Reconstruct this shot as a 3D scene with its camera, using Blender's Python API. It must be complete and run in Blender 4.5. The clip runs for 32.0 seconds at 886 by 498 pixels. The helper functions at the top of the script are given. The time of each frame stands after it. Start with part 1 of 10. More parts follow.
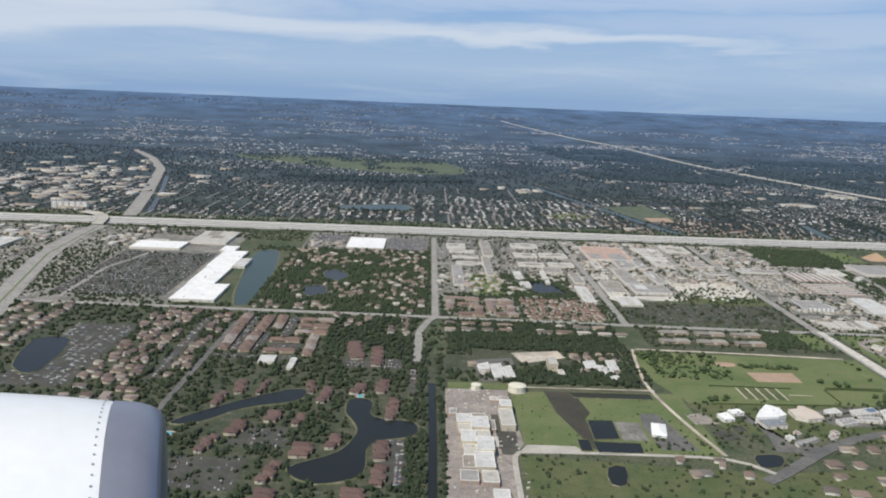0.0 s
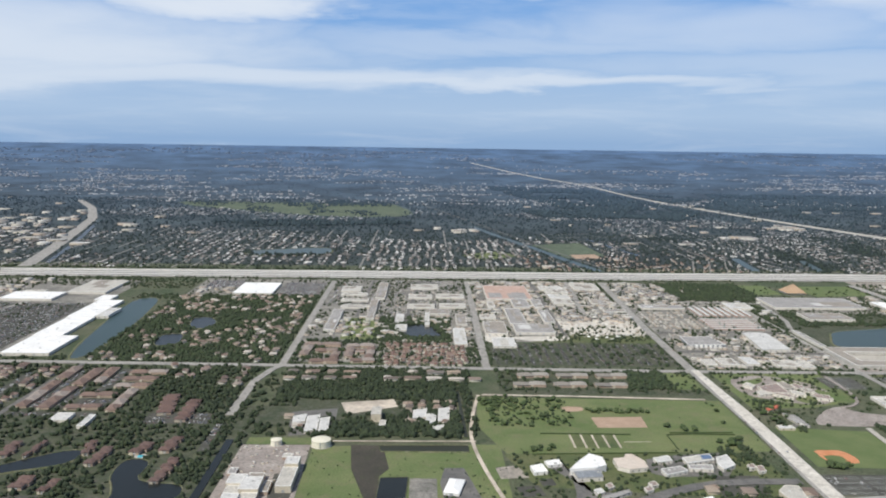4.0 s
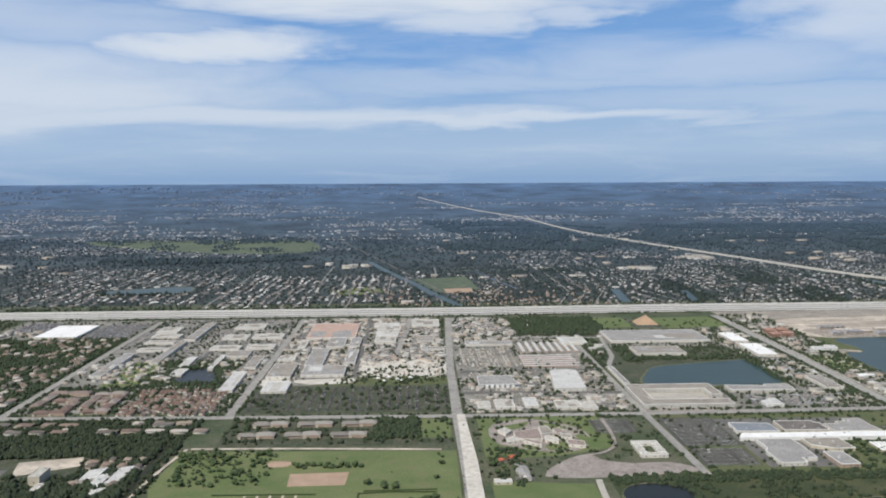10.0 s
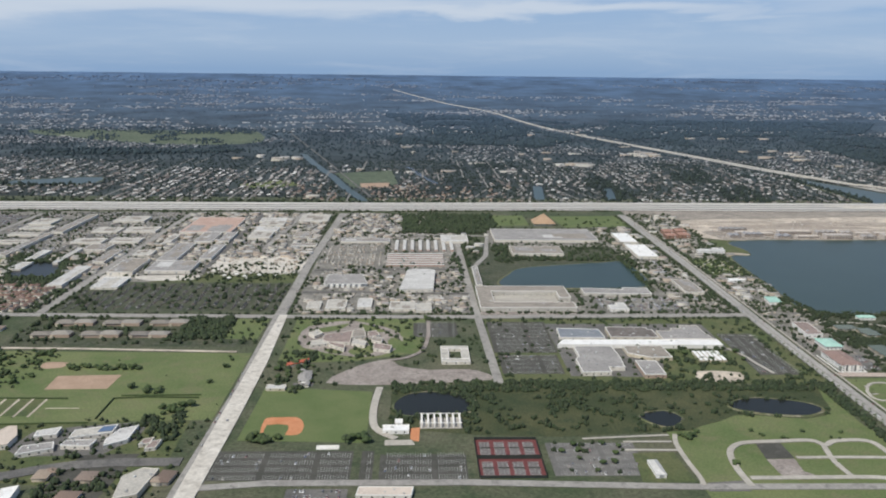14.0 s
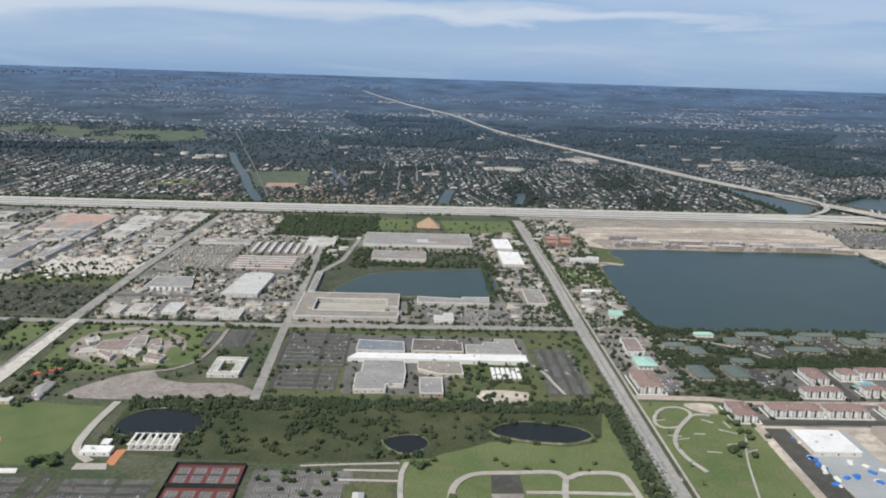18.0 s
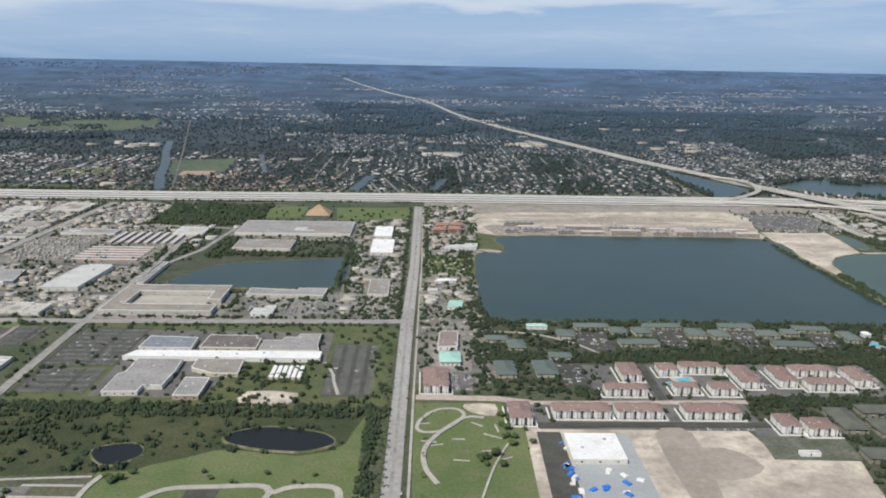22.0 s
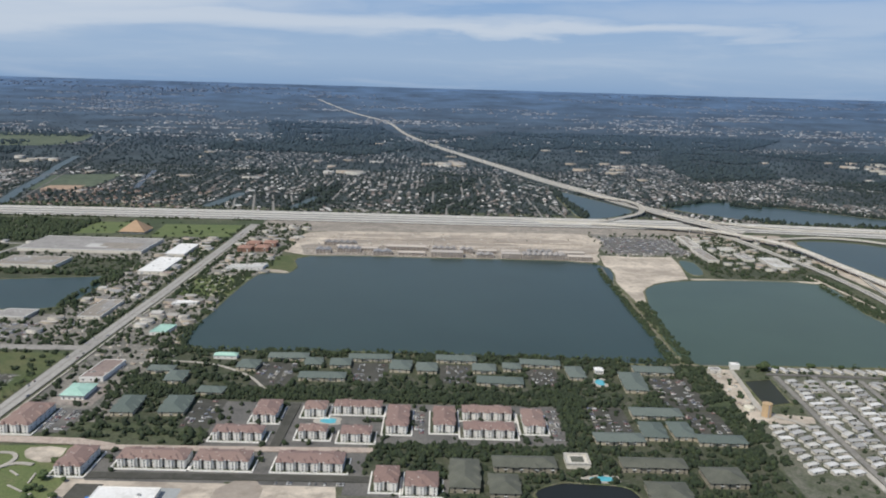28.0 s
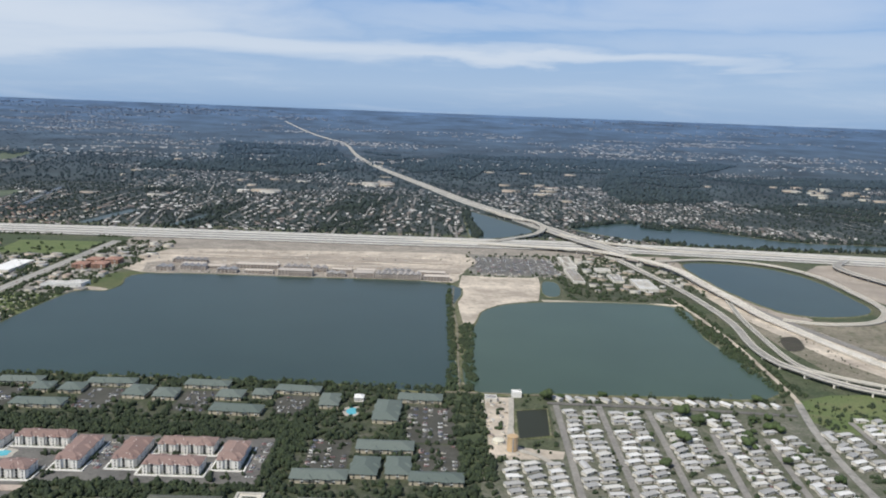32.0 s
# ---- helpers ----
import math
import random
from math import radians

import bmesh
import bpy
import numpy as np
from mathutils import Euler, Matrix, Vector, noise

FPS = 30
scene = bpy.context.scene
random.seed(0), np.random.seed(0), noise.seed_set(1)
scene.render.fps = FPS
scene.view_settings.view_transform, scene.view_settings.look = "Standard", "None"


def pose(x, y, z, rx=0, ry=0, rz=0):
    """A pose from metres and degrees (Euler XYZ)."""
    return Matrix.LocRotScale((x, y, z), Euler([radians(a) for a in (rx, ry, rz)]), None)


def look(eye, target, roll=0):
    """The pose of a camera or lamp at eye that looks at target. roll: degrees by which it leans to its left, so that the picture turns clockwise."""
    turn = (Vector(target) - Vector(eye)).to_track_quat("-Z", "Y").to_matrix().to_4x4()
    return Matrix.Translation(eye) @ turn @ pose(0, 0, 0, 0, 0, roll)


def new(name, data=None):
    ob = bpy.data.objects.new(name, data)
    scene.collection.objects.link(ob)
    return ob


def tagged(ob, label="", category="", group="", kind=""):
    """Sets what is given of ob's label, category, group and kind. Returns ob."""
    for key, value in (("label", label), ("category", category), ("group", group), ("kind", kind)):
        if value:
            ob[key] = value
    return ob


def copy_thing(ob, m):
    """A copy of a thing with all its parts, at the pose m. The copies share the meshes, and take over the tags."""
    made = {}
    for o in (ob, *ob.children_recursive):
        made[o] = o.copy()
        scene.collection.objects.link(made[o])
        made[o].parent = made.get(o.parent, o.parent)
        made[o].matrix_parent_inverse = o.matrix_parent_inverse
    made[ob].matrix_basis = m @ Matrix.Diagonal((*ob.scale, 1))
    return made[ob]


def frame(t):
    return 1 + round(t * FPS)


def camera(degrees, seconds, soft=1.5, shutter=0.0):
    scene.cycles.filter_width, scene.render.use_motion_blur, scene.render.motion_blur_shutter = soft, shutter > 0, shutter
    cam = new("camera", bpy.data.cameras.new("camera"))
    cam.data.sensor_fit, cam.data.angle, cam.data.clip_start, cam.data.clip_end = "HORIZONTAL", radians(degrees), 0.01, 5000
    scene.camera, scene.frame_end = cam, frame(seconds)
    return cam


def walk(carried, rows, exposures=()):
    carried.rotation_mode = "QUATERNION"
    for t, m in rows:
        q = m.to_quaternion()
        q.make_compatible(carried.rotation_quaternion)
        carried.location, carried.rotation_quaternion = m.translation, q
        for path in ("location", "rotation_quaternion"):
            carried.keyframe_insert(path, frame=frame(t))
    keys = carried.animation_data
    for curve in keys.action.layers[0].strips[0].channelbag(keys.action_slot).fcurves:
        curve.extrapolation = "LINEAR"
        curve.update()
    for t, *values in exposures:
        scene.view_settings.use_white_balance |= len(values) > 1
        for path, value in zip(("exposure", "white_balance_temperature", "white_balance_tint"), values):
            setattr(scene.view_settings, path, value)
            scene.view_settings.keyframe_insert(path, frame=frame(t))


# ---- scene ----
cam = camera(55.97, 32.0, soft=2.0)
# seconds, eye, then yaw, pitch and lean of the glide down to the airport
PATH = [
    (0, 0.02, 0.00, 208.40, -1.266, -10.880, 2.381),
    (0.5, 16.80, 5.64, 207.32, -1.211, -10.473, 2.235),
    (1, 33.58, 11.24, 206.27, -1.270, -9.787, 2.321),
    (1.5, 50.36, 16.79, 205.24, -1.121, -9.108, 1.776),
    (2, 67.13, 22.30, 204.23, -1.124, -8.450, 1.696),
    (2.5, 83.90, 27.76, 203.24, -1.019, -8.166, 1.439),
    (3, 100.66, 33.18, 202.27, -1.270, -7.894, 1.480),
    (3.5, 117.43, 38.56, 201.31, -1.160, -7.795, 0.956),
    (5.5, 184.43, 59.70, 197.66, -1.387, -8.916, 0.815),
    (6, 201.16, 64.89, 196.79, -1.158, -9.531, 0.712),
    (6.5, 217.89, 70.06, 195.93, -1.086, -9.720, 1.304),
    (7, 234.61, 75.19, 195.07, -1.076, -9.540, 1.515),
    (7.5, 251.32, 80.29, 194.23, -1.201, -8.980, 1.307),
    (8, 268.03, 85.36, 193.40, -1.404, -8.003, 1.112),
    (8.5, 284.72, 90.41, 192.58, -1.700, -6.709, 0.182),
    (9, 301.41, 95.43, 191.77, -1.598, -5.487, -0.527),
    (9.5, 318.08, 100.42, 190.96, -1.210, -4.946, -0.806),
    (10, 334.75, 105.39, 190.16, -1.939, -5.351, -0.256),
    (10.5, 351.41, 110.34, 189.37, -2.231, -6.389, -0.079),
    (11, 368.05, 115.27, 188.58, -2.348, -8.178, -0.318),
    (11.5, 384.68, 120.17, 187.79, -2.370, -9.821, -0.182),
    (12, 401.30, 125.06, 187.01, -2.355, -10.784, -0.050),
    (12.5, 417.91, 129.93, 186.23, -2.338, -11.380, 0.037),
    (13, 434.50, 134.79, 185.45, -2.295, -11.799, 0.042),
    (13.5, 451.08, 139.63, 184.67, -1.966, -12.169, 0.230),
    (14, 467.65, 144.46, 183.89, -1.900, -12.529, 0.635),
    (14.5, 484.20, 149.28, 183.11, -1.963, -12.825, 1.215),
    (15, 500.74, 154.09, 182.32, -2.696, -13.002, 2.421),
    (15.5, 517.26, 158.89, 181.53, -2.419, -13.256, 2.990),
    (17.5, 583.17, 178.01, 178.32, -2.089, -12.610, 2.276),
    (18, 599.61, 182.79, 177.50, -2.206, -12.227, 1.899),
    (18.5, 616.03, 187.56, 176.67, -2.085, -11.952, 1.240),
    (19, 632.42, 192.33, 175.83, -1.930, -11.899, 1.215),
    (19.5, 648.80, 197.10, 174.98, -2.142, -12.074, 1.442),
    (20, 665.16, 201.88, 174.12, -2.061, -12.389, 1.288),
    (20.5, 681.50, 206.66, 173.25, -2.029, -12.569, 1.369),
    (21, 697.81, 211.44, 172.36, -1.953, -12.730, 1.350),
    (21.5, 714.11, 216.23, 171.46, -1.610, -12.833, 0.856),
    (22, 730.38, 221.03, 170.54, -1.449, -13.021, 1.107),
    (22.5, 746.63, 225.84, 169.61, -1.341, -12.894, 0.980),
    (23, 762.86, 230.66, 168.66, -1.172, -12.405, 0.790),
    (23.5, 779.06, 235.49, 167.69, -1.654, -11.976, 1.465),
    (24, 795.24, 240.34, 166.70, -1.499, -11.883, 1.639),
    (24.5, 811.40, 245.20, 165.69, -1.441, -12.072, 1.816),
    (25, 827.53, 250.07, 164.66, -1.226, -12.238, 1.834),
    (25.5, 843.63, 254.97, 163.61, -1.236, -12.243, 1.781),
    (27.5, 907.79, 274.74, 159.17, -0.428, -12.068, 1.521),
    (28, 923.76, 279.74, 158.00, -0.383, -11.368, 1.637),
    (28.5, 939.70, 284.76, 156.80, -0.769, -10.652, 2.150),
    (29, 955.61, 289.81, 155.57, -0.855, -10.139, 2.209),
    (29.5, 971.50, 294.89, 154.31, -0.969, -9.883, 2.219),
    (30, 987.35, 300.00, 153.03, -1.077, -10.097, 2.255),
    (30.5, 1003.18, 305.14, 151.71, -0.949, -10.041, 2.081),
    (31, 1018.97, 310.31, 150.36, -0.992, -9.932, 2.162),
    (31.5, 1034.73, 315.51, 148.98, -0.970, -9.646, 2.127),
    (32, 1050.46, 320.75, 147.56, -0.719, -9.594, 2.149),
]
walk(cam, [(t, pose(x, y, z, 0, 0, yaw) @ pose(0, 0, 0, 90 + pitch) @ pose(0, 0, 0, 0, 0, lean)) for t, x, y, z, yaw, pitch, lean in PATH],
     [(t, e, 6350, 10) for t, e in ((0.0, 0.0), (3.0, 0.1), (7.0, 0.12), (9.0, 0.06), (11.0, -0.04), (14.0, -0.08), (20.0, 0.0), (25.0, -0.02), (28.0, -0.14), (30.0, 0.03), (32.0, 0.03))])

# ---- sky and sun ----
SUN_UP, SUN_FROM = radians(52), Vector((-0.68, -0.73, 0)).normalized()
world = bpy.data.worlds.new("sky")
scene.world = world
world.use_nodes = True
wn, wl = world.node_tree.nodes, world.node_tree.links
wn.clear()


def wnode(kind, **values):
    n = wn.new(kind)
    for key, value in values.items():
        n.inputs[key].default_value = value
    return n


sky = wn.new("ShaderNodeTexSky")
sky.sky_type, sky.sun_disc = "NISHITA", False
sky.sun_elevation, sky.sun_rotation = SUN_UP, math.atan2(SUN_FROM.x, SUN_FROM.y)
sky.air_density, sky.dust_density, sky.ozone_density, sky.altitude = 1.0, 1.2, 1.5, 300
coord = wn.new("ShaderNodeTexCoord")


def cloud_band(scale, low, high, detail, seed, rough=0.6):
    """Long flat streaks of cloud: noise stretched along the horizon."""
    m = wn.new("ShaderNodeMapping")
    m.inputs["Scale"].default_value = scale
    m.inputs["Location"].default_value = (seed, seed * 0.7, seed * 1.3)
    n = wnode("ShaderNodeTexNoise", Scale=1.0, Detail=detail, Roughness=rough, Distortion=0.35)
    r = wn.new("ShaderNodeMapRange")
    r.interpolation_type = "SMOOTHSTEP"
    r.inputs["From Min"].default_value, r.inputs["From Max"].default_value = low, high
    wl.new(coord.outputs["Generated"], m.inputs["Vector"])
    wl.new(m.outputs["Vector"], n.inputs["Vector"])
    wl.new(n.outputs["Fac"], r.inputs["Value"])
    return r.outputs["Result"]


def wmath(op, a, b, clamp=False):
    n = wn.new("ShaderNodeMath")
    n.operation, n.use_clamp = op, clamp
    for k, v in enumerate((a, b)):
        if isinstance(v, (int, float)):
            n.inputs[k].default_value = v
        else:
            wl.new(v, n.inputs[k])
    return n.outputs[0]


def wmix(fac, a, b):
    n = wn.new("ShaderNodeMix")
    n.data_type = "RGBA"
    for key, v in ((0, fac), (6, a), (7, b)):
        if isinstance(v, (int, float, tuple)):
            n.inputs[key].default_value = v
        else:
            wl.new(v, n.inputs[key])
    return n.outputs[2]


sep = wn.new("ShaderNodeSeparateXYZ")
wl.new(coord.outputs["Generated"], sep.inputs[0])
up = sep.outputs["Z"]
# place across the view (to the east) and height over the horizon, both frayed by streaky noise
fray = cloud_band((3.2, 3.2, 22), 0.2, 0.8, 6, 5.7, 0.55)
curl = cloud_band((7, 7, 26), 0.2, 0.8, 6, 11.2, 0.55)
across = wmath("DIVIDE", sep.outputs["X"], wmath("ADD", wmath("ABSOLUTE", sep.outputs["Y"], 0.0), 0.02))
across = wmath("ADD", across, wmath("MULTIPLY", wmath("SUBTRACT", curl, 0.5), 0.16))
lift = wmath("ADD", up, wmath("MULTIPLY", wmath("SUBTRACT", fray, 0.5), 0.034))


def bank_of_cloud(x, z, wide, tall, thick, soft=0.25):
    """One flat cloud: its middle, half its width and height, how thick it is and how soft its edge."""
    u, v = wmath("DIVIDE", wmath("SUBTRACT", across, x), wide), wmath("DIVIDE", wmath("SUBTRACT", lift, z), tall)
    r = wn.new("ShaderNodeMapRange")
    r.interpolation_type = "SMOOTHSTEP"
    r.inputs["From Min"].default_value, r.inputs["From Max"].default_value = 2.3, soft - 0.4
    wl.new(wmath("ADD", wmath("MULTIPLY", u, u), wmath("MULTIPLY", v, v)), r.inputs["Value"])
    return wmath("MULTIPLY", r.outputs["Result"], thick)


wisps = cloud_band((4.5, 4.5, 40), 0.45, 0.70, 5, 8.4, 0.65)
cover = wmath("MULTIPLY", wisps, 0.16)
for cloud in ((-0.30, 0.060, 0.42, 0.015, 0.62), (0.06, 0.055, 0.30, 0.008, 0.62), (-0.52, 0.095, 0.32, 0.045, 0.75, 0.0), (-0.22, 0.140, 0.15, 0.017, 0.85), (-0.44, 0.165, 0.20, 0.030, 0.5, 0.0),
              (-0.02, 0.200, 0.24, 0.026, 0.9), (0.08, 0.172, 0.08, 0.018, 0.7), (0.19, 0.176, 0.05, 0.012, 0.6), (0.56, 0.160, 0.14, 0.034, 0.7, 0.0), (0.34, 0.125, 0.22, 0.028, 0.45, 0.0), (0.12, 0.105, 0.28, 0.012, 0.35, 0.0), (0.42, 0.215, 0.26, 0.018, 0.7), (0.45, 0.078, 0.3, 0.016, 0.3, 0.0), (-0.4, 0.25, 0.5, 0.03, 0.6), (0.2, 0.29, 0.6, 0.03, 0.6)):
    cover = wmath("MAXIMUM", cover, bank_of_cloud(*cloud))
veil = wn.new("ShaderNodeMapRange")
veil.inputs["From Min"].default_value, veil.inputs["From Max"].default_value = -0.01, 0.135
veil.inputs["To Min"].default_value, veil.inputs["To Max"].default_value = 1.0, 0.04
wl.new(up, veil.inputs["Value"])
low = wn.new("ShaderNodeMapRange")
low.inputs["From Min"].default_value, low.inputs["From Max"].default_value = 0.15, 0.45
low.inputs["To Min"].default_value, low.inputs["To Max"].default_value = 0.7, 0.0
wl.new(up, low.inputs["Value"])
clear = wmix(low.outputs["Result"], sky.outputs["Color"], (1.5, 3.8, 8.2, 1))
clear = wmix(veil.outputs["Result"], clear, (4.75, 6.1, 7.75, 1))
# the bluest haze lies right on the horizon
brim = wn.new("ShaderNodeMapRange")
brim.inputs["From Min"].default_value, brim.inputs["From Max"].default_value = -0.008, 0.024
brim.inputs["To Min"].default_value, brim.inputs["To Max"].default_value = 0.85, 0.0
wl.new(up, brim.inputs["Value"])
clear = wmix(brim.outputs["Result"], clear, (2.7, 4.2, 6.5, 1))
tint = wmix(cover, clear, (8.4, 8.8, 9.2, 1))
back = wnode("ShaderNodeBackground", Strength=0.09)
out = wn.new("ShaderNodeOutputWorld")
wl.new(tint, back.inputs["Color"])
wl.new(back.outputs[0], out.inputs["Surface"])

lamp = bpy.data.lights.new("sun", "SUN")
lamp.energy, lamp.angle, lamp.color = 3.95, radians(0.6), (1.0, 0.945, 0.82)
sun = new("sun", lamp)
sun.matrix_world = look((0, 0, 900), Vector((0, 0, 900)) - SUN_FROM * math.cos(SUN_UP) - Vector((0, 0, math.sin(SUN_UP))))


# ---- materials ----
def material(name, one, two, scale=0.05, rough=0.85, fine=4.0, grain=0.35, bump=0.3, metal=0.0, per=None, palette=(), wear=None, far=None):
    """Two tones mixed by broad noise, a finer grain over them, and relief. per: 'object' or 'island' draws from the
    palette at random.
    wear: a third tone in blotches. far: the haze colour painted in towards the horizon, and how strongly it takes over."""
    m = bpy.data.materials.new(name)
    m.use_nodes = True
    nodes, links = m.node_tree.nodes, m.node_tree.links
    b = nodes["Principled BSDF"]
    b.inputs["Roughness"].default_value, b.inputs["Metallic"].default_value = rough, metal
    g = nodes.new("ShaderNodeNewGeometry")

    def nz(s, d=4.0, r=0.6):
        n = nodes.new("ShaderNodeTexNoise")
        n.inputs["Scale"].default_value, n.inputs["Detail"].default_value, n.inputs["Roughness"].default_value = s, d, r
        links.new(g.outputs["Position"], n.inputs["Vector"])
        return n.outputs["Fac"]

    def span(v, a, c, lo=0.0, hi=1.0):
        n = nodes.new("ShaderNodeMapRange")
        for k, x in zip(("From Min", "From Max", "To Min", "To Max"), (a, c, lo, hi)):
            n.inputs[k].default_value = x
        links.new(v, n.inputs["Value"])
        return n.outputs["Result"]

    def mix(f, a, c, mode="MIX"):
        n = nodes.new("ShaderNodeMix")
        n.data_type, n.blend_type = "RGBA", mode
        for key, v in ((0, f), (6, a), (7, c)):
            if isinstance(v, (int, float)):
                n.inputs[key].default_value = v
            elif isinstance(v, tuple):
                n.inputs[key].default_value = (*v, 1)
            else:
                links.new(v, n.inputs[key])
        return n.outputs[2]

    col = mix(span(nz(scale), 0.36, 0.64), tuple(one), tuple(two))
    if per:
        if per == "object":
            r = nodes.new("ShaderNodeObjectInfo").outputs["Random"]
        else:
            r = g.outputs["Random Per Island"]
        ramp = nodes.new("ShaderNodeValToRGB")
        ramp.color_ramp.interpolation = "CONSTANT"
        e = ramp.color_ramp.elements
        while len(e) < len(palette):
            e.new(0.5)
        for k, c in enumerate(palette):
            e[k].position, e[k].color = k / len(palette), (*c, 1)
        links.new(r, ramp.inputs["Fac"])
        col = mix(0.75, col, ramp.outputs["Color"])
    if wear:
        col = mix(span(nz(scale * 3.3, 6.0, 0.7), 0.5, 0.66, 0, 0.8), col, tuple(wear))
    # haze is put into the base colour: bluer with growing distance
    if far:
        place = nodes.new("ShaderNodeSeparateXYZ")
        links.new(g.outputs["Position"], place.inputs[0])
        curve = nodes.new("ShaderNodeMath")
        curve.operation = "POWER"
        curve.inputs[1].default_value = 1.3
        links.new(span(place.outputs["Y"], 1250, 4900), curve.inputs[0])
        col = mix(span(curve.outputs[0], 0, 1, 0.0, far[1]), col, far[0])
    grainy = nz(fine, 5.0, 0.7)
    col = mix(1.0, col, mix(span(grainy, 0.3, 0.7), (1 - grain,) * 3, (1 + grain,) * 3), "MULTIPLY")
    links.new(col, b.inputs["Base Color"])
    if bump:
        n = nodes.new("ShaderNodeBump")
        n.inputs["Strength"].default_value, n.inputs["Distance"].default_value = bump, 0.4 / max(fine, 0.2)
        links.new(grainy, n.inputs["Height"])
        links.new(n.outputs["Normal"], b.inputs["Normal"])
    return m


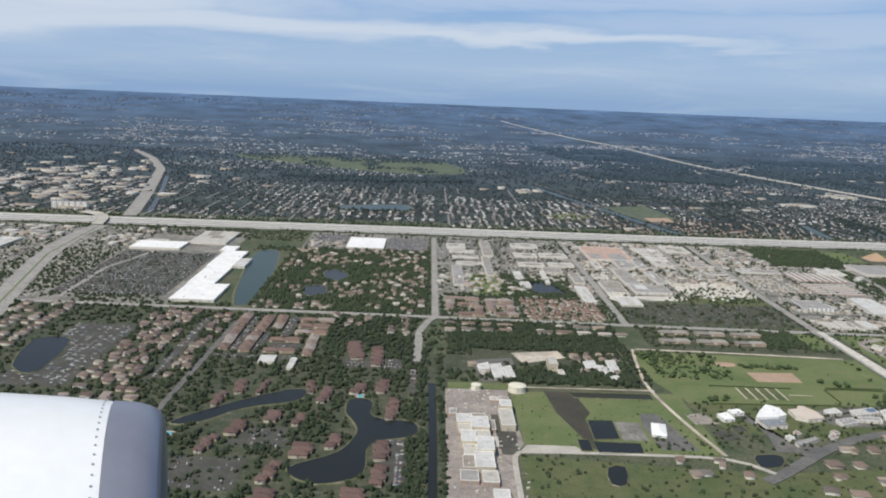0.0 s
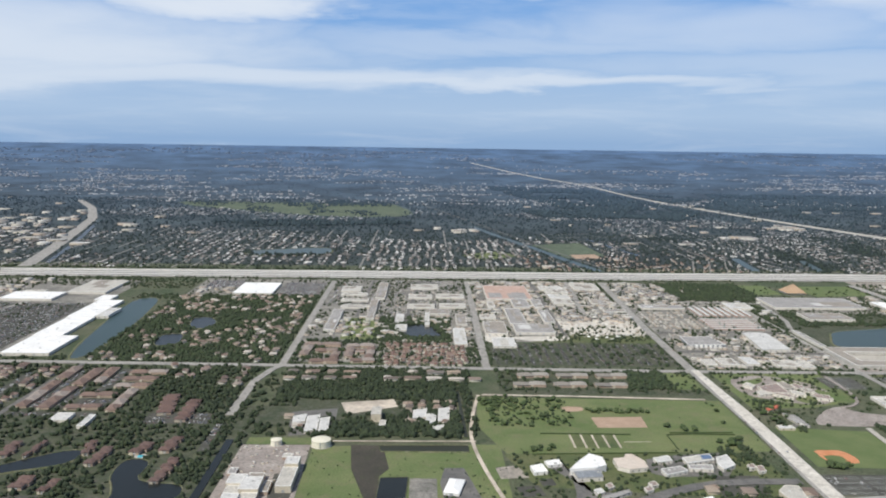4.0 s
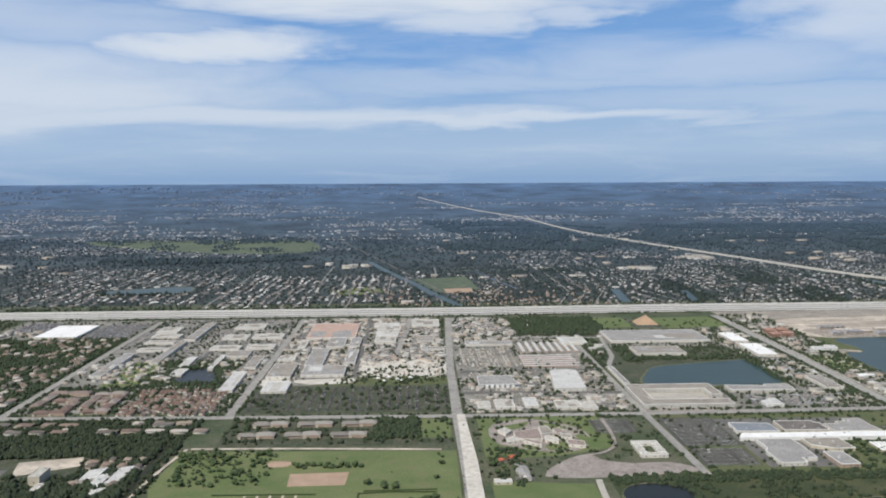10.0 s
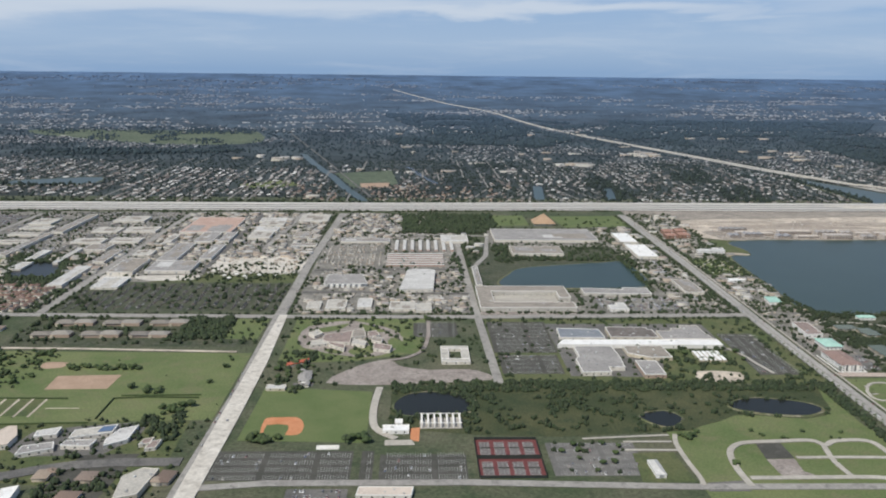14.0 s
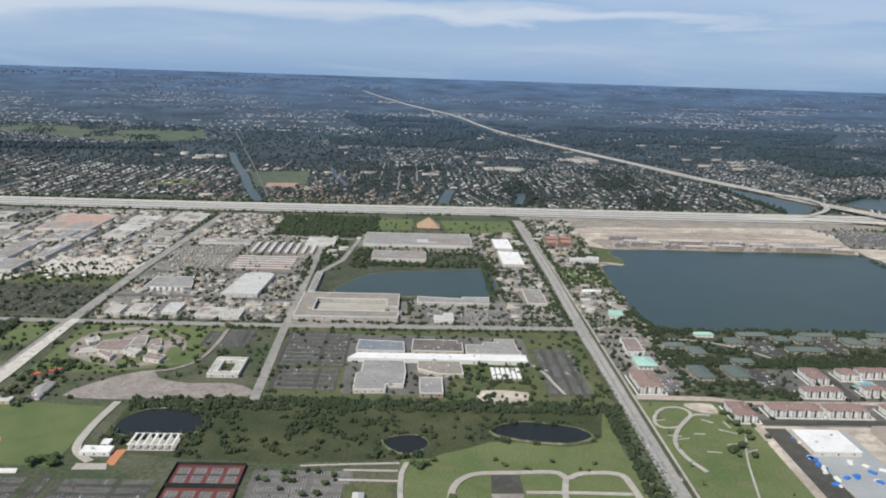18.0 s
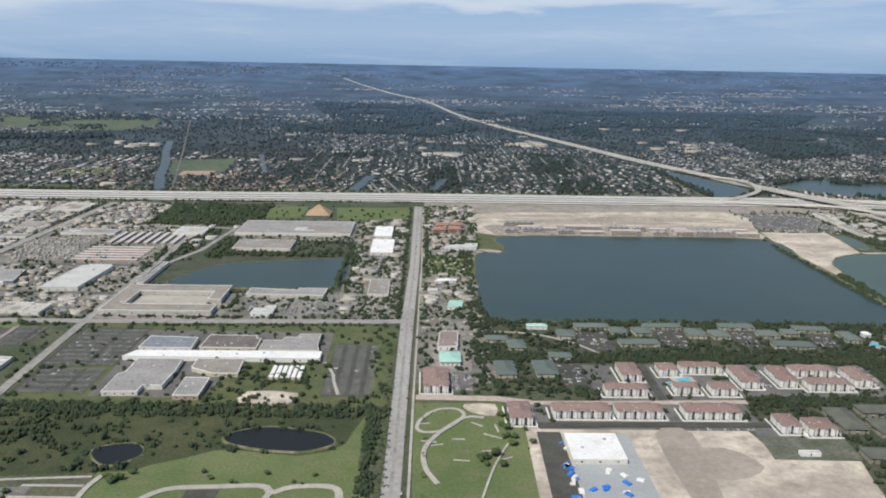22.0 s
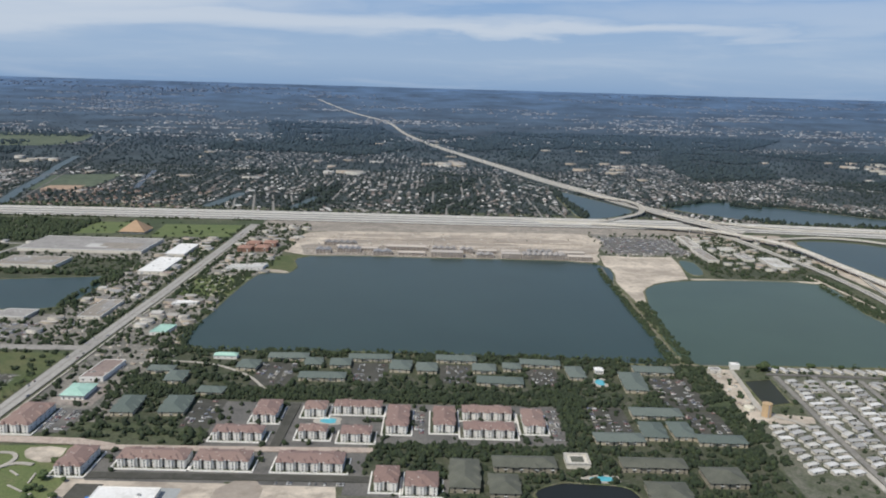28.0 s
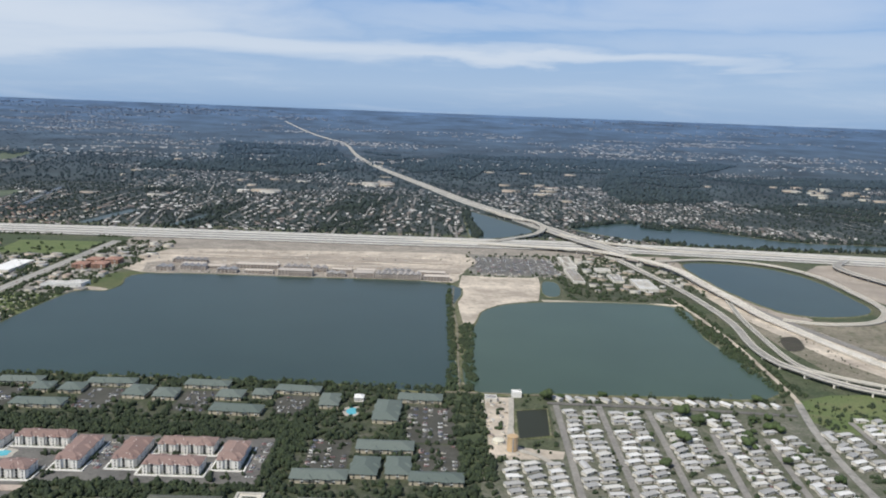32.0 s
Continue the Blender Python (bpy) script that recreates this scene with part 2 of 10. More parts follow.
M = {
    "ground": material("ground_cover", (0.055, 0.075, 0.035), (0.11, 0.11, 0.07), 0.02, 0.95, 0.5, 0.5, 0.2, wear=(0.035, 0.055, 0.025)),
    # far ground and woods: blue horizon haze is painted into both colours
    "hazeground": material("haze_tinted_ground", (0.026, 0.038, 0.038), (0.040, 0.052, 0.050), 0.006, 0.95, 0.006, 0.5, 0.0, wear=(0.05, 0.06, 0.058), far=((0.068, 0.125, 0.226), 1.0)),
    "hazeleaf": material("haze_tinted_woods", (0.021, 0.034, 0.036), (0.034, 0.049, 0.048), 0.004, 0.95, 0.12, 0.4, 0.0, per="island",
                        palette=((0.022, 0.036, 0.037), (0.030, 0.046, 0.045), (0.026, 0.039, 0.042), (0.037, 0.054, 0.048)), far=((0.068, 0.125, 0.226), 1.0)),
    "lawn": material("lawn", (0.095, 0.135, 0.045), (0.15, 0.175, 0.072), 0.022, 0.95, 0.9, 0.35, 0.2, wear=(0.155, 0.155, 0.078)),
    # grass green greyed in its colour to stand for distance haze
    "hazegreen": material("haze_greyed_fairway", (0.080, 0.105, 0.068), (0.115, 0.140, 0.090), 0.01, 0.95, 0.1, 0.4, 0.0, wear=(0.05, 0.07, 0.052)),
    "turf": material("ball_field_turf", (0.10, 0.138, 0.048), (0.13, 0.16, 0.062), 0.05, 0.95, 1.2, 0.2, 0.2),
    "meadow": material("rough_meadow", (0.075, 0.10, 0.036), (0.12, 0.125, 0.056), 0.04, 0.95, 0.8, 0.35, 0.2, wear=(0.05, 0.075, 0.03)),
    "marsh": material("marsh", (0.034, 0.050, 0.019), (0.078, 0.082, 0.036), 0.03, 0.95, 0.8, 0.5, 0.3, wear=(0.030, 0.046, 0.019)),
    # dark soil tone with the shade under garden trees put into it
    "yard": material("shade_toned_garden_soil", (0.036, 0.052, 0.025), (0.074, 0.079, 0.047), 0.06, 0.95, 0.7, 0.5, 0.2, wear=(0.12, 0.112, 0.095)),
    "asphalt": material("asphalt", (0.055, 0.055, 0.046), (0.080, 0.078, 0.066), 0.06, 0.95, 1.5, 0.3, 0.1, wear=(0.10, 0.096, 0.088)),
    "oldasphalt": material("bleached_asphalt", (0.115, 0.112, 0.108), (0.17, 0.162, 0.15), 0.05, 0.9, 0.9, 0.3, 0.1, wear=(0.085, 0.082, 0.078)),
    "road": material("sun_bleached_road", (0.28, 0.265, 0.245), (0.34, 0.325, 0.30), 0.05, 0.9, 0.7, 0.2, 0.1, wear=(0.17, 0.165, 0.155)),
    "apron": material("stained_pale_apron", (0.25, 0.215, 0.195), (0.35, 0.31, 0.28), 0.06, 0.9, 0.6, 0.35, 0.2, wear=(0.17, 0.15, 0.135)),
    "concrete": material("pale_concrete", (0.38, 0.35, 0.305), (0.47, 0.44, 0.39), 0.03, 0.85, 0.5, 0.2, 0.1, wear=(0.34, 0.32, 0.28)),
    "lane": material("motorway_lanes", (0.30, 0.288, 0.268), (0.38, 0.365, 0.34), 0.02, 0.85, 0.4, 0.2, 0.1),
    "lane2": material("worn_road_lanes", (0.20, 0.19, 0.18), (0.26, 0.245, 0.225), 0.05, 0.9, 0.7, 0.25, 0.1, wear=(0.3, 0.285, 0.26)),
    "yardpave": material("works_yard", (0.15, 0.145, 0.13), (0.29, 0.27, 0.24), 0.035, 0.92, 0.5, 0.4, 0.2, wear=(0.085, 0.088, 0.065)),
    "sand": material("bare_sand", (0.35, 0.30, 0.25), (0.64, 0.56, 0.465), 0.035, 0.95, 0.25, 0.2, 0.15, wear=(0.31, 0.27, 0.225)),
    "wetsand": material("damp_sand", (0.28, 0.245, 0.21), (0.40, 0.345, 0.29), 0.03, 0.95, 0.4, 0.15, 0.15, wear=(0.30, 0.255, 0.21)),
    "graded": material("churned_grey_ground", (0.24, 0.215, 0.185), (0.36, 0.32, 0.275), 0.05, 0.95, 0.4, 0.35, 0.2, wear=(0.17, 0.155, 0.135)),
    "limestone": material("crushed_limestone", (0.52, 0.485, 0.43), (0.64, 0.605, 0.545), 0.06, 0.95, 0.5, 0.2, 0.2, wear=(0.36, 0.33, 0.29)),
    "trailerlot": material("worn_grass_and_gravel", (0.085, 0.095, 0.06), (0.17, 0.165, 0.135), 0.09, 0.95, 0.7, 0.4, 0.2, wear=(0.06, 0.078, 0.04)),
    "drydirt": material("dry_verge_dirt", (0.17, 0.155, 0.115), (0.26, 0.23, 0.18), 0.03, 0.95, 0.4, 0.35, 0.3, wear=(0.09, 0.10, 0.055)),
    "rosepave": material("pink_paving", (0.42, 0.34, 0.29), (0.50, 0.42, 0.36), 0.15, 0.9, 0.8, 0.25, 0.1, wear=(0.34, 0.29, 0.26)),
    "wetsoil": material("wet_brown_soil", (0.040, 0.036, 0.028), (0.066, 0.058, 0.044), 0.04, 0.9, 0.6, 0.3, 0.2, wear=(0.05, 0.055, 0.03)),
    "rosecream": material("pinkish_cream_roof", (0.56, 0.48, 0.41), (0.64, 0.56, 0.485), 0.08, 0.85, 1.0, 0.15, 0.1, wear=(0.48, 0.41, 0.35)),
    "bluetin": material("blue_metal_roof", (0.10, 0.16, 0.27), (0.14, 0.2, 0.31), 0.1, 0.6, 1.0, 0.15, 0.1),
    "clay": material("orange_clay", (0.50, 0.20, 0.09), (0.58, 0.27, 0.14), 0.1, 0.95, 1.0, 0.2, 0.1),
    "dust": material("pink_brown_dirt", (0.34, 0.24, 0.17), (0.42, 0.30, 0.22), 0.1, 0.95, 1.0, 0.25, 0.2),
    "court": material("red_court", (0.13, 0.036, 0.036), (0.165, 0.052, 0.05), 0.1, 0.8, 1.5, 0.2, 0.05),
    "courtgrey": material("grey_court", (0.13, 0.12, 0.115), (0.16, 0.15, 0.145), 0.1, 0.8, 1.5, 0.2, 0.05),
    "pipe": material("green_screen_fence", (0.02, 0.03, 0.025), (0.035, 0.04, 0.035), 0.3, 0.8, 4),
    "wall": material("off_white_render", (0.62, 0.58, 0.51), (0.70, 0.66, 0.59), 0.15, 0.9, 1.2, 0.15, 0.1, wear=(0.5, 0.46, 0.4)),
    "wallwhite": material("white_render", (0.74, 0.72, 0.68), (0.80, 0.78, 0.74), 0.15, 0.9, 1.2, 0.12, 0.1),
    "wallbeige": material("beige_render", (0.48, 0.42, 0.32), (0.56, 0.5, 0.39), 0.15, 0.9, 1.2, 0.15, 0.1),
    "wallolive": material("drab_beige_render", (0.27, 0.245, 0.19), (0.34, 0.305, 0.24), 0.15, 0.9, 1.2, 0.2, 0.1),
    "wallbrown": material("brown_render", (0.36, 0.27, 0.21), (0.43, 0.33, 0.26), 0.15, 0.9, 1.2, 0.2, 0.1),
    "white": material("white_roof_membrane", (0.78, 0.77, 0.755), (0.86, 0.855, 0.84), 0.06, 0.7, 0.8, 0.1, 0.1, wear=(0.66, 0.645, 0.62)),
    "cream": material("cream_roof", (0.44, 0.415, 0.37), (0.53, 0.505, 0.455), 0.08, 0.8, 0.8, 0.25, 0.1, wear=(0.34, 0.325, 0.295)),
    "pale": material("pale_dusty_roof", (0.50, 0.49, 0.47), (0.60, 0.59, 0.57), 0.08, 0.8, 0.8, 0.2, 0.1, wear=(0.40, 0.39, 0.37)),
    "grey": material("grey_gravel_roof", (0.28, 0.268, 0.258), (0.35, 0.335, 0.32), 0.06, 0.9, 1.0, 0.25, 0.1, wear=(0.21, 0.20, 0.195)),
    "tan": material("tan_gravel_roof", (0.26, 0.232, 0.20), (0.33, 0.297, 0.256), 0.06, 0.9, 1.0, 0.25, 0.1, wear=(0.2, 0.18, 0.16)),
    "pinkroof": material("pale_terracotta_roof", (0.42, 0.29, 0.235), (0.49, 0.35, 0.29), 0.08, 0.85, 1.2, 0.2, 0.1),
    "brick": material("red_brown_roof", (0.30, 0.17, 0.13), (0.38, 0.23, 0.18), 0.1, 0.9, 1.5, 0.25, 0.1),
    "red": material("red_metal_roof", (0.45, 0.10, 0.05), (0.52, 0.15, 0.09), 0.2, 0.6, 2.0, 0.15, 0.1),
    "blue": material("blue_grey_roof", (0.17, 0.19, 0.215), (0.23, 0.25, 0.275), 0.12, 0.7, 1.0, 0.2, 0.1, wear=(0.36, 0.37, 0.38)),
    "tile": material("pink_clay_tile_roof", (0.25, 0.162, 0.142), (0.31, 0.208, 0.18), 0.15, 0.85, 2.5, 0.3, 0.3, per="object", palette=((0.225, 0.152, 0.132), (0.262, 0.186, 0.162), (0.242, 0.168, 0.150))),
    "teal": material("grey_green_shingle_roof", (0.11, 0.138, 0.125), (0.145, 0.172, 0.155), 0.12, 0.9, 2.5, 0.2, 0.2, per="object", palette=((0.105, 0.132, 0.12), (0.14, 0.166, 0.15), (0.122, 0.15, 0.136))),
    "olive": material("olive_green_shingle_roof", (0.092, 0.097, 0.078), (0.130, 0.134, 0.108), 0.12, 0.9, 2.5, 0.25, 0.2),
    "brownroof": material("red_brown_shingle_roof", (0.105, 0.064, 0.054), (0.145, 0.092, 0.08), 0.15, 0.9, 2.5, 0.25, 0.2, per="object", palette=((0.10, 0.063, 0.054), (0.14, 0.088, 0.075), (0.12, 0.08, 0.07))),
    "terraceroofs": material("brown_terrace_roofs", (0.14, 0.10, 0.085), (0.18, 0.13, 0.11), 0.15, 0.9, 2.5, 0.25, 0.0, per="island", palette=((0.13, 0.085, 0.07), (0.18, 0.13, 0.11), (0.10, 0.075, 0.065), (0.23, 0.18, 0.155), (0.14, 0.115, 0.10), (0.30, 0.26, 0.23), (0.11, 0.08, 0.07))),
    "terracerow": material("brown_row_house_roof", (0.15, 0.105, 0.09), (0.2, 0.145, 0.12), 0.15, 0.9, 2.5, 0.25, 0.1, per="object", palette=((0.16, 0.11, 0.092), (0.23, 0.185, 0.16), (0.19, 0.13, 0.105), (0.3, 0.265, 0.24))),
    "darkfelt": material("dark_brown_felt_roof", (0.12, 0.105, 0.095), (0.17, 0.15, 0.135), 0.08, 0.9, 1.0, 0.25, 0.1, wear=(0.24, 0.22, 0.2)),
    "roseroof": material("dull_rose_roof", (0.25, 0.195, 0.175), (0.31, 0.245, 0.22), 0.08, 0.9, 1.0, 0.25, 0.1, wear=(0.2, 0.16, 0.145)),
    "brownbrick": material("brown_brick", (0.24, 0.14, 0.10), (0.31, 0.19, 0.14), 0.15, 0.9, 2.0, 0.25, 0.2),
    "tanrow": material("grey_row_house_roof", (0.20, 0.185, 0.165), (0.27, 0.25, 0.225), 0.15, 0.9, 2.5, 0.25, 0.1, per="object", palette=((0.22, 0.20, 0.175), (0.30, 0.28, 0.25), (0.18, 0.165, 0.15))),
    # darker copy of the foliage: shadow over the woods put into its colour
    "leafshade": material("shade_darkened_foliage", (0.020, 0.032, 0.016), (0.033, 0.048, 0.021), 0.03, 0.9, 1.6, 0.6, 0.6, per="island",
                         palette=((0.019, 0.032, 0.015), (0.031, 0.047, 0.020), (0.025, 0.037, 0.018), (0.044, 0.060, 0.025), (0.021, 0.032, 0.017))),
    "mint": material("mint_green_metal_roof", (0.34, 0.55, 0.46), (0.45, 0.66, 0.57), 0.2, 0.5, 2.0, 0.1, 0.1),
    "pyramid": material("tan_shingle_roof", (0.36, 0.245, 0.155), (0.42, 0.29, 0.19), 0.1, 0.9, 1.5, 0.2, 0.2),
    "tank": material("cream_painted_steel", (0.66, 0.62, 0.5), (0.73, 0.69, 0.57), 0.2, 0.6, 1.0, 0.1, 0.05),
    "tanktan": material("tan_painted_steel", (0.5, 0.35, 0.2), (0.57, 0.42, 0.26), 0.2, 0.6, 1.0, 0.15, 0.05),
    "steel": material("galvanised_steel", (0.36, 0.37, 0.38), (0.46, 0.47, 0.48), 0.5, 0.5, 3.0, 0.15, 0.05, metal=0.5),
    "unit": material("rooftop_machine", (0.42, 0.42, 0.41), (0.6, 0.6, 0.58), 0.4, 0.6, 3.0, 0.2, 0.05, per="object", palette=((0.62, 0.62, 0.6), (0.4, 0.4, 0.39), (0.26, 0.26, 0.26))),
    "bark": material("bark", (0.10, 0.075, 0.05), (0.17, 0.14, 0.10), 1.0, 0.95, 6.0, 0.3, 0.4),
    "bank": material("lake_bank", (0.075, 0.095, 0.04), (0.14, 0.135, 0.075), 0.06, 0.95, 0.8, 0.4, 0.3, wear=(0.26, 0.235, 0.18)),
    "paint": material("road_paint", (0.42, 0.42, 0.40), (0.5, 0.5, 0.48), 0.3, 0.8, 2.0, 0.2, 0.0),
    "tarp": material("blue_tarpaulin", (0.03, 0.16, 0.55), (0.05, 0.22, 0.65), 0.3, 0.6, 2.0, 0.15, 0.2),
    "slab": material("fresh_grey_slab", (0.33, 0.345, 0.35), (0.38, 0.395, 0.4), 0.05, 0.8, 0.8, 0.1, 0.05),
    "blockwork": material("bare_blockwork", (0.44, 0.38, 0.33), (0.52, 0.46, 0.41), 0.2, 0.9, 2.0, 0.25, 0.1, per="island", palette=((0.52, 0.46, 0.41), (0.42, 0.37, 0.33), (0.46, 0.42, 0.39), (0.58, 0.52, 0.46), (0.37, 0.34, 0.31))),
    # block wall darkened in its colour for the shade inside open storeys
    "shadeblock": material("shade_toned_block_wall", (0.33, 0.29, 0.26), (0.42, 0.375, 0.335), 0.2, 0.9, 2.0, 0.3, 0.1),
    "trussroof": material("grey_roof_boarding", (0.27, 0.26, 0.26), (0.36, 0.345, 0.34), 0.15, 0.9, 1.5, 0.35, 0.1, per="object", palette=((0.26, 0.265, 0.285), (0.33, 0.31, 0.295), (0.25, 0.24, 0.235), (0.38, 0.35, 0.33))),
    "pool": material("pool_water", (0.10, 0.42, 0.52), (0.14, 0.5, 0.6), 0.3, 0.1, 2.0, 0.1, 0.1),
    "lip": material("bare_engine_lip", (0.26, 0.27, 0.33), (0.30, 0.31, 0.37), 0.6, 0.38, 6.0, 0.06, 0.0, metal=0.35),
    "cowl": material("white_engine_paint", (0.78, 0.79, 0.80), (0.82, 0.83, 0.84), 0.8, 0.32, 8.0, 0.03, 0.0),
    "rivet": material("rivet_heads", (0.30, 0.31, 0.33), (0.36, 0.37, 0.39), 2.0, 0.5, 8.0, 0.1, 0.0),
    # roof tones with haze painted in: they turn towards blue with distance
    "roofs": material("haze_tinted_suburb_roofs", (0.3, 0.27, 0.24), (0.36, 0.33, 0.3), 0.05, 0.9, 1.5, 0.2, 0.0, per="island",
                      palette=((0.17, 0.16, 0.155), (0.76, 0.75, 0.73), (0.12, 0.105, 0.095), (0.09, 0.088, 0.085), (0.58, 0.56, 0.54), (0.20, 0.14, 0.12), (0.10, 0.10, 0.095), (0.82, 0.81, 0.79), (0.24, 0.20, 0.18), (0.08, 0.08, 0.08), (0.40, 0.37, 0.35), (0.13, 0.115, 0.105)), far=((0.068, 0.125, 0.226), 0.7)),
    "sheds": material("works_roofs", (0.33, 0.31, 0.29), (0.42, 0.4, 0.37), 0.05, 0.9, 1.5, 0.25, 0.0, per="island",
                      palette=((0.58, 0.56, 0.53), (0.27, 0.25, 0.22), (0.40, 0.38, 0.345), (0.19, 0.185, 0.175), (0.48, 0.44, 0.39), (0.32, 0.32, 0.32), (0.16, 0.15, 0.14), (0.3, 0.22, 0.18))),
    "tanroofs": material("brown_and_tan_roofs", (0.22, 0.18, 0.15), (0.27, 0.22, 0.18), 0.05, 0.9, 1.5, 0.25, 0.0, per="island",
                         palette=((0.23, 0.18, 0.15), (0.15, 0.105, 0.085), (0.34, 0.275, 0.215), (0.19, 0.13, 0.105), (0.10, 0.085, 0.075), (0.52, 0.48, 0.43), (0.13, 0.12, 0.11), (0.25, 0.18, 0.14))),
    "trailerroof": material("trailer_roofs", (0.48, 0.47, 0.46), (0.56, 0.55, 0.54), 0.2, 0.6, 1.5, 0.15, 0.0, per="object",
                            palette=((0.74, 0.73, 0.71), (0.44, 0.43, 0.42), (0.27, 0.265, 0.26), (0.58, 0.56, 0.52), (0.34, 0.33, 0.315), (0.5, 0.49, 0.48), (0.66, 0.65, 0.64))),
    "wallmix": material("suburb_walls", (0.5, 0.45, 0.38), (0.56, 0.52, 0.45), 0.1, 0.9, 1.5, 0.2, 0.0, per="island", palette=((0.6, 0.56, 0.48), (0.45, 0.38, 0.3), (0.7, 0.67, 0.61), (0.52, 0.42, 0.34))),
    "terra": material("orange_tile_roofs", (0.19, 0.115, 0.088), (0.24, 0.15, 0.12), 0.1, 0.9, 2.0, 0.25, 0.0, per="island", palette=((0.17, 0.105, 0.082), (0.21, 0.14, 0.11), (0.24, 0.18, 0.15), (0.14, 0.095, 0.08))),
    "carpaint": material("car_paint", (0.4, 0.4, 0.4), (0.45, 0.45, 0.45), 0.5, 0.3, 3.0, 0.05, 0.0, per="island",
                         palette=((0.75, 0.75, 0.75), (0.08, 0.08, 0.09), (0.4, 0.41, 0.42), (0.62, 0.62, 0.6), (0.03, 0.03, 0.035), (0.22, 0.04, 0.035), (0.06, 0.09, 0.2), (0.5, 0.46, 0.38))),
    "wreckpaint": material("faded_car_paint", (0.12, 0.11, 0.10), (0.16, 0.15, 0.14), 0.5, 0.6, 3.0, 0.1, 0.0, per="island",
                           palette=((0.07, 0.065, 0.06), (0.12, 0.10, 0.085), (0.05, 0.05, 0.05), (0.18, 0.15, 0.13), (0.09, 0.08, 0.07), (0.5, 0.5, 0.48), (0.14, 0.08, 0.06), (0.06, 0.06, 0.065), (0.25, 0.24, 0.22), (0.08, 0.07, 0.06))),
    "leaf": material("foliage", (0.024, 0.040, 0.018), (0.040, 0.060, 0.025), 0.03, 0.9, 1.6, 0.6, 0.6, per="island",
                     palette=((0.023, 0.040, 0.017), (0.036, 0.056, 0.023), (0.030, 0.044, 0.022), (0.052, 0.072, 0.030), (0.026, 0.038, 0.020), (0.042, 0.054, 0.027))),
    # lighter green foliage for single trees and field hedges
    "leafbright": material("bright_green_foliage", (0.045, 0.072, 0.024), (0.066, 0.094, 0.032), 0.05, 0.9, 1.8, 0.55, 0.6, per="object", palette=((0.040, 0.064, 0.022), (0.062, 0.090, 0.031), (0.048, 0.068, 0.027))),
    # far roofs and walls: haze blue is mixed into their colours by distance
    "hazetown": material("haze_tinted_town_roofs", (0.30, 0.30, 0.30), (0.36, 0.36, 0.36), 0.01, 0.9, 0.3, 0.2, 0.0, per="island",
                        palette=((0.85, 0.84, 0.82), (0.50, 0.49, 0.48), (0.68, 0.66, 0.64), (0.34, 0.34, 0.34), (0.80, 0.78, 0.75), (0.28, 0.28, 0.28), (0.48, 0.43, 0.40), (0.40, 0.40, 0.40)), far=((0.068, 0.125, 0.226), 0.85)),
    "hazeroofs": material("haze_tinted_far_roofs", (0.22, 0.22, 0.22), (0.27, 0.27, 0.27), 0.01, 0.9, 0.3, 0.2, 0.0, per="island",
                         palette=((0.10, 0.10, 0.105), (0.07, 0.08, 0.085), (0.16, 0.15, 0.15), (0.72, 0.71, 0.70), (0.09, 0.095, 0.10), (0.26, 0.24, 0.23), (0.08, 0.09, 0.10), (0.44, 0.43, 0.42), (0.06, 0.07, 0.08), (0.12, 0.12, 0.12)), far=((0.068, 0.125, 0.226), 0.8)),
    "hazewalls": material("haze_tinted_far_walls", (0.36, 0.34, 0.32), (0.42, 0.40, 0.38), 0.1, 0.9, 1.5, 0.2, 0.0, per="island", palette=((0.54, 0.52, 0.50), (0.14, 0.13, 0.13), (0.66, 0.64, 0.62), (0.10, 0.10, 0.10), (0.22, 0.19, 0.17), (0.09, 0.09, 0.09)), far=((0.068, 0.125, 0.226), 0.8)),
    # bluish leaf tones that imitate haze, with the distance tint on top
    "hazesuburbleaf": material("suburb_trees", (0.018, 0.029, 0.025), (0.029, 0.043, 0.032), 0.01, 0.9, 0.8, 0.5, 0.3, per="island",
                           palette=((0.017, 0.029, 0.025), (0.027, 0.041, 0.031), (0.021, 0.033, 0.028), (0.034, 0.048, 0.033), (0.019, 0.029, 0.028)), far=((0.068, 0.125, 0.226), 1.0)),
    "palm": material("palm_fronds", (0.06, 0.09, 0.03), (0.09, 0.12, 0.05), 0.3, 0.8, 3.0, 0.3, 0.2),
}


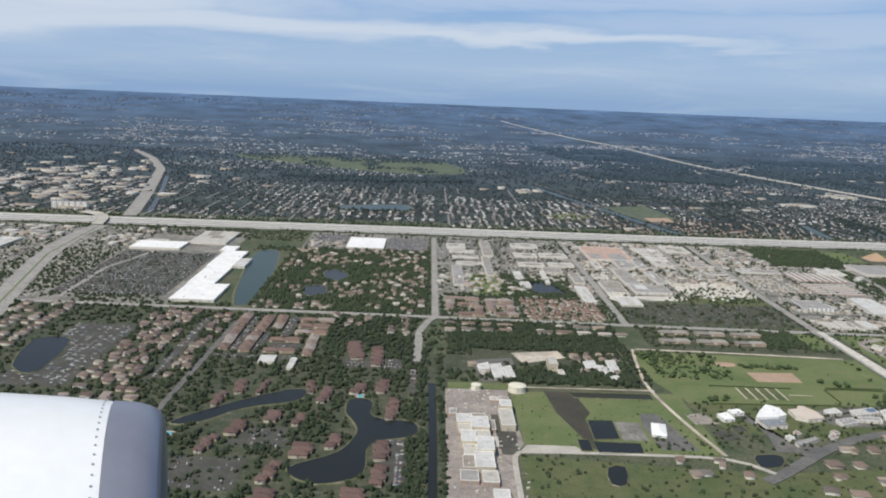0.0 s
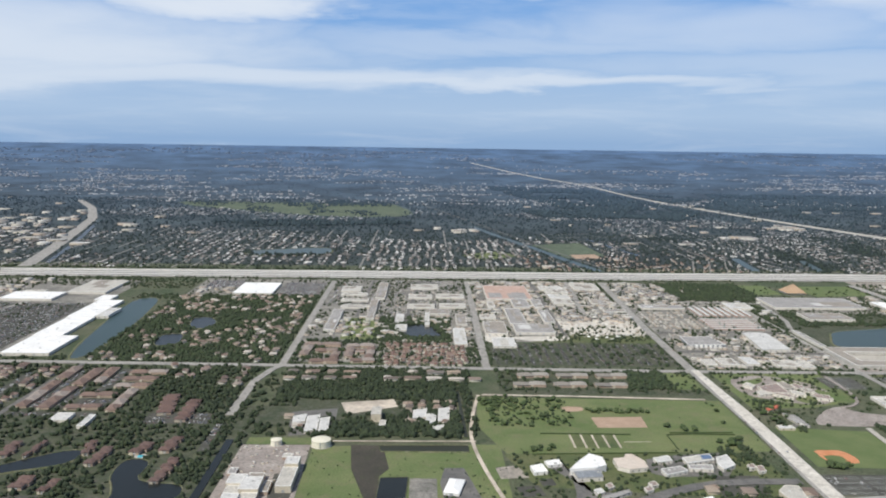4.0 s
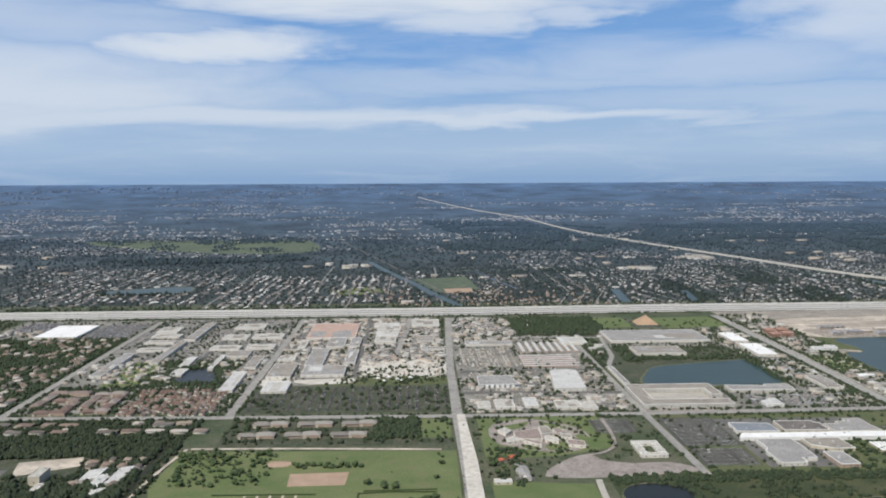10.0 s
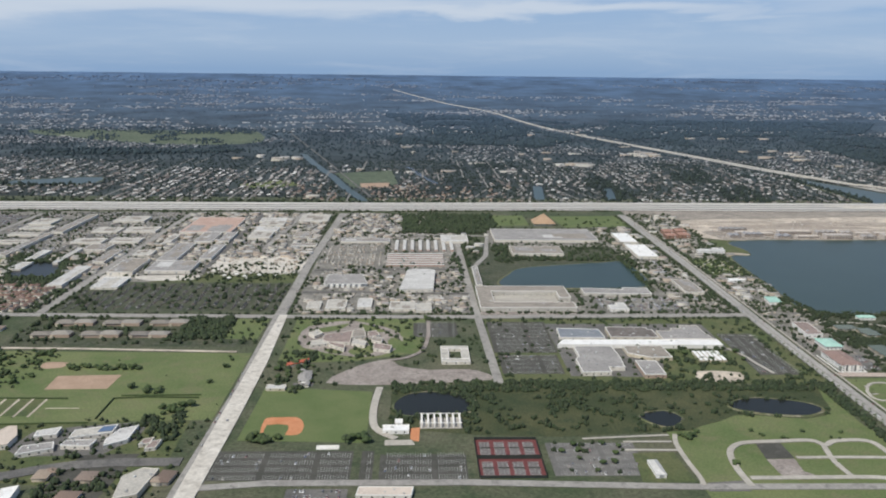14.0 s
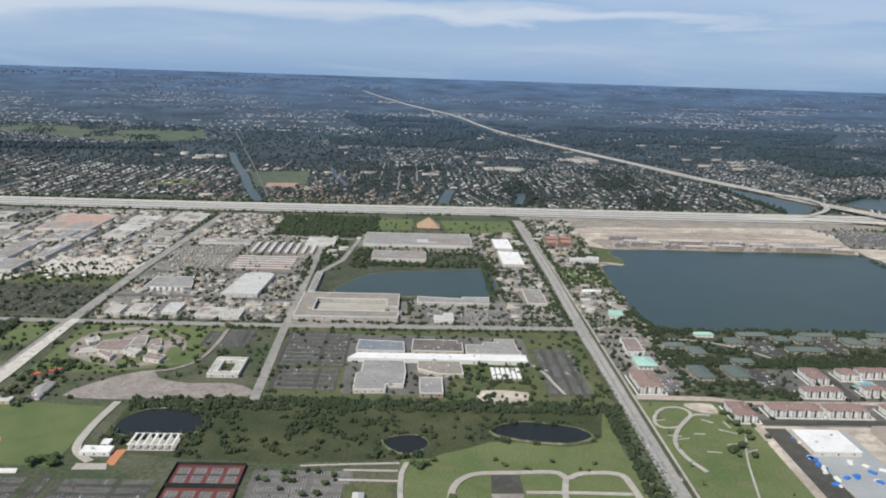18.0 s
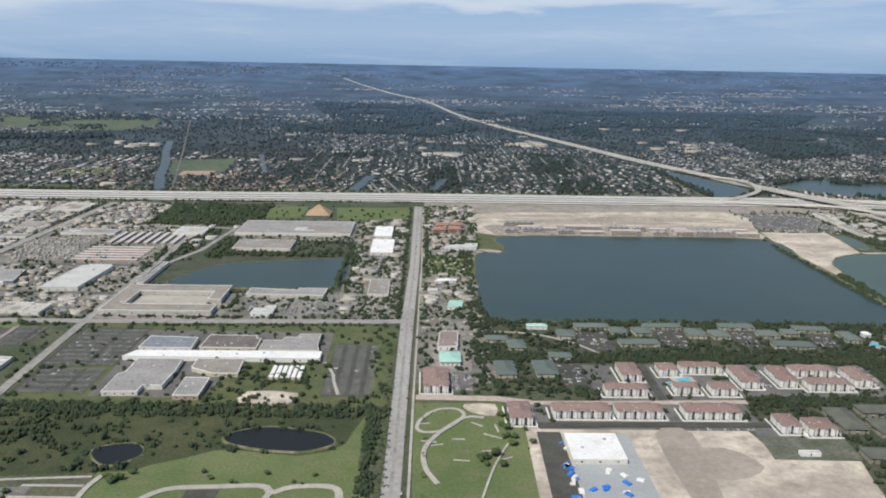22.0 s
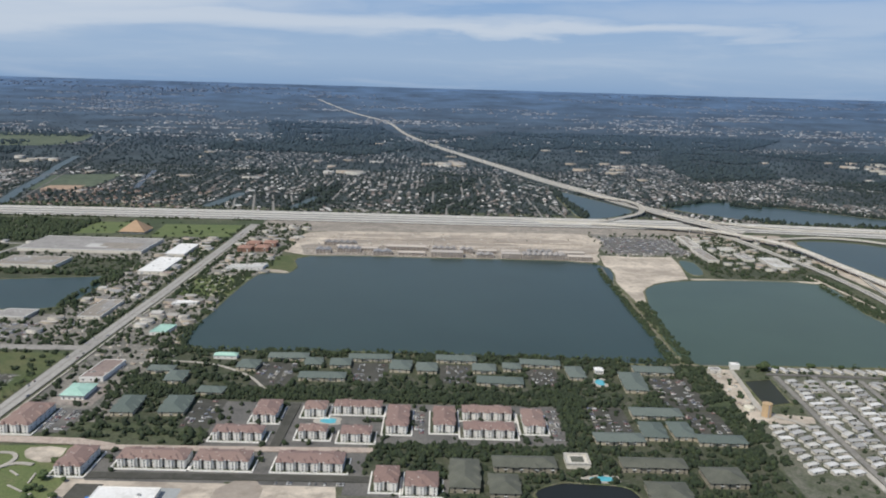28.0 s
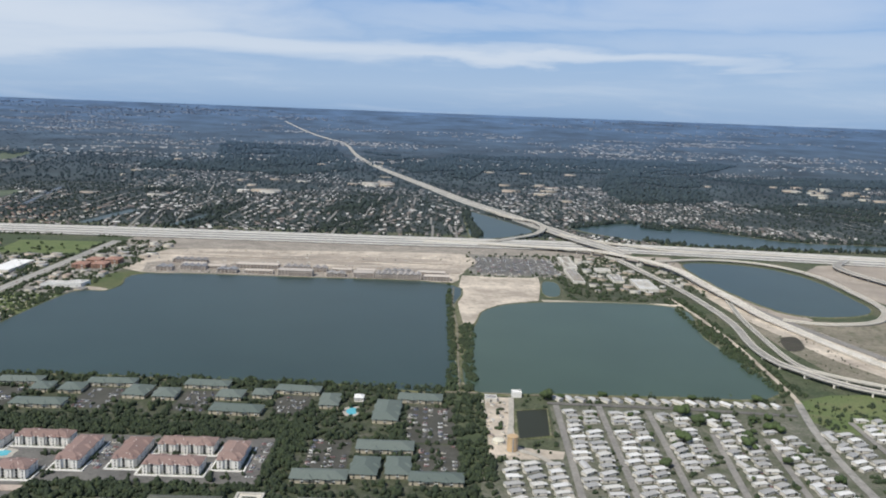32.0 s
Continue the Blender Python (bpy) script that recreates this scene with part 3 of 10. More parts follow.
def glossy(name, colour, rough, scale, height, spec=0.5):
    m = bpy.data.materials.new(name)
    m.use_nodes = True
    nodes, links = m.node_tree.nodes, m.node_tree.links
    b = nodes["Principled BSDF"]
    b.inputs["Roughness"].default_value, b.inputs["Specular IOR Level"].default_value = rough, spec
    g = nodes.new("ShaderNodeNewGeometry")
    n, broad = nodes.new("ShaderNodeTexNoise"), nodes.new("ShaderNodeTexNoise")
    n.inputs["Scale"].default_value, n.inputs["Detail"].default_value = scale, 4
    broad.inputs["Scale"].default_value, broad.inputs["Detail"].default_value = 0.02, 4
    mixed = nodes.new("ShaderNodeMix")
    mixed.data_type = "RGBA"
    mixed.inputs[6].default_value, mixed.inputs[7].default_value = (*[c * 0.82 for c in colour], 1), (*[c * 1.18 for c in colour], 1)
    bump = nodes.new("ShaderNodeBump")
    bump.inputs["Strength"].default_value, bump.inputs["Distance"].default_value = 0.5, height
    links.new(g.outputs["Position"], n.inputs["Vector"])
    links.new(g.outputs["Position"], broad.inputs["Vector"])
    links.new(broad.outputs["Fac"], mixed.inputs[0])
    links.new(mixed.outputs[2], b.inputs["Base Color"])
    links.new(n.outputs["Fac"], bump.inputs["Height"])
    links.new(bump.outputs["Normal"], b.inputs["Normal"])
    return m


M["lake"] = glossy("lake_water", (0.034, 0.058, 0.054), 0.3, 0.9, 0.03, 0.14)
M["greenlake"] = glossy("green_lake_water", (0.056, 0.087, 0.064), 0.3, 0.9, 0.03, 0.13)
M["pond"] = glossy("dark_pond_water", (0.020, 0.023, 0.022), 0.25, 0.9, 0.02, 0.12)
M["algae"] = glossy("algae_green_water", (0.034, 0.036, 0.022), 0.4, 0.9, 0.02, 0.12)
M["glass"] = glossy("dark_window_glass", (0.03, 0.035, 0.04), 0.08, 2.0, 0.002)


# ---- building blocks ----
def part(name, bm, mat, parent=None, label=""):
    """One mesh object from a bmesh, under a thing, a part or, with no parent, on its own."""
    me = bpy.data.meshes.new(name)
    bm.to_mesh(me)
    bm.free()
    me.materials.append(M[mat])
    ob = new(name, me)
    if parent is not None:
        ob.parent = parent
    return tagged(ob, label)


def again(name, me, parent, x, y, z, turn=0.0):
    """Another part on a mesh that alike parts share."""
    ob = new(name, me)
    ob.parent = parent
    ob.matrix_basis = pose(x, y, z, 0, 0, turn)
    return ob


def thing(name, x, y, z=0.0, turn=0.0, label="", category="", group="", kind=""):
    ob = new(name)
    ob.empty_display_size = 0.5
    ob.matrix_basis = pose(x, y, z, 0, 0, turn)
    return tagged(ob, label, category, group, kind)


def box(bm, x0, y0, z0, x1, y1, z1, taper=0.0):
    """A block; taper draws its top in."""
    v = [bm.verts.new(p) for p in ((x0, y0, z0), (x1, y0, z0), (x1, y1, z0), (x0, y1, z0),
                                   (x0 + taper, y0 + taper, z1), (x1 - taper, y0 + taper, z1), (x1 - taper, y1 - taper, z1), (x0 + taper, y1 - taper, z1))]
    for f in ((3, 2, 1, 0), (4, 5, 6, 7), (0, 1, 5, 4), (1, 2, 6, 5), (2, 3, 7, 6), (3, 0, 4, 7)):
        bm.faces.new([v[k] for k in f])


def hip(bm, x0, y0, x1, y1, z, rise, over=0.3, thick=0.12):
    """A hipped roof with eaves over the block x0..x1, y0..y1."""
    x0, y0, x1, y1 = x0 - over, y0 - over, x1 + over, y1 + over
    half = min(x1 - x0, y1 - y0) / 2
    if x1 - x0 >= y1 - y0:
        ridge = ((x0 + half, (y0 + y1) / 2), (x1 - half + 0.01, (y0 + y1) / 2))
    else:
        ridge = (((x0 + x1) / 2, y0 + half), ((x0 + x1) / 2, y1 - half + 0.01))
    low = [bm.verts.new((x, y, z - thick)) for x, y in ((x0, y0), (x1, y0), (x1, y1), (x0, y1))]
    mid = [bm.verts.new((x, y, z)) for x, y in ((x0, y0), (x1, y0), (x1, y1), (x0, y1))]
    a, b = [bm.verts.new((x, y, z + rise)) for x, y in ridge]
    bm.faces.new(low[::-1])
    for k in range(4):
        bm.faces.new((low[k], low[(k + 1) % 4], mid[(k + 1) % 4], mid[k]))
    if x1 - x0 >= y1 - y0:
        for f in ((mid[0], mid[1], b, a), (mid[1], mid[2], b), (mid[2], mid[3], a, b), (mid[3], mid[0], a)):
            bm.faces.new(f)
    else:
        for f in ((mid[0], mid[1], a), (mid[1], mid[2], b, a), (mid[2], mid[3], b), (mid[3], mid[0], a, b)):
            bm.faces.new(f)


def mesh_of(name, verts, quads, tris, mats, qmat=None, tmat=None):
    """A mesh of very many small pieces, from arrays."""
    me = bpy.data.meshes.new(name)
    verts, quads, tris = np.asarray(verts, np.float32).reshape(-1, 3), np.asarray(quads, np.int32).reshape(-1, 4), np.asarray(tris, np.int32).reshape(-1, 3)
    me.vertices.add(len(verts))
    me.vertices.foreach_set("co", verts.ravel())
    me.loops.add(quads.size + tris.size)
    me.loops.foreach_set("vertex_index", np.concatenate([quads.ravel(), tris.ravel()]).astype(np.int32))
    me.polygons.add(len(quads) + len(tris))
    me.polygons.foreach_set("loop_start", np.concatenate([np.arange(len(quads)) * 4, quads.size + np.arange(len(tris)) * 3]).astype(np.int32))
    q = np.zeros(len(quads), np.int32) if qmat is None else qmat
    t = np.zeros(len(tris), np.int32) if tmat is None else tmat
    me.polygons.foreach_set("material_index", np.concatenate([q, t]).astype(np.int32))
    for m in mats:
        me.materials.append(M[m])
    me.update(calc_edges=True)
    return me


rng = np.random.default_rng(7)


def rise(y):
    """The land's height: flat, then shaped to lift gently far off and fit the camera's horizon."""
    return 115.0 * np.clip((np.asarray(y, float) - 2300) / 2600, 0, 1.05) ** 2


# what is taken already, in cells of 2 m: nothing is sown there
CELL, GX, GY = 2.0, -1500.0, 360.0
taken = np.zeros((2100, 1000), bool)


def cells(x0, y0, x1, y1):
    i0, i1 = max(int((x0 - GX) / CELL), 0), min(int((x1 - GX) / CELL) + 2, taken.shape[0])
    j0, j1 = max(int((y0 - GY) / CELL), 0), min(int((y1 - GY) / CELL) + 2, taken.shape[1])
    return i0, i1, j0, j1


def inside(px, py, ring):
    hit = np.zeros(np.shape(px), bool)
    for (ax, ay), (bx, by) in zip(ring, ring[1:] + ring[:1]):
        if ay != by:
            hit ^= ((ay > py) != (by > py)) & (px < (bx - ax) * (py - ay) / (by - ay) + ax)
    return hit


def take_ring(ring):
    xs, ys = [p[0] for p in ring], [p[1] for p in ring]
    i0, i1, j0, j1 = cells(min(xs), min(ys), max(xs), max(ys))
    if i1 > i0 and j1 > j0:
        cx, cy = np.meshgrid(GX + CELL * np.arange(i0, i1), GY + CELL * np.arange(j0, j1), indexing="ij")
        taken[i0:i1, j0:j1] |= inside(cx, cy, ring)


def take_line(line, width, value=True):
    for (ax, ay), (bx, by) in zip(line, line[1:]):
        i0, i1, j0, j1 = cells(min(ax, bx) - width, min(ay, by) - width, max(ax, bx) + width, max(ay, by) + width)
        if i1 > i0 and j1 > j0:
            cx, cy = np.meshgrid(GX + CELL * np.arange(i0, i1), GY + CELL * np.arange(j0, j1), indexing="ij")
            dx, dy = bx - ax, by - ay
            k = np.clip(((cx - ax) * dx + (cy - ay) * dy) / (dx * dx + dy * dy + 1e-9), 0, 1)
            taken[i0:i1, j0:j1][np.hypot(cx - ax - k * dx, cy - ay - k * dy) < width / 2 + 0.8] = value


def take_box(x, y, w, d, m=1.0):
    i0, i1, j0, j1 = cells(x - m, y - m, x + w + m - CELL, y + d + m - CELL)
    taken[i0:i1, j0:j1] = True


def free(px, py):
    i, j = np.round((px - GX) / CELL).astype(int), np.round((py - GY) / CELL).astype(int)
    ok = (i >= 0) & (j >= 0) & (i < taken.shape[0]) & (j < taken.shape[1])
    res = np.ones(len(px), bool)
    res[ok] = ~taken[i[ok], j[ok]]
    return res


def smooth(ring, steps=4, closed=True, wobble=0.0):
    """A rounded outline through a few corners."""
    n, res = len(ring), []
    for k in range(n if closed else n - 1):
        p = [Vector(ring[(k + o) % n] if closed else ring[min(max(k + o, 0), n - 1)]) for o in (-1, 0, 1, 2)]
        for s in range(steps):
            u = s / steps
            q = 0.5 * (2 * p[1] + (p[2] - p[0]) * u + (2 * p[0] - 5 * p[1] + 4 * p[2] - p[3]) * u * u + (3 * p[1] - p[0] - 3 * p[2] + p[3]) * u ** 3)
            j = noise.noise((q.x * 0.07, q.y * 0.07, 2.0)) * wobble
            res.append((q.x + j, q.y + j * 0.7))
    if not closed:
        res.append(tuple(ring[-1]))
    return res


LAID = [0, 0, 0.0]  # each patch lies a little above the last
SHEETS = []


def own_level(z, ring, pad=0.0):
    """A height that no patch below or above shares."""
    xs, ys = [p[0] for p in ring], [p[1] for p in ring]
    b = (min(xs) - pad, min(ys) - pad, max(xs) + pad, max(ys) + pad)
    while any(abs(z - u) < 0.0045 and b[0] < c[2] and c[0] < b[2] and b[1] < c[3] and c[1] < b[3] for u, c in SHEETS):
        z += 0.005
    SHEETS.append((z, b))
    return z


def area(name, ring, mat, z=0.05, label="", category="", round_it=0, keep=False, wobble=0.0):
    """A patch of ground with a kerb's edge of its own. keep: leave it open for sowing."""
    if round_it:
        ring = smooth(ring, round_it, True, wobble)
    LAID[0] += 1
    z = own_level(z, ring)
    LAID[2] = z
    bm = bmesh.new()
    top = [bm.verts.new((x, y, z)) for x, y in ring]
    low = [bm.verts.new((x, y, -0.3)) for x, y in ring]
    face = bm.faces.new(top)
    face.normal_update()
    for k in range(len(ring)):
        bm.faces.new((low[k], low[(k + 1) % len(ring)], top[(k + 1) % len(ring)], top[k]))
    bmesh.ops.triangulate(bm, faces=[face])
    bmesh.ops.recalc_face_normals(bm, faces=bm.faces)
    if not keep:
        take_ring(list(ring))
    return tagged(part(name, bm, mat), label or name.replace("_", " "), category or name.split("_")[-1], "", "structure")


def rect(x0, y0, x1, y1):
    return [(x0, y0), (x1, y0), (x1, y1), (x0, y1)]


def ribbon(line, width, z, deep=0.35):
    """A road's slab along a line, with thickness."""
    bm, rows = bmesh.new(), []
    for k, (x, y) in enumerate(line):
        a, b = line[max(k - 1, 0)], line[min(k + 1, len(line) - 1)]
        d = Vector((b[0] - a[0], b[1] - a[1])).normalized()
        w = width[k] if isinstance(width, (list, tuple)) else width
        zz = (z[k] if isinstance(z, (list, tuple)) else z) + float(rise(y))
        n = Vector((-d.y, d.x)) * w / 2
        rows.append([bm.verts.new(p) for p in ((x + n.x, y + n.y, zz), (x - n.x, y - n.y, zz), (x - n.x, y - n.y, zz - deep), (x + n.x, y + n.y, zz - deep))])
    for p, q in zip(rows, rows[1:]):
        for k in range(4):
            bm.faces.new((p[k], q[k], q[(k + 1) % 4], p[(k + 1) % 4]))
    bm.faces.new(rows[0])
    bm.faces.new(rows[-1][::-1])
    bmesh.ops.recalc_face_normals(bm, faces=bm.faces)
    return bm


def shifted(line, off):
    res = []
    for k, (x, y) in enumerate(line):
        a, b = line[max(k - 1, 0)], line[min(k + 1, len(line) - 1)]
        d = Vector((b[0] - a[0], b[1] - a[1])).normalized()
        res.append((x - d.y * off, y + d.x * off))
    return res


def y_low(line):
    return min(p[1] for p in line)


def road(name, line, width, mat="road", z=0.10, label="", round_it=0):
    if round_it:
        line = smooth(line, round_it, False)
    LAID[1] += 1
    z = own_level(z + 0.38, line, 12) if y_low(line) < 1180 else z
    take_line(line, width if isinstance(width, (int, float)) else max(width))
    return tagged(part(name, ribbon(line, width, z), mat), label or "sun-bleached asphalt road", "road", "", "structure")


def lake(name, ring, mat, label, bank=2.0, round_it=4, wobble=1.0):
    """Still water in a shallow bed, with a raised bank round it."""
    ring = smooth(ring, round_it, True, wobble)
    LAID[0] += 1
    z = own_level(0.45, ring)
    n = len(ring)
    bm = bmesh.new()
    face = bm.faces.new([bm.verts.new((x, y, z)) for x, y in ring])
    face.normal_update()
    bmesh.ops.triangulate(bm, faces=[face])
    bmesh.ops.recalc_face_normals(bm, faces=bm.faces)
    if sum(f.normal.z for f in bm.faces) < 0:
        bmesh.ops.reverse_faces(bm, faces=bm.faces)
    water = tagged(part(name, bm, mat), label, "lake", "", "structure")
    turn = 1 if sum(ring[k][0] * ring[(k + 1) % n][1] - ring[(k + 1) % n][0] * ring[k][1] for k in range(n)) > 0 else -1
    bm, rows = bmesh.new(), []
    for k, (x, y) in enumerate(ring):
        a, b = ring[k - 1], ring[(k + 1) % n]
        d = Vector((b[0] - a[0], b[1] - a[1])).normalized() * turn
        o = Vector((d.y, -d.x)) * bank * (0.8 + 0.5 * noise.noise((x * 0.2, y * 0.2, 5)))
        rows.append([bm.verts.new(p) for p in ((x, y, z - 0.02), (x + o.x * 0.35, y + o.y * 0.35, z + 0.3), (x + o.x, y + o.y, 0.02))])
    for k in range(n):
        p, q = rows[k], rows[(k + 1) % n]
        for j in range(2):
            bm.faces.new((p[j], p[j + 1], q[j + 1], q[j]))
    bmesh.ops.recalc_face_normals(bm, faces=bm.faces)
    if sum(f.normal.z for f in bm.faces) < 0:
        bmesh.ops.reverse_faces(bm, faces=bm.faces)
    tagged(part("lake_bank", bm, "bank"), "grassy and sandy lake bank", "bank", "", "structure")
    take_ring(ring)
    take_line(ring + ring[:1], bank)
    return water


# ---- ground ----
bm = bmesh.new()
xs, ys = np.linspace(-6500, 7500, 57), np.concatenate([np.linspace(-1500, 2300, 20), np.linspace(2350, 4940, 60)])
grid = [[bm.verts.new((x, y, float(rise(y)))) for y in ys] for x in xs]
for i in range(len(xs) - 1):
    for j in range(len(ys) - 1):
        f = bm.faces.new((grid[i][j], grid[i + 1][j], grid[i + 1][j + 1], grid[i][j + 1]))
        # land beyond y 1200 carries the painted haze tint
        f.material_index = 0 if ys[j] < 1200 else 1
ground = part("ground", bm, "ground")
ground.data.materials.append(M["hazeground"])
tagged(ground, "flat green and grey suburban ground, tinted haze blue towards horizon", "ground", "", "structure")

# water
lake("lake", [(809, 1014), (933, 1020), (1066, 1014), (1066, 923), (1065, 822), (1064, 745), (1000, 748), (880, 750), (776, 753), (773, 829), (777, 925), (785, 944), (801, 945), (806, 966)], "lake", "wide dark blue-green quarry lake beside the motorway", 3)
lake("green_lake", [(1094, 929), (1138, 957), (1242, 955), (1236, 866), (1243, 756), (1180, 745), (1123, 744), (1072, 748), (1077, 846), (1082, 878)], "greenlake", "green-grey quarry lake beside the trailer homes", 2.5)
lake("interchange_lake", [(1302, 1143), (1332, 1160), (1375, 1149), (1400, 1117), (1410, 1067), (1408, 1009), (1404, 972), (1388, 951), (1359, 940), (1334, 942), (1320, 962), (1309, 1004), (1303, 1060)], "lake", "blue lake inside the motorway interchange", 3)
lake("north_lake", [(1098, 1523), (1137, 1453), (1173, 1355), (1158, 1314), (1118, 1274), (1096, 1281), (1094, 1375)], "lake", "blue lake beyond the motorway", 3)
lake("long_lake", [(1226, 1400), (1310, 1455), (1410, 1400), (1490, 1330), (1600, 1320), (1590, 1275), (1463, 1268), (1364, 1270), (1280, 1310)], "lake", "long blue lake along the motorway", 3)
lake("office_lake", [(541, 826), (552, 868), (566, 890), (600, 902), (648, 914), (668, 912), (666, 828), (603, 820)], "lake", "dark blue lake behind the office blocks", 2.5)
lake("park_pond", [(642, 574), (660, 583), (686, 576), (692, 567), (677, 559), (650, 564)], "pond", "dark oval pond in the park", 1.8)
lake("marsh_pond", [(588, 559), (603, 565), (610, 555), (599, 545)], "pond", "small dark pond in the marsh", 1.5)
lake("flooded_strip", [(106, 561), (164, 562), (164, 551), (108, 551)], "algae", "dark flooded strip in a meadow", 1.0, 1, 0.0)
# dark water strip stands in for the shadow the wood's trees cast
lake("wood_ditch", [(160, 680), (162.5, 680), (165, 576), (162, 576)], "algae", "dark strip standing in for tree shadow along a wood", 1.0, 1, 0.0)
lake("wood_pond", [(457, 577), (465, 590), (483, 592), (499, 585), (500, 570), (491, 562), (474, 559), (458, 563)], "pond", "dark pond among trees", 1.5)
lake("mall_lake", [(-178, 768), (-193, 856), (-208, 1010), (-182, 1025), (-166, 888), (-166, 780)], "lake", "long lake beside the white shopping mall", 3)
lake("suburb_lake", [(-162, 1440), (-100, 1475), (-36, 1490), (-28, 1415), (-90, 1400), (-147, 1400)], "lake", "lake among houses beyond the motorway", 4)
lake("garden_pond", [(-71, 428), (-45, 452), (-37, 485), (-47, 511), (-46, 534), (-32, 532), (-29, 505), (-3, 497), (-3, 477), (-28, 463), (-30, 424), (-53, 411)], "pond", "winding dark pond among apartment houses", 1.5)
lake("west_pond", [(-152, 486), (-132, 512), (-95, 545), (-79, 548), (-82, 528), (-113, 512), (-136, 487)], "pond", "winding dark pond among apartment houses", 1.5)
lake("apartment_pond", [(965, 581), (975, 590), (985, 590.5), (1000, 588.5), (1005, 583), (1006, 572), (1003, 560), (982, 553), (972, 562)], "pond", "dark pond between olive-roofed apartments", 1.5)
lake("far_west_pond", [(-293, 578), (-306, 640), (-280, 643), (-271, 568)], "pond", "pond among apartment rows", 1.5)
lake("trailer_pond", [(1095, 716), (1110.5, 720), (1107.5, 685), (1093, 680)], "algae", "square dark green retention pond", 2, 1, 0.2)
lake("spit_pond", [(1148, 1036), (1160, 1031), (1155, 984), (1143, 982)], "greenlake", "small pond behind the sand spit", 1.5)
lake("works_pond", [(104, 905), (136, 908), (148, 884), (152, 852), (120, 848), (110, 872)], "pond", "dark pond hidden among trees", 1.5)
lake("small_basin", [(98, 479), (105, 479), (105, 463), (98, 463)], "pond", "small dark settling basin", 0.8, 1, 0.0)
lake("house_pond", [(-112, 925), (-96, 932), (-84, 905), (-92, 880), (-106, 890)], "pond", "dark pond among houses", 1.5)
lake("garden_lake", [(-122, 850), (-104, 855), (-100, 818), (-118, 812)], "pond", "dark pond among houses", 1.5)
lake("basin", [(110, 510), (126, 511), (125, 482), (109, 480)], "pond", "black square settling basin", 1, 1, 0.0)
lake("wide_basin", [(107, 477), (136, 476), (135, 462), (108, 460)], "pond", "dark grey settling basin", 1, 1, 0.0)
lake("field_pond", [(109, 441), (119, 443), (115, 421), (107, 421)], "pond", "small square pond in a meadow", 1.2, 2, 0.3)
lake("round_pond", [(203, 464), (218, 465), (213, 451), (200, 448)], "pond", "round pond beside a road", 1.2)
for name, line, w in (("drainage_canal", [(6, -700), (8.5, 380), (9, 480), (8.5, 570)], 5), ("north_canal", [(398, 1268), (362, 1390), (330, 1520), (280, 1690), (238, 1856)], 13), ("side_canal", [(500, 1440), (476, 1540), (452, 1660)], 8),
                      ("west_canal", [(-432, 1290), (-480, 1500), (-560, 1800)], 8), ("small_canal", [(640, 1290), (655, 1420)], 14), ("house_canal", [(742, 1290), (760, 1400)], 12)):
    road(name, line, w, "pond" if w < 10 else "lake", 0.07, "still canal")

# lawns, fields, bare earth
area("playing_field", [(176, 664), (362, 659), (361, 556), (188, 549), (172, 600)], "lawn", 0.04, "broad green playing field with mown grass", "lawn", keep=True)
area("field_path_lawn", [(186, 548), (350, 555), (352, 480), (200, 500)], "meadow", 0.03, "grass round low school buildings", "lawn", keep=True)
area("ball_field", [(381, 601), (443, 594), (443, 528), (379, 531)], "turf", 0.06, "green baseball field", "sports field", keep=True)
area("school_lawn", [(381, 738), (475, 738), (470, 660), (430, 645), (381, 640)], "lawn", 0.04, "lawn round a low school", "lawn", keep=True)
area("south_lawn", [(597, 545), (640, 546), (700, 560), (712, 520), (712, 400), (597, 400)], "lawn", 0.04, "mown park lawn", "lawn", keep=True)
area("marsh", [(454, 599), (628, 601), (708, 598), (700, 556), (613, 541), (540, 534), (499, 537), (454, 545)], "marsh", 0.04, "brown and green marsh with reeds", "marsh", keep=True)
area("pond_lawn", [(601, 533), (617, 546), (629, 552), (640, 559.5), (650, 560), (677, 555), (690, 559), (697, 567), (700, 582), (704.5, 599), (704, 533)], "lawn", 0.07, "mown lawn beside a pond", "lawn", 1)
area("corner_park", [(727, 613), (771, 615), (780, 585), (776, 400), (728, 400)], "lawn", 0.04, "young park with pale paths", "lawn", keep=True)
area("motorway_lawn", [(632, 1160), (716, 1165), (716, 1096), (640, 1088)], "turf", 0.05, "green field beside the motorway", "lawn", keep=True)
area("small_lawn", [(560, 1165), (600, 1165), (600, 1100), (560, 1095)], "turf", 0.05, "green lot beside the motorway", "lawn", keep=True)
area("shore_lawn", [(735, 930), (775, 930), (775, 870), (735, 868)], "lawn", 0.05, "grass lot by the lake", "lawn", keep=True)
area("works_meadow", [(64, 560), (185, 565), (185, 462), (64, 458)], "lawn", 0.04, "meadow round settling basins", "meadow", keep=True)
area("south_meadow", [(60, 455), (200, 440), (400, 470), (400, 340), (60, 340)], "meadow", 0.03, "rough green meadow", "meadow", keep=True)
area("canal_verge", [(-4, 640), (20, 640), (20, 380), (-2, 380)], "yard", 0.03, "dark grass verge along a canal", "verge", keep=True)
area("north_field", [(20, 575), (70, 575), (70, 563), (20, 563)], "lawn", 0.04, "green strip", "lawn", keep=True)
area("farm_field", [(262, 853), (368, 855), (368, 838), (240, 838)], "meadow", 0.06, "grass lot", "lawn", keep=True)
GOLF = [(-560, 2395), (-260, 2560), (-10, 2509), (104, 2131), (-44, 2042), (-295, 2150)]
area("golf_course", GOLF, "hazegreen", 0.3, "pale green golf course beyond the motorway", "golf course", 3)
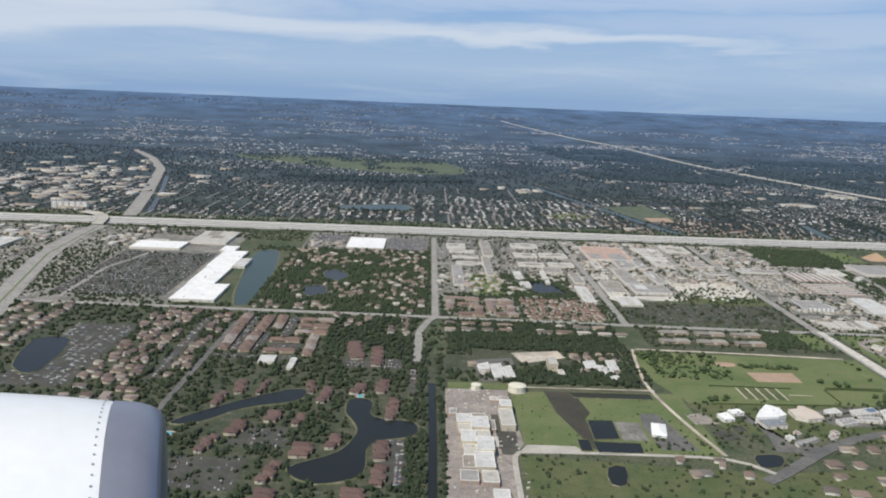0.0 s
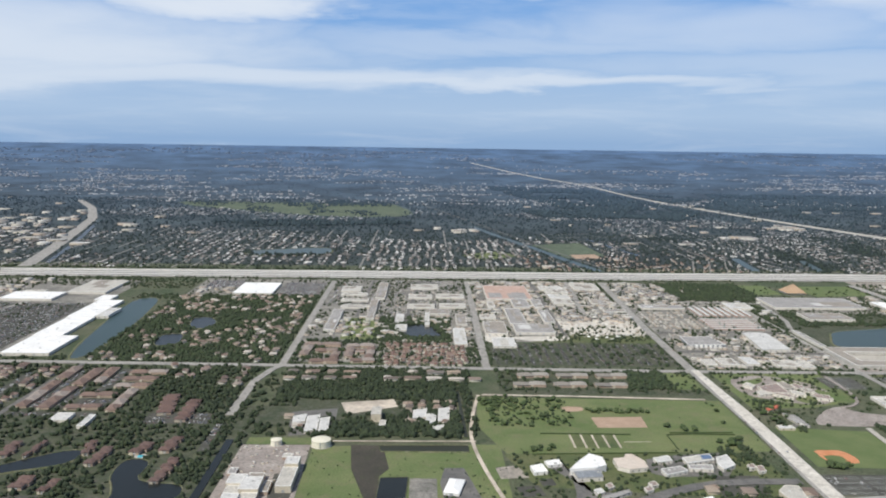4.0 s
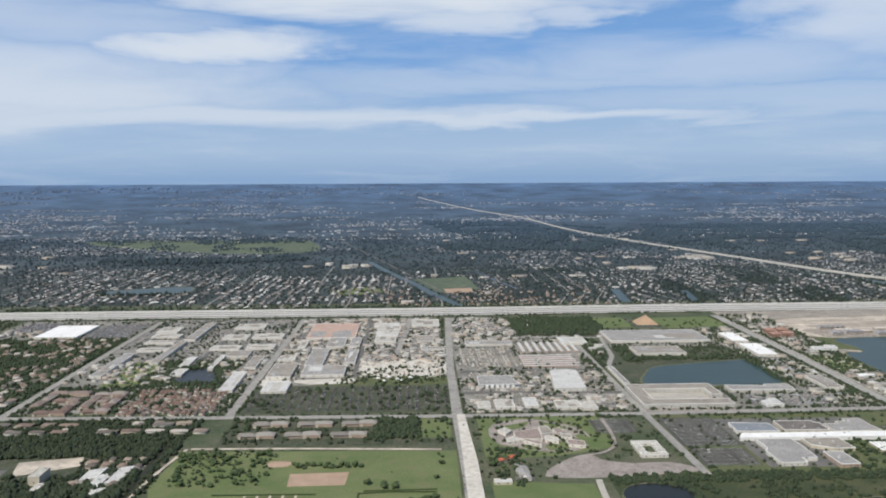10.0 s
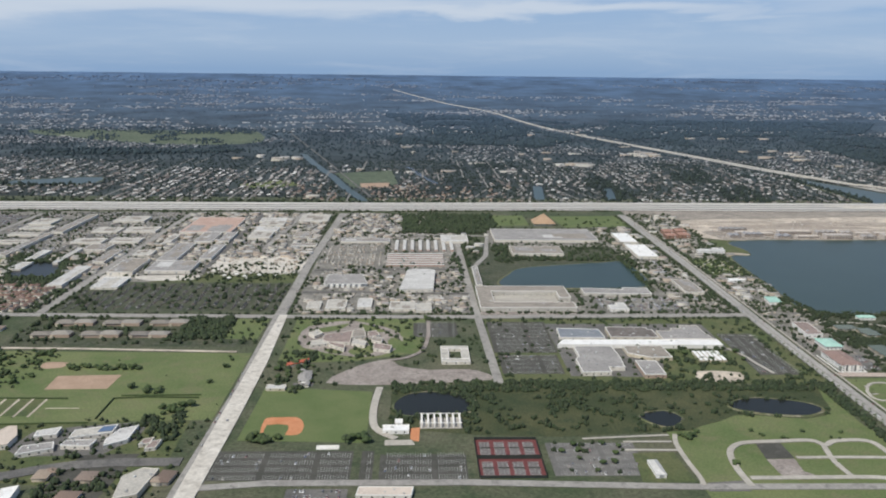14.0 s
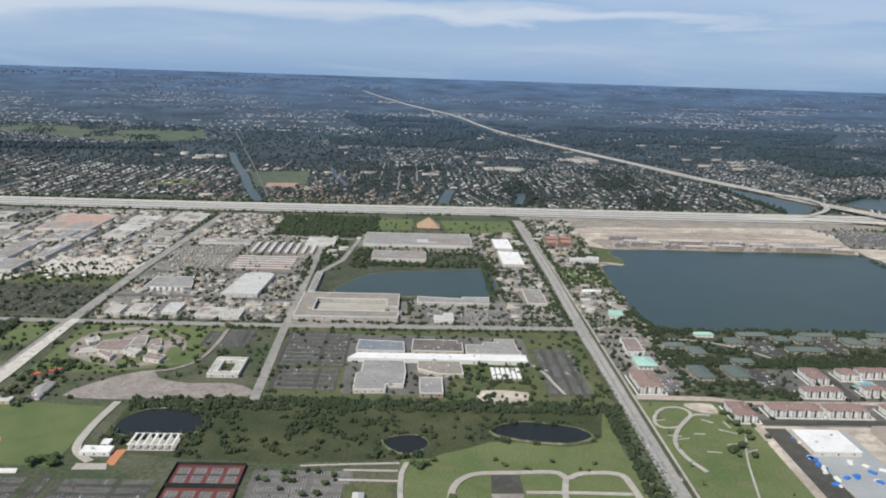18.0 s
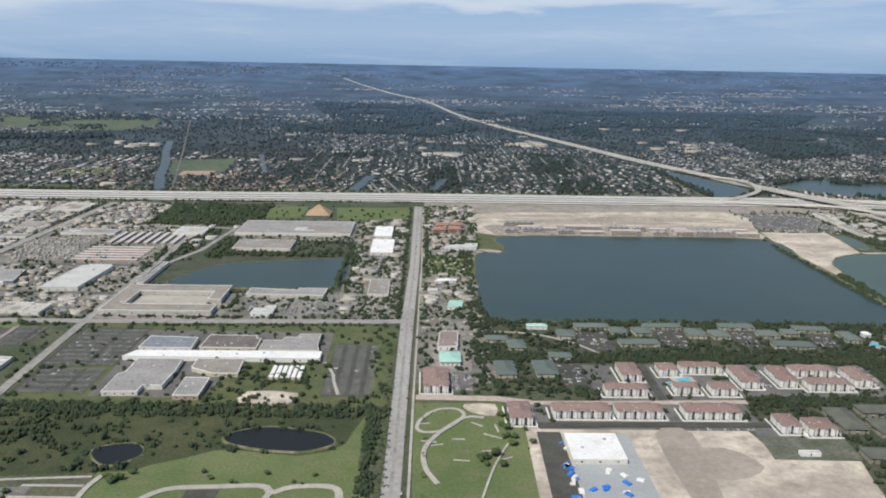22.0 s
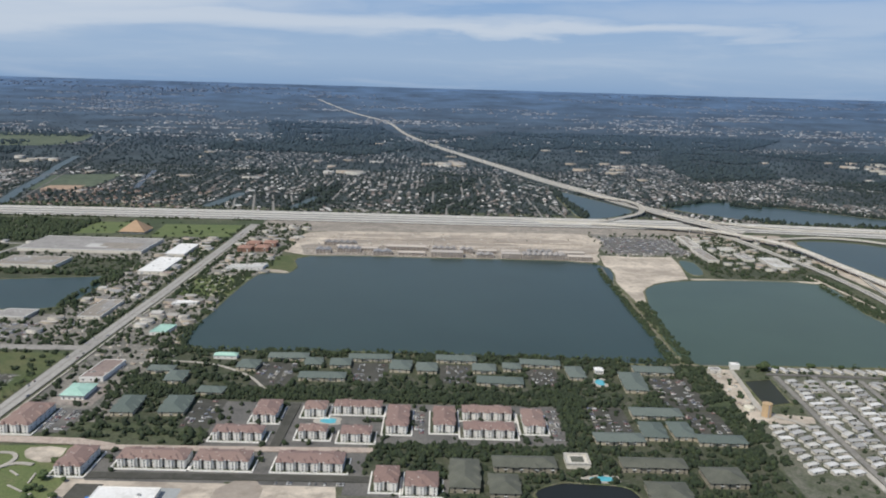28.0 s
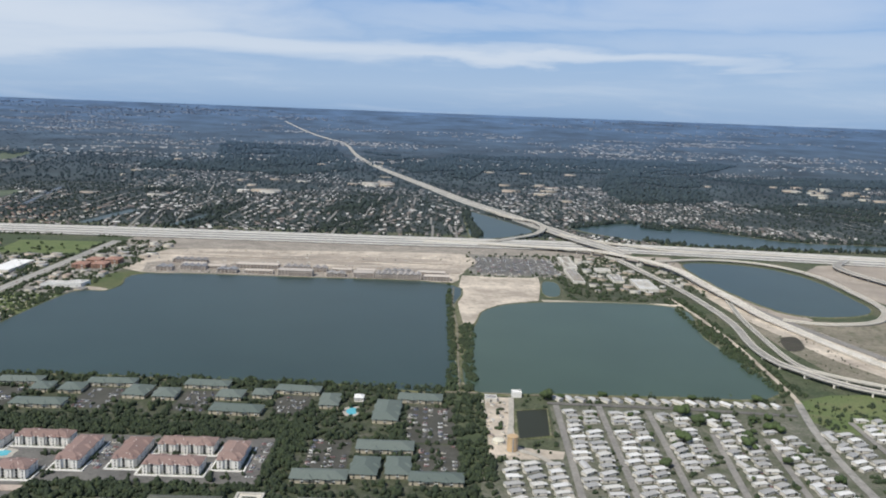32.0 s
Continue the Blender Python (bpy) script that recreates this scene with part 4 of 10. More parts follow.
area("sports_field", [(329, 1560), (425, 1600), (440, 1430), (372, 1390)], "hazegreen", 0.2, "green sports field among houses", "sports field")
area("clay_patch", [(380, 1440), (425, 1450), (428, 1405), (384, 1398)], "dust", 0.25, "orange clay corner of a sports field", "field")
area("pocket_park", [(195, 1420), (260, 1480), (290, 1420), (230, 1370)], "lawn", 0.2, "green park among houses", "park", keep=True)
area("bare_building_land", [(790, 1136), (900, 1150), (1085, 1166), (1082, 1080), (1074, 1052), (1068, 1022), (988, 1023), (803, 1021), (785, 1060)], "sand", 0.10, "pale bare sand cleared for building along the lake", "bare land", 2, True, 2)
area("sand_spit", [(1076, 1053), (1110, 1050), (1147, 1054), (1144, 1023), (1140, 990), (1135, 963), (1118, 955), (1102, 944), (1096, 930), (1091, 915), (1090, 887), (1074, 884), (1072, 920), (1071, 955), (1073, 1000)], "sand", 0.34, "pale sand spit between two lakes", "sand", 1, False, 3)
area("lake_point", [(778, 958), (793, 948), (802, 946), (804, 962), (806, 990), (807, 1016), (795, 1020), (779, 1008)], "meadow", 0.34, "grassy point at the lake's corner", "bank", 2, True, 2)
area("point_sand", [(779, 957), (792, 945), (801, 942), (803, 950), (790, 958)], "sand", 0.36, "pale sandy tip of a lake point", "sand", 2, False, 1)
area("works_gravel", rect(127, 481, 143, 510), "yardpave", 0.07, "grey gravel beside settling basins", "yard")
area("works_lawn", [(51, 938), (79, 936), (101, 838), (52, 841)], "lawn", 0.06, "green lot with trees among works", "lawn", keep=True)
area("white_sand_patch", [(195, 861), (218, 860), (221, 836), (198, 836)], "limestone", 0.07, "pale bare sand patch", "bare patch", 2, True, 2)
area("limestone_yard", [(281, 936), (300, 942), (330, 935), (364, 930), (362, 872), (330, 870), (283, 876)], "limestone", 0.07, "bright bare limestone yard", "yard", 2, True, 3)
area("limestone_patch", [(222, 858), (276, 862), (276, 846), (240, 842)], "limestone", 0.07, "bright bare limestone patch", "bare patch", 2, True, 3)
area("corner_lawn", [(338, 734), (361, 733), (360, 686), (338, 688)], "lawn", 0.05, "green lawn beside trees", "lawn", keep=True)
area("tent_meadow", [(281, 872), (364, 868), (362, 836), (279, 838)], "meadow", 0.06, "grass lot with white tents", "lawn", keep=True)
for ring in ([(815, 1084), (900, 1082), (1000, 1088), (990, 1100), (880, 1104), (820, 1098)], [(900, 1112), (1000, 1108), (1062, 1116), (1050, 1128), (930, 1126)], [(798, 1058), (860, 1052), (872, 1066), (806, 1074)], [(985, 1066), (1072, 1062), (1070, 1078), (1000, 1082)], [(830, 1120), (890, 1122), (886, 1136), (836, 1132)]):
    area("graded_patch", ring, "wetsand", 0.11, "darker graded patch in the sand", "bare patch", 3, True, 4)
for line in ([(800, 1050), (900, 1072), (1010, 1070), (1076, 1062)], [(790, 1110), (900, 1106), (1070, 1104)]):
    road("site_track", line, 3, "wetsand", 0.12, "rutted track across the building land", 4)
area("site_ground", [(792, 1066), (1066, 1066), (1066, 1023), (803, 1023)], "graded", 0.13, "churned grey building ground", "bare land", keep=True)
area("motorway_shoulder", [(732, 1205), (1000, 1208), (1230, 1206), (1236, 1172), (1090, 1168), (900, 1152), (790, 1140), (732, 1168)], "graded", 0.06, "dusty pale strip below the motorway", "verge", keep=True)
area("sand_lot", [(827.2, 584), (886, 584), (888, 570), (887, 555), (925, 554), (921, 535), (916, 500), (905, 380), (827.2, 380)], "sand", 0.08, "graded pale sand building lot", "bare land")
for ring in ([(846, 560), (868, 566), (880, 548), (862, 536), (848, 544)], [(850, 500), (884, 510), (888, 470), (862, 462)], [(841, 580), (858, 580), (852, 520), (841, 500)]):
    area("graded_patch", ring, "wetsand", 0.09, "darker graded patch in the sand", "bare patch", 3, True, 2)
area("site_asphalt", [(785, 581), (796, 581), (796, 534), (794, 380), (780, 380)], "asphalt", 0.10, "dark fresh asphalt strip", "pavement")
area("site_slab", rect(796.5, 420, 827, 579), "slab", 0.14, "smooth grey new floor slab", "slab")
area("site_edge", [(780, 585), (838, 585), (838, 380), (775, 380)], "sand", 0.07, "sand round a building site", "bare land", keep=True)
area("yard_sand", [(73, 648), (112, 657), (116, 640), (80, 622)], "sand", 0.08, "pale sand yard in the wood", "yard")
area("utility_sand", [(1080, 736), (1093, 736), (1091, 672), (1112, 668), (1110, 660), (1078, 657)], "sand", 0.07, "sandy yard round a water tank", "yard", keep=True)
area("works_pavement", [(18, 562), (62, 562), (64, 470), (56, 452), (54, 380), (16, 380)], "apron", 0.06, "stained pale pavement of a water works", "pavement", keep=True)
area("works_asphalt", [(47, 516), (62, 516), (60, 455), (50, 455)], "asphalt", 0.09, "dark asphalt drive", "pavement", keep=True)
area("ball_clay", [(388.4, 557), (396, 558.5), (405, 558.6), (409.4, 551.5), (410, 543), (408, 537.5), (402, 537.4), (402.5, 543), (401, 549.5), (390.6, 549), (390.9, 537.2), (389.3, 537.2)], "clay", 0.09, "orange clay infield of a baseball diamond", "infield", 2)
area("dirt_patch", [(255, 619), (292, 621), (291, 599), (256, 598)], "dust", 0.07, "bare brown dirt patch in the playing field", "bare patch")
area("red_patch", [(238, 642), (252, 642), (251, 633), (239, 632)], "dust", 0.06, "faded reddish patch in the grass", "bare patch", 3, False, 1)
area("tan_corner", [(60, 459), (100, 462), (95, 470), (66, 470)], "concrete", 0.07, "concrete apron", "pavement")

# built-up ground
for ring in (rect(15, 760, 188, 1178), rect(194, 838, 366, 1178), rect(374, 748, 512, 1175), rect(518, 746, 714, 812), rect(670, 812, 714, 1090), rect(545, 985, 670, 1075), rect(728, 640, 772, 868), rect(728, 935, 782, 1175),
             rect(1085, 1060, 1180, 1170), rect(-160, 1060, 6, 1176), rect(-640, 760, -240, 1160)):
    area("works_yard_pavement", ring, "yardpave", 0.03, "grey and tan yards between works sheds", "pavement", keep=True)
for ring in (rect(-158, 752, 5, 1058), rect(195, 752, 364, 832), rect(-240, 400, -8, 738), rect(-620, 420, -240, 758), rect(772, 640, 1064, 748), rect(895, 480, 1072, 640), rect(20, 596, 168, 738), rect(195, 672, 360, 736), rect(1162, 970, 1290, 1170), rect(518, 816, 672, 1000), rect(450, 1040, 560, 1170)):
    area("garden_ground", ring, "yard", 0.02, "garden ground toned dark for shade under trees", "ground", keep=True)
area("school_ground", rect(518, 606, 715, 734), "meadow", 0.05, "grass round a school", "lawn", keep=True)
area("school_drive", [(561, 722), (676, 722), (676, 664), (632, 664), (630, 616), (562, 618)], "oldasphalt", 0.06, "grey asphalt round a school", "pavement", keep=True)
area("school_sand", [(641, 626), (667, 624), (663, 609), (641, 608)], "sand", 0.09, "sandy school yard", "yard", 2, True, 1)
area("school_green", [(632, 668), (672, 667), (674, 626), (632, 612), (618, 616)], "meadow", 0.08, "school lawn", "lawn", keep=True)
area("town_pavement", [(782, 612), (782, 583), (895, 588), (896, 623), (985, 627), (988, 673), (822, 669), (822, 616)], "oldasphalt", 0.06, "grey parking round pink-roofed apartments", "pavement", keep=True)
area("town_corner", [(889, 594), (932, 594), (930, 577), (928, 575), (889, 577)], "oldasphalt", 0.06, "grey parking court", "pavement", keep=True)
area("court_lawn", [(888, 576.5), (928.5, 576.5), (927, 555.5), (887.5, 555)], "trailerlot", 0.06, "worn grassy court before apartments", "lawn")
area("court_lot", rect(744.5, 627.5, 760, 655), "oldasphalt", 0.1, "grey car park beside an apartment house", "pavement", keep=True)
area("club_pavement", [(737, 687), (760, 688), (759, 658), (736.5, 660)], "apron", 0.1, "pale paving round a clubhouse", "pavement", keep=True)
area("trailer_ground", [(1073, 660), (1110, 668), (1113, 732), (1236, 738), (1330, 722), (1330, 500), (1073, 500)], "trailerlot", 0.05, "worn grass and gravel between trailer homes", "ground", keep=True)

# ---- roads ----
road("main_road", [(725, 1172), (724, 890), (721, 738), (720, 624), (719, 518), (716, 100), (710, -700)], [9, 8.2, 8.6, 8, 8, 8, 8], "road", label="broad pale four-lane road running to the motorway")
for off in (-2.2, 2.2):
    road("main_road_lanes", shifted([(725, 1172), (724, 890), (721, 738), (720, 624), (719, 518), (716, 100), (710, -700)], off), 2.9, "lane", 0.14, "pale lanes of the main road")
road("main_road_pavement", [(730.6, 1160), (730, 890), (728, 738), (726.8, 624), (723, 100), (717, -700)], 1.2, "concrete", 0.16, "pale concrete pavement along the main road")
road("west_main_road", [(377, 1172), (368, 900), (367, 735), (369, 601), (366, 466), (362, 100), (356, -700)], [8.5, 7.5, 8.5, 11, 11, 10, 9], "road", label="pale road widened for roadworks")
road("roadworks_strip", [(369.5, 742), (370.3, 640), (369.5, 560), (368, 466), (366, 380)], [6, 9.5, 10, 9, 7], "limestone", 0.16, "white limestone strip of a road under construction")
road("works_street", [(192, 1172), (190, 900), (189, 747)], 7)
road("mall_street", [(12, 1165), (12, 886), (12, 747), (6, 735), (-2, 700), (-3, 618)], 6.5)
road("cross_road", [(-620, 760), (-157, 751), (12, 747), (190, 742), (370, 738), (520, 738), (700, 743), (720, 744)], 8)
road("lake_frontage", [(728, 619.5), (770, 618.5), (786, 614)], 6, "rosepave", 0.14, "pale entrance street with pink paving")
road("school_street", [(511, 1000), (512, 875), (514, 726), (517, 606)], 5.5)
road("yard_street", [(328, 1170), (322, 1060), (316, 963)], 6)
road("walk_path", [(177, 668), (170, 620), (167, 573), (173, 520), (184, 462)], 2.4, "sand", 0.12, "pale sandy path along a wood edge", 4)
road("wood_path", [(75.5, 568.5), (169.6, 569.8)], 1.3, "sand", 0.12, "pale sandy path along a wood")
area("dark_lot", [(309, 517), (336, 517), (331, 473), (302, 474)], "asphalt", 0.07, "dark worn car park under trees", "car park", keep=True)
road("field_walk", [(180, 669), (250, 667), (352, 661)], 2.6, "sand", 0.12, "pale sandy path across the field")
road("garden_street", [(-158, 750), (-163, 692), (-166, 515), (-168, 400)], 4.5, "oldasphalt")
road("artery", [(-455, 1165), (-458, 1100), (-440, 961), (-412, 840), (-384, 735), (-350, 600)], 24, "road", 0.12, "broad pale arterial road", 3)
road("artery_median", [(-456, 1150), (-440, 961), (-384, 735)], 2, "lawn", 0.2, "grass median")
road("far_artery", [(-450, 1262), (-505, 1500), (-613, 1925), (-718, 2190), (-843, 2423)], [22, 22, 22, 20, 18], "road", 0.3, "broad pale arterial road beyond the motorway")
road("north_street", [(408, 1290), (312, 1680), (120, 2437)], [3, 3, 3], "oldasphalt", 0.3, "straight street beside a canal")
road("mall_edge_road", [(-322, 1030), (-350, 900), (-345, 775)], 5, "road")
road("works_lane", [(66, 1170), (62, 1050), (60, 946), (103, 940)], 4, "oldasphalt", 0.11, "grey works lane")
road("works_lane_east", [(128, 1170), (122, 1060), (116, 950), (112, 912)], 4, "oldasphalt", 0.11, "grey works lane")
road("works_lane_north", [(196, 1050), (262, 1052), (328, 1046)], 4, "oldasphalt", 0.11, "grey works lane")
road("works_lane_middle", [(280, 1170), (278, 1050), (277, 868)], 4, "oldasphalt", 0.11, "grey works lane")
road("shops_lane", [(375, 806), (440, 806), (512, 802)], 4, "oldasphalt", 0.11, "grey lane behind shops")
road("storage_lane", [(376, 880), (440, 886), (512, 884)], 4, "oldasphalt", 0.11, "grey lane beside storage rows")
road("storage_road", [(452, 1042), (545, 1036), (536, 940), (520, 890)], 5, "road", 0.11, "pale lane beside storage rows")
road("south_road", [(372, 483), (401, 487), (492, 487), (591, 482), (715, 481)], 5, "road", 0.12)
road("plant_road", [(55, 380), (56, 440), (59, 456), (70, 459), (131, 460), (184, 457), (205, 440)], 3.2, "concrete", 0.13, "pale concrete works road", 3)
road("church_road", [(196, 430), (212, 442), (261, 483), (308, 505), (358, 508)], 8, "oldasphalt", 0.12, "worn curving asphalt road", 3)
road("church_lane", [(226, 500), (222, 480), (238, 466)], 5, "oldasphalt", 0.11)
road("field_drive", [(447, 600), (445, 570), (447, 545), (458, 532)], 4, "concrete", 0.13, "pale concrete drive beside the ball field", 4)
area("park_car_park", [(600, 486), (617, 488), (617, 478), (598, 478)], "oldasphalt", 0.11, "grey car park at the park's edge", "pavement", keep=True)
# the halls and gardens south of the playing field
area("hall_pavement", [(274.5, 541.2), (294.3, 548.1), (329.3, 554.1), (329.4, 533.9), (317.9, 516.1), (279.5, 514.4), (271.1, 521.7)], "oldasphalt", 0.07, "grey parking between low halls", "pavement", keep=True)
area("hall_yard", [(209.6, 532.3), (220.2, 536.9), (223.2, 517.2), (222, 491.9), (218.5, 470.9), (238.5, 471.7), (250.2, 478.5), (241.5, 492.7), (231, 492.3)], "oldasphalt", 0.06, "grey yard and drive beside white halls", "pavement", keep=True)
area("vegetable_plots", [(178.6, 526.9), (192.2, 529.9), (197.7, 512.3), (180.7, 510.1)], "graded", 0.09, "grey tilled vegetable plots", "plot", keep=True)
area("dark_court", [(188.2, 498.8), (201.7, 501.5), (204.3, 487.8), (191.2, 485.2)], "asphalt", 0.12, "dark asphalt play court", "court", keep=True)
area("dark_court", [(202.6, 508.8), (210.9, 511.4), (212.4, 502), (204.4, 498.1)], "asphalt", 0.12, "dark asphalt play court", "court", keep=True)
# basins, wet field and tent of the water works
area("wet_field", [(87.9, 562.7), (109, 561), (114.2, 523.9), (108.8, 512.1), (110.1, 479.3), (108.8, 466.7), (106, 466.6), (91.5, 522.8)], "wetsoil", 0.13, "bare dark brown wet field", "field")
area("grey_basin", [(128.2, 509.2), (140.7, 508.3), (141.7, 483.2), (127.3, 480)], "yardpave", 0.13, "drained grey settling basin", "basin")
area("tent_pavement", [(147.7, 525.4), (159.5, 526), (170.6, 469.1), (147.8, 468.2), (144.7, 504.1)], "oldasphalt", 0.12, "grey pavement round a white tent", "pavement", keep=True)
# works and trailers in the wood
area("yard_gravel", [(39.4, 626.3), (72.1, 635.3), (74.1, 583.6), (44.7, 578.3)], "oldasphalt", 0.08, "grey yard among trees", "yard", keep=True)
area("yard_gravel", [(124.9, 636.5), (159.5, 648.5), (156.3, 593.6), (139.5, 581), (122, 610.5)], "apron", 0.08, "pale yard among trees", "yard", keep=True)
# the park: loop drive, paths and hut
road("park_loop", [(618.9, 482.3), (618.3, 497.4), (620.1, 512.2), (624.6, 521.1), (632.8, 526.2), (649.6, 527.6), (666.9, 528.4), (672, 523.2), (679.5, 527.7), (695.3, 527.8), (699.1, 517.9), (699.9, 490.7), (695.1, 487.5), (678.1, 489.9), (649.5, 489.9), (621.2, 489.8)], 3.2, "concrete", 0.14, "pale looping park drive", 4)
road("park_cross", [(651.6, 509.6), (673.5, 509.9), (697.8, 509.3)], 2.4, "concrete", 0.16, "pale park path", 3)
road("park_spur", [(671.1, 523.1), (668, 505.8), (669.1, 489.6)], 2.8, "concrete", 0.17, "pale park path", 3)
area("park_black_pad", [(637.7, 525.8), (650.6, 526.4), (650.5, 509.5), (636.5, 509)], "asphalt", 0.15, "dark asphalt play pad", "pad")
area("park_pavement", [(636.3, 508.4), (650.3, 509), (648.9, 496.5), (653, 492), (637, 490.9)], "apron", 0.14, "pale paved park yard", "pavement", keep=True)
road("park_walk", [(600.2, 535.9), (597.7, 525.8), (597.3, 508.5), (598.1, 489.4), (597.1, 483.5)], 2.4, "concrete", 0.14, "pale park path", 4)
road("park_walk_low", [(551.9, 531.1), (574.7, 533.4), (596.6, 535.1)], 1.4, "concrete", 0.13, "pale park path", 3)
road("park_walk_mid", [(571.6, 527.7), (596.1, 527.6)], 1.4, "concrete", 0.13, "pale park path", 3)
road("park_walk_south", [(569.1, 518.6), (596.8, 518.1)], 1.6, "concrete", 0.13, "pale park path", 3)
area("hut_green", [(573.1, 515.3), (593.7, 516.2), (595, 487.3), (570.8, 485.9)], "meadow", 0.12, "dark lawn round a small pale hut", "lawn", keep=True)
# the young park at the corner
road("corner_ring", [(730.4, 592.2), (737.6, 603.4), (747.6, 605.7), (751.6, 597.5), (741.7, 581.8), (732.9, 578.9), (728.9, 583.4), (730.4, 592.2)], 1.8, "concrete", 0.14, "pale curving park path", 4)
road("corner_path", [(761.4, 595.6), (751.7, 595.1), (739.1, 577.8), (732.5, 561.9), (732.9, 544.8), (737.9, 531)], 2.2, "concrete", 0.15, "pale curving park path", 4)
area("corner_sand", [(752.4, 612), (768, 612.1), (766.9, 598.4), (758.5, 600.4), (753.7, 604.3)], "sand", 0.1, "pale sandy corner of a young park", "bare patch", 2, True)
road("corner_branch", [(752, 505), (762, 545), (772, 572)], 1.0, "concrete", 0.12, "pale curving park path", 4)
for k, (x, y, dx, dy) in enumerate(((730, 588, 5, 1), (731, 570, 7, -1), (735, 565, 6, 2), (745, 572, 6, 0), (755, 590, 5, -4), (760, 578, 8, -5), (733, 600, 5, 2), (758, 560, 5, 1), (766, 588, 1, -8), (740, 605, 6, 1), (745, 552, 7, -1), (765, 552, 6, 3))):
    road("bench_pad", [(x, y), (x + dx, y + dy)], 0.8, "concrete", 0.11, "short pale paving strip in the grass")
road("causeway_track", [(1069, 1000), (1067, 930), (1069, 880), (1068, 800), (1067, 742)], 1.0, "drydirt", 0.4, "sandy track on the causeway between two lakes", 3)
area("causeway", [(1062, 1015), (1076, 1013), (1077, 880), (1073, 846), (1071, 742), (1062, 742), (1065, 850), (1065, 930)], "bank", 0.3, "green causeway between two lakes", "causeway", keep=True)
road("shore_road", [(1060, 741), (1110, 741), (1180, 739), (1243, 738)], 1.4, "drydirt", 0.12, "sandy shore track")
road("lake_street", [(1247, 742), (1236, 690), (1230, 620), (1228, 500)], 4, "road", 0.12, "pale street beside trailer homes", 3)
area("bare_dike", [(1138, 966), (1246, 966), (1250, 958), (1140, 960)], "sand", 0.36, "pale dike", "dike")
for x0, x1, y1 in ((1116, 1112, 726), (1138, 1134, 728), (1162, 1156, 722), (1186, 1178, 694), (1210, 1203, 690), (1262, 1258, 715), (1290, 1286, 715)):
    road("trailer_street", [(x0, y1), (x1, 624), (x1 - 2, 500)], 3.0, "lane2", 0.12, "narrow grey street between trailer homes")
road("trailer_cross_street", [(1112, 729), (1180, 727), (1238, 722)], 3.0, "oldasphalt", 0.13, "narrow grey street between trailer homes")
road("utility_drive", [(1094, 735), (1091, 700), (1089, 672), (1104, 656), (1108, 620), (1108, 500)], 2.6, "concrete", 0.12, "pale drive", 3)
road("town_street", [(786, 588), (900, 590)], 5, "asphalt", 0.12, "asphalt street before pink-roofed apartments")
road("town_street_north", [(782, 613.5), (840, 615), (898, 617)], 4.5, "rosepave", 0.13, "grey paved street between apartments")
road("town_cross", [(856.5, 668), (855, 616)], 4.5, "asphalt", 0.12, "asphalt drive")
road("apartment_drive", [(768, 726), (800, 722), (824, 705), (838, 684)], 1.6, "concrete", 0.12, "pale footpath", 4)

# the motorway: a broad raised causeway with its lanes and barriers
HW = [(-700, 1202), (-300, 1209), (40, 1215), (380, 1218), (700, 1229), (1000, 1232), (1200, 1236), (1330, 1226), (1540, 1199), (1800, 1160), (2300, 1080)]
hwy = smooth(HW, 4, False)
take_line(hwy, 64)
motorway = tagged(part("motorway", ribbon(hwy, 56, 0.9, 1.2), "oldasphalt"), "broad pale concrete motorway on a low bank", "motorway", "", "structure")


for off, w, mat in ((-19, 10, "road"), (-5.5, 11, "lane"), (10.5, 11, "road"), (23, 6, "lane"), (-26.3, 1.9, "concrete")):
    part("carriageway", ribbon(shifted(hwy, off), w, 0.98, 0.3), mat, motorway)
for off, h in ((-27.7, 1.5), (-12, 1.9), (3.4, 1.9), (18.3, 1.9), (27.7, 1.9)):
    part("barrier", ribbon(shifted(hwy, off), 0.6, h, h - 0.6), "wallwhite", motorway, "white concrete barrier")

# the second motorway, running off to the horizon
DG = [(355, 4191), (591, 3542), (735, 3211), (819, 2750), (904, 2372), (966, 2139), (1055, 1820), (1097, 1665), (1156, 1491), (1195, 1360), (1212, 1289), (1232, 1221), (1250, 1172)]
DW = [6, 7, 8, 10, 13, 17, 20, 22, 23, 23, 22, 20, 16]
diag = smooth(DG, 3, False)
dwide = [float(v) for v in np.interp(np.linspace(0, len(DG) - 1, len(diag)), range(len(DG)), DW)]
dhigh = [0.8 + 5.2 * max(0.0, 1 - abs(p[1] - 1210) / 190) for p in diag]
take_line(diag, 36)
crossing = tagged(part("crossing_motorway", ribbon(diag, dwide, dhigh, 1.0), "road"), "pale motorway that crosses over on a bridge and runs to the horizon", "motorway", "", "structure")
for side in (-0.25, 0.25):
    line = [shifted(diag, dwide[k] * side)[k] for k in range(len(diag))]
    part("carriageway", ribbon(line, [w * 0.36 for w in dwide], [z + 0.08 for z in dhigh], 0.3), "lane", crossing)
for side in (-0.5, 0.5, 0.0):
    line = [shifted(diag, dwide[k] * side)[k] for k in range(len(diag))]
    part("barrier", ribbon(line, 0.45, [z + 0.6 for z in dhigh], 0.7), "wall", crossing)
pier = bmesh.new()
box(pier, -0.5, -2.5, 0, 0.5, 2.5, 1.0)
pier_mesh = bpy.data.meshes.new("pier")
pier.to_mesh(pier_mesh)
pier.free()
pier_mesh.materials.append(M["wall"])


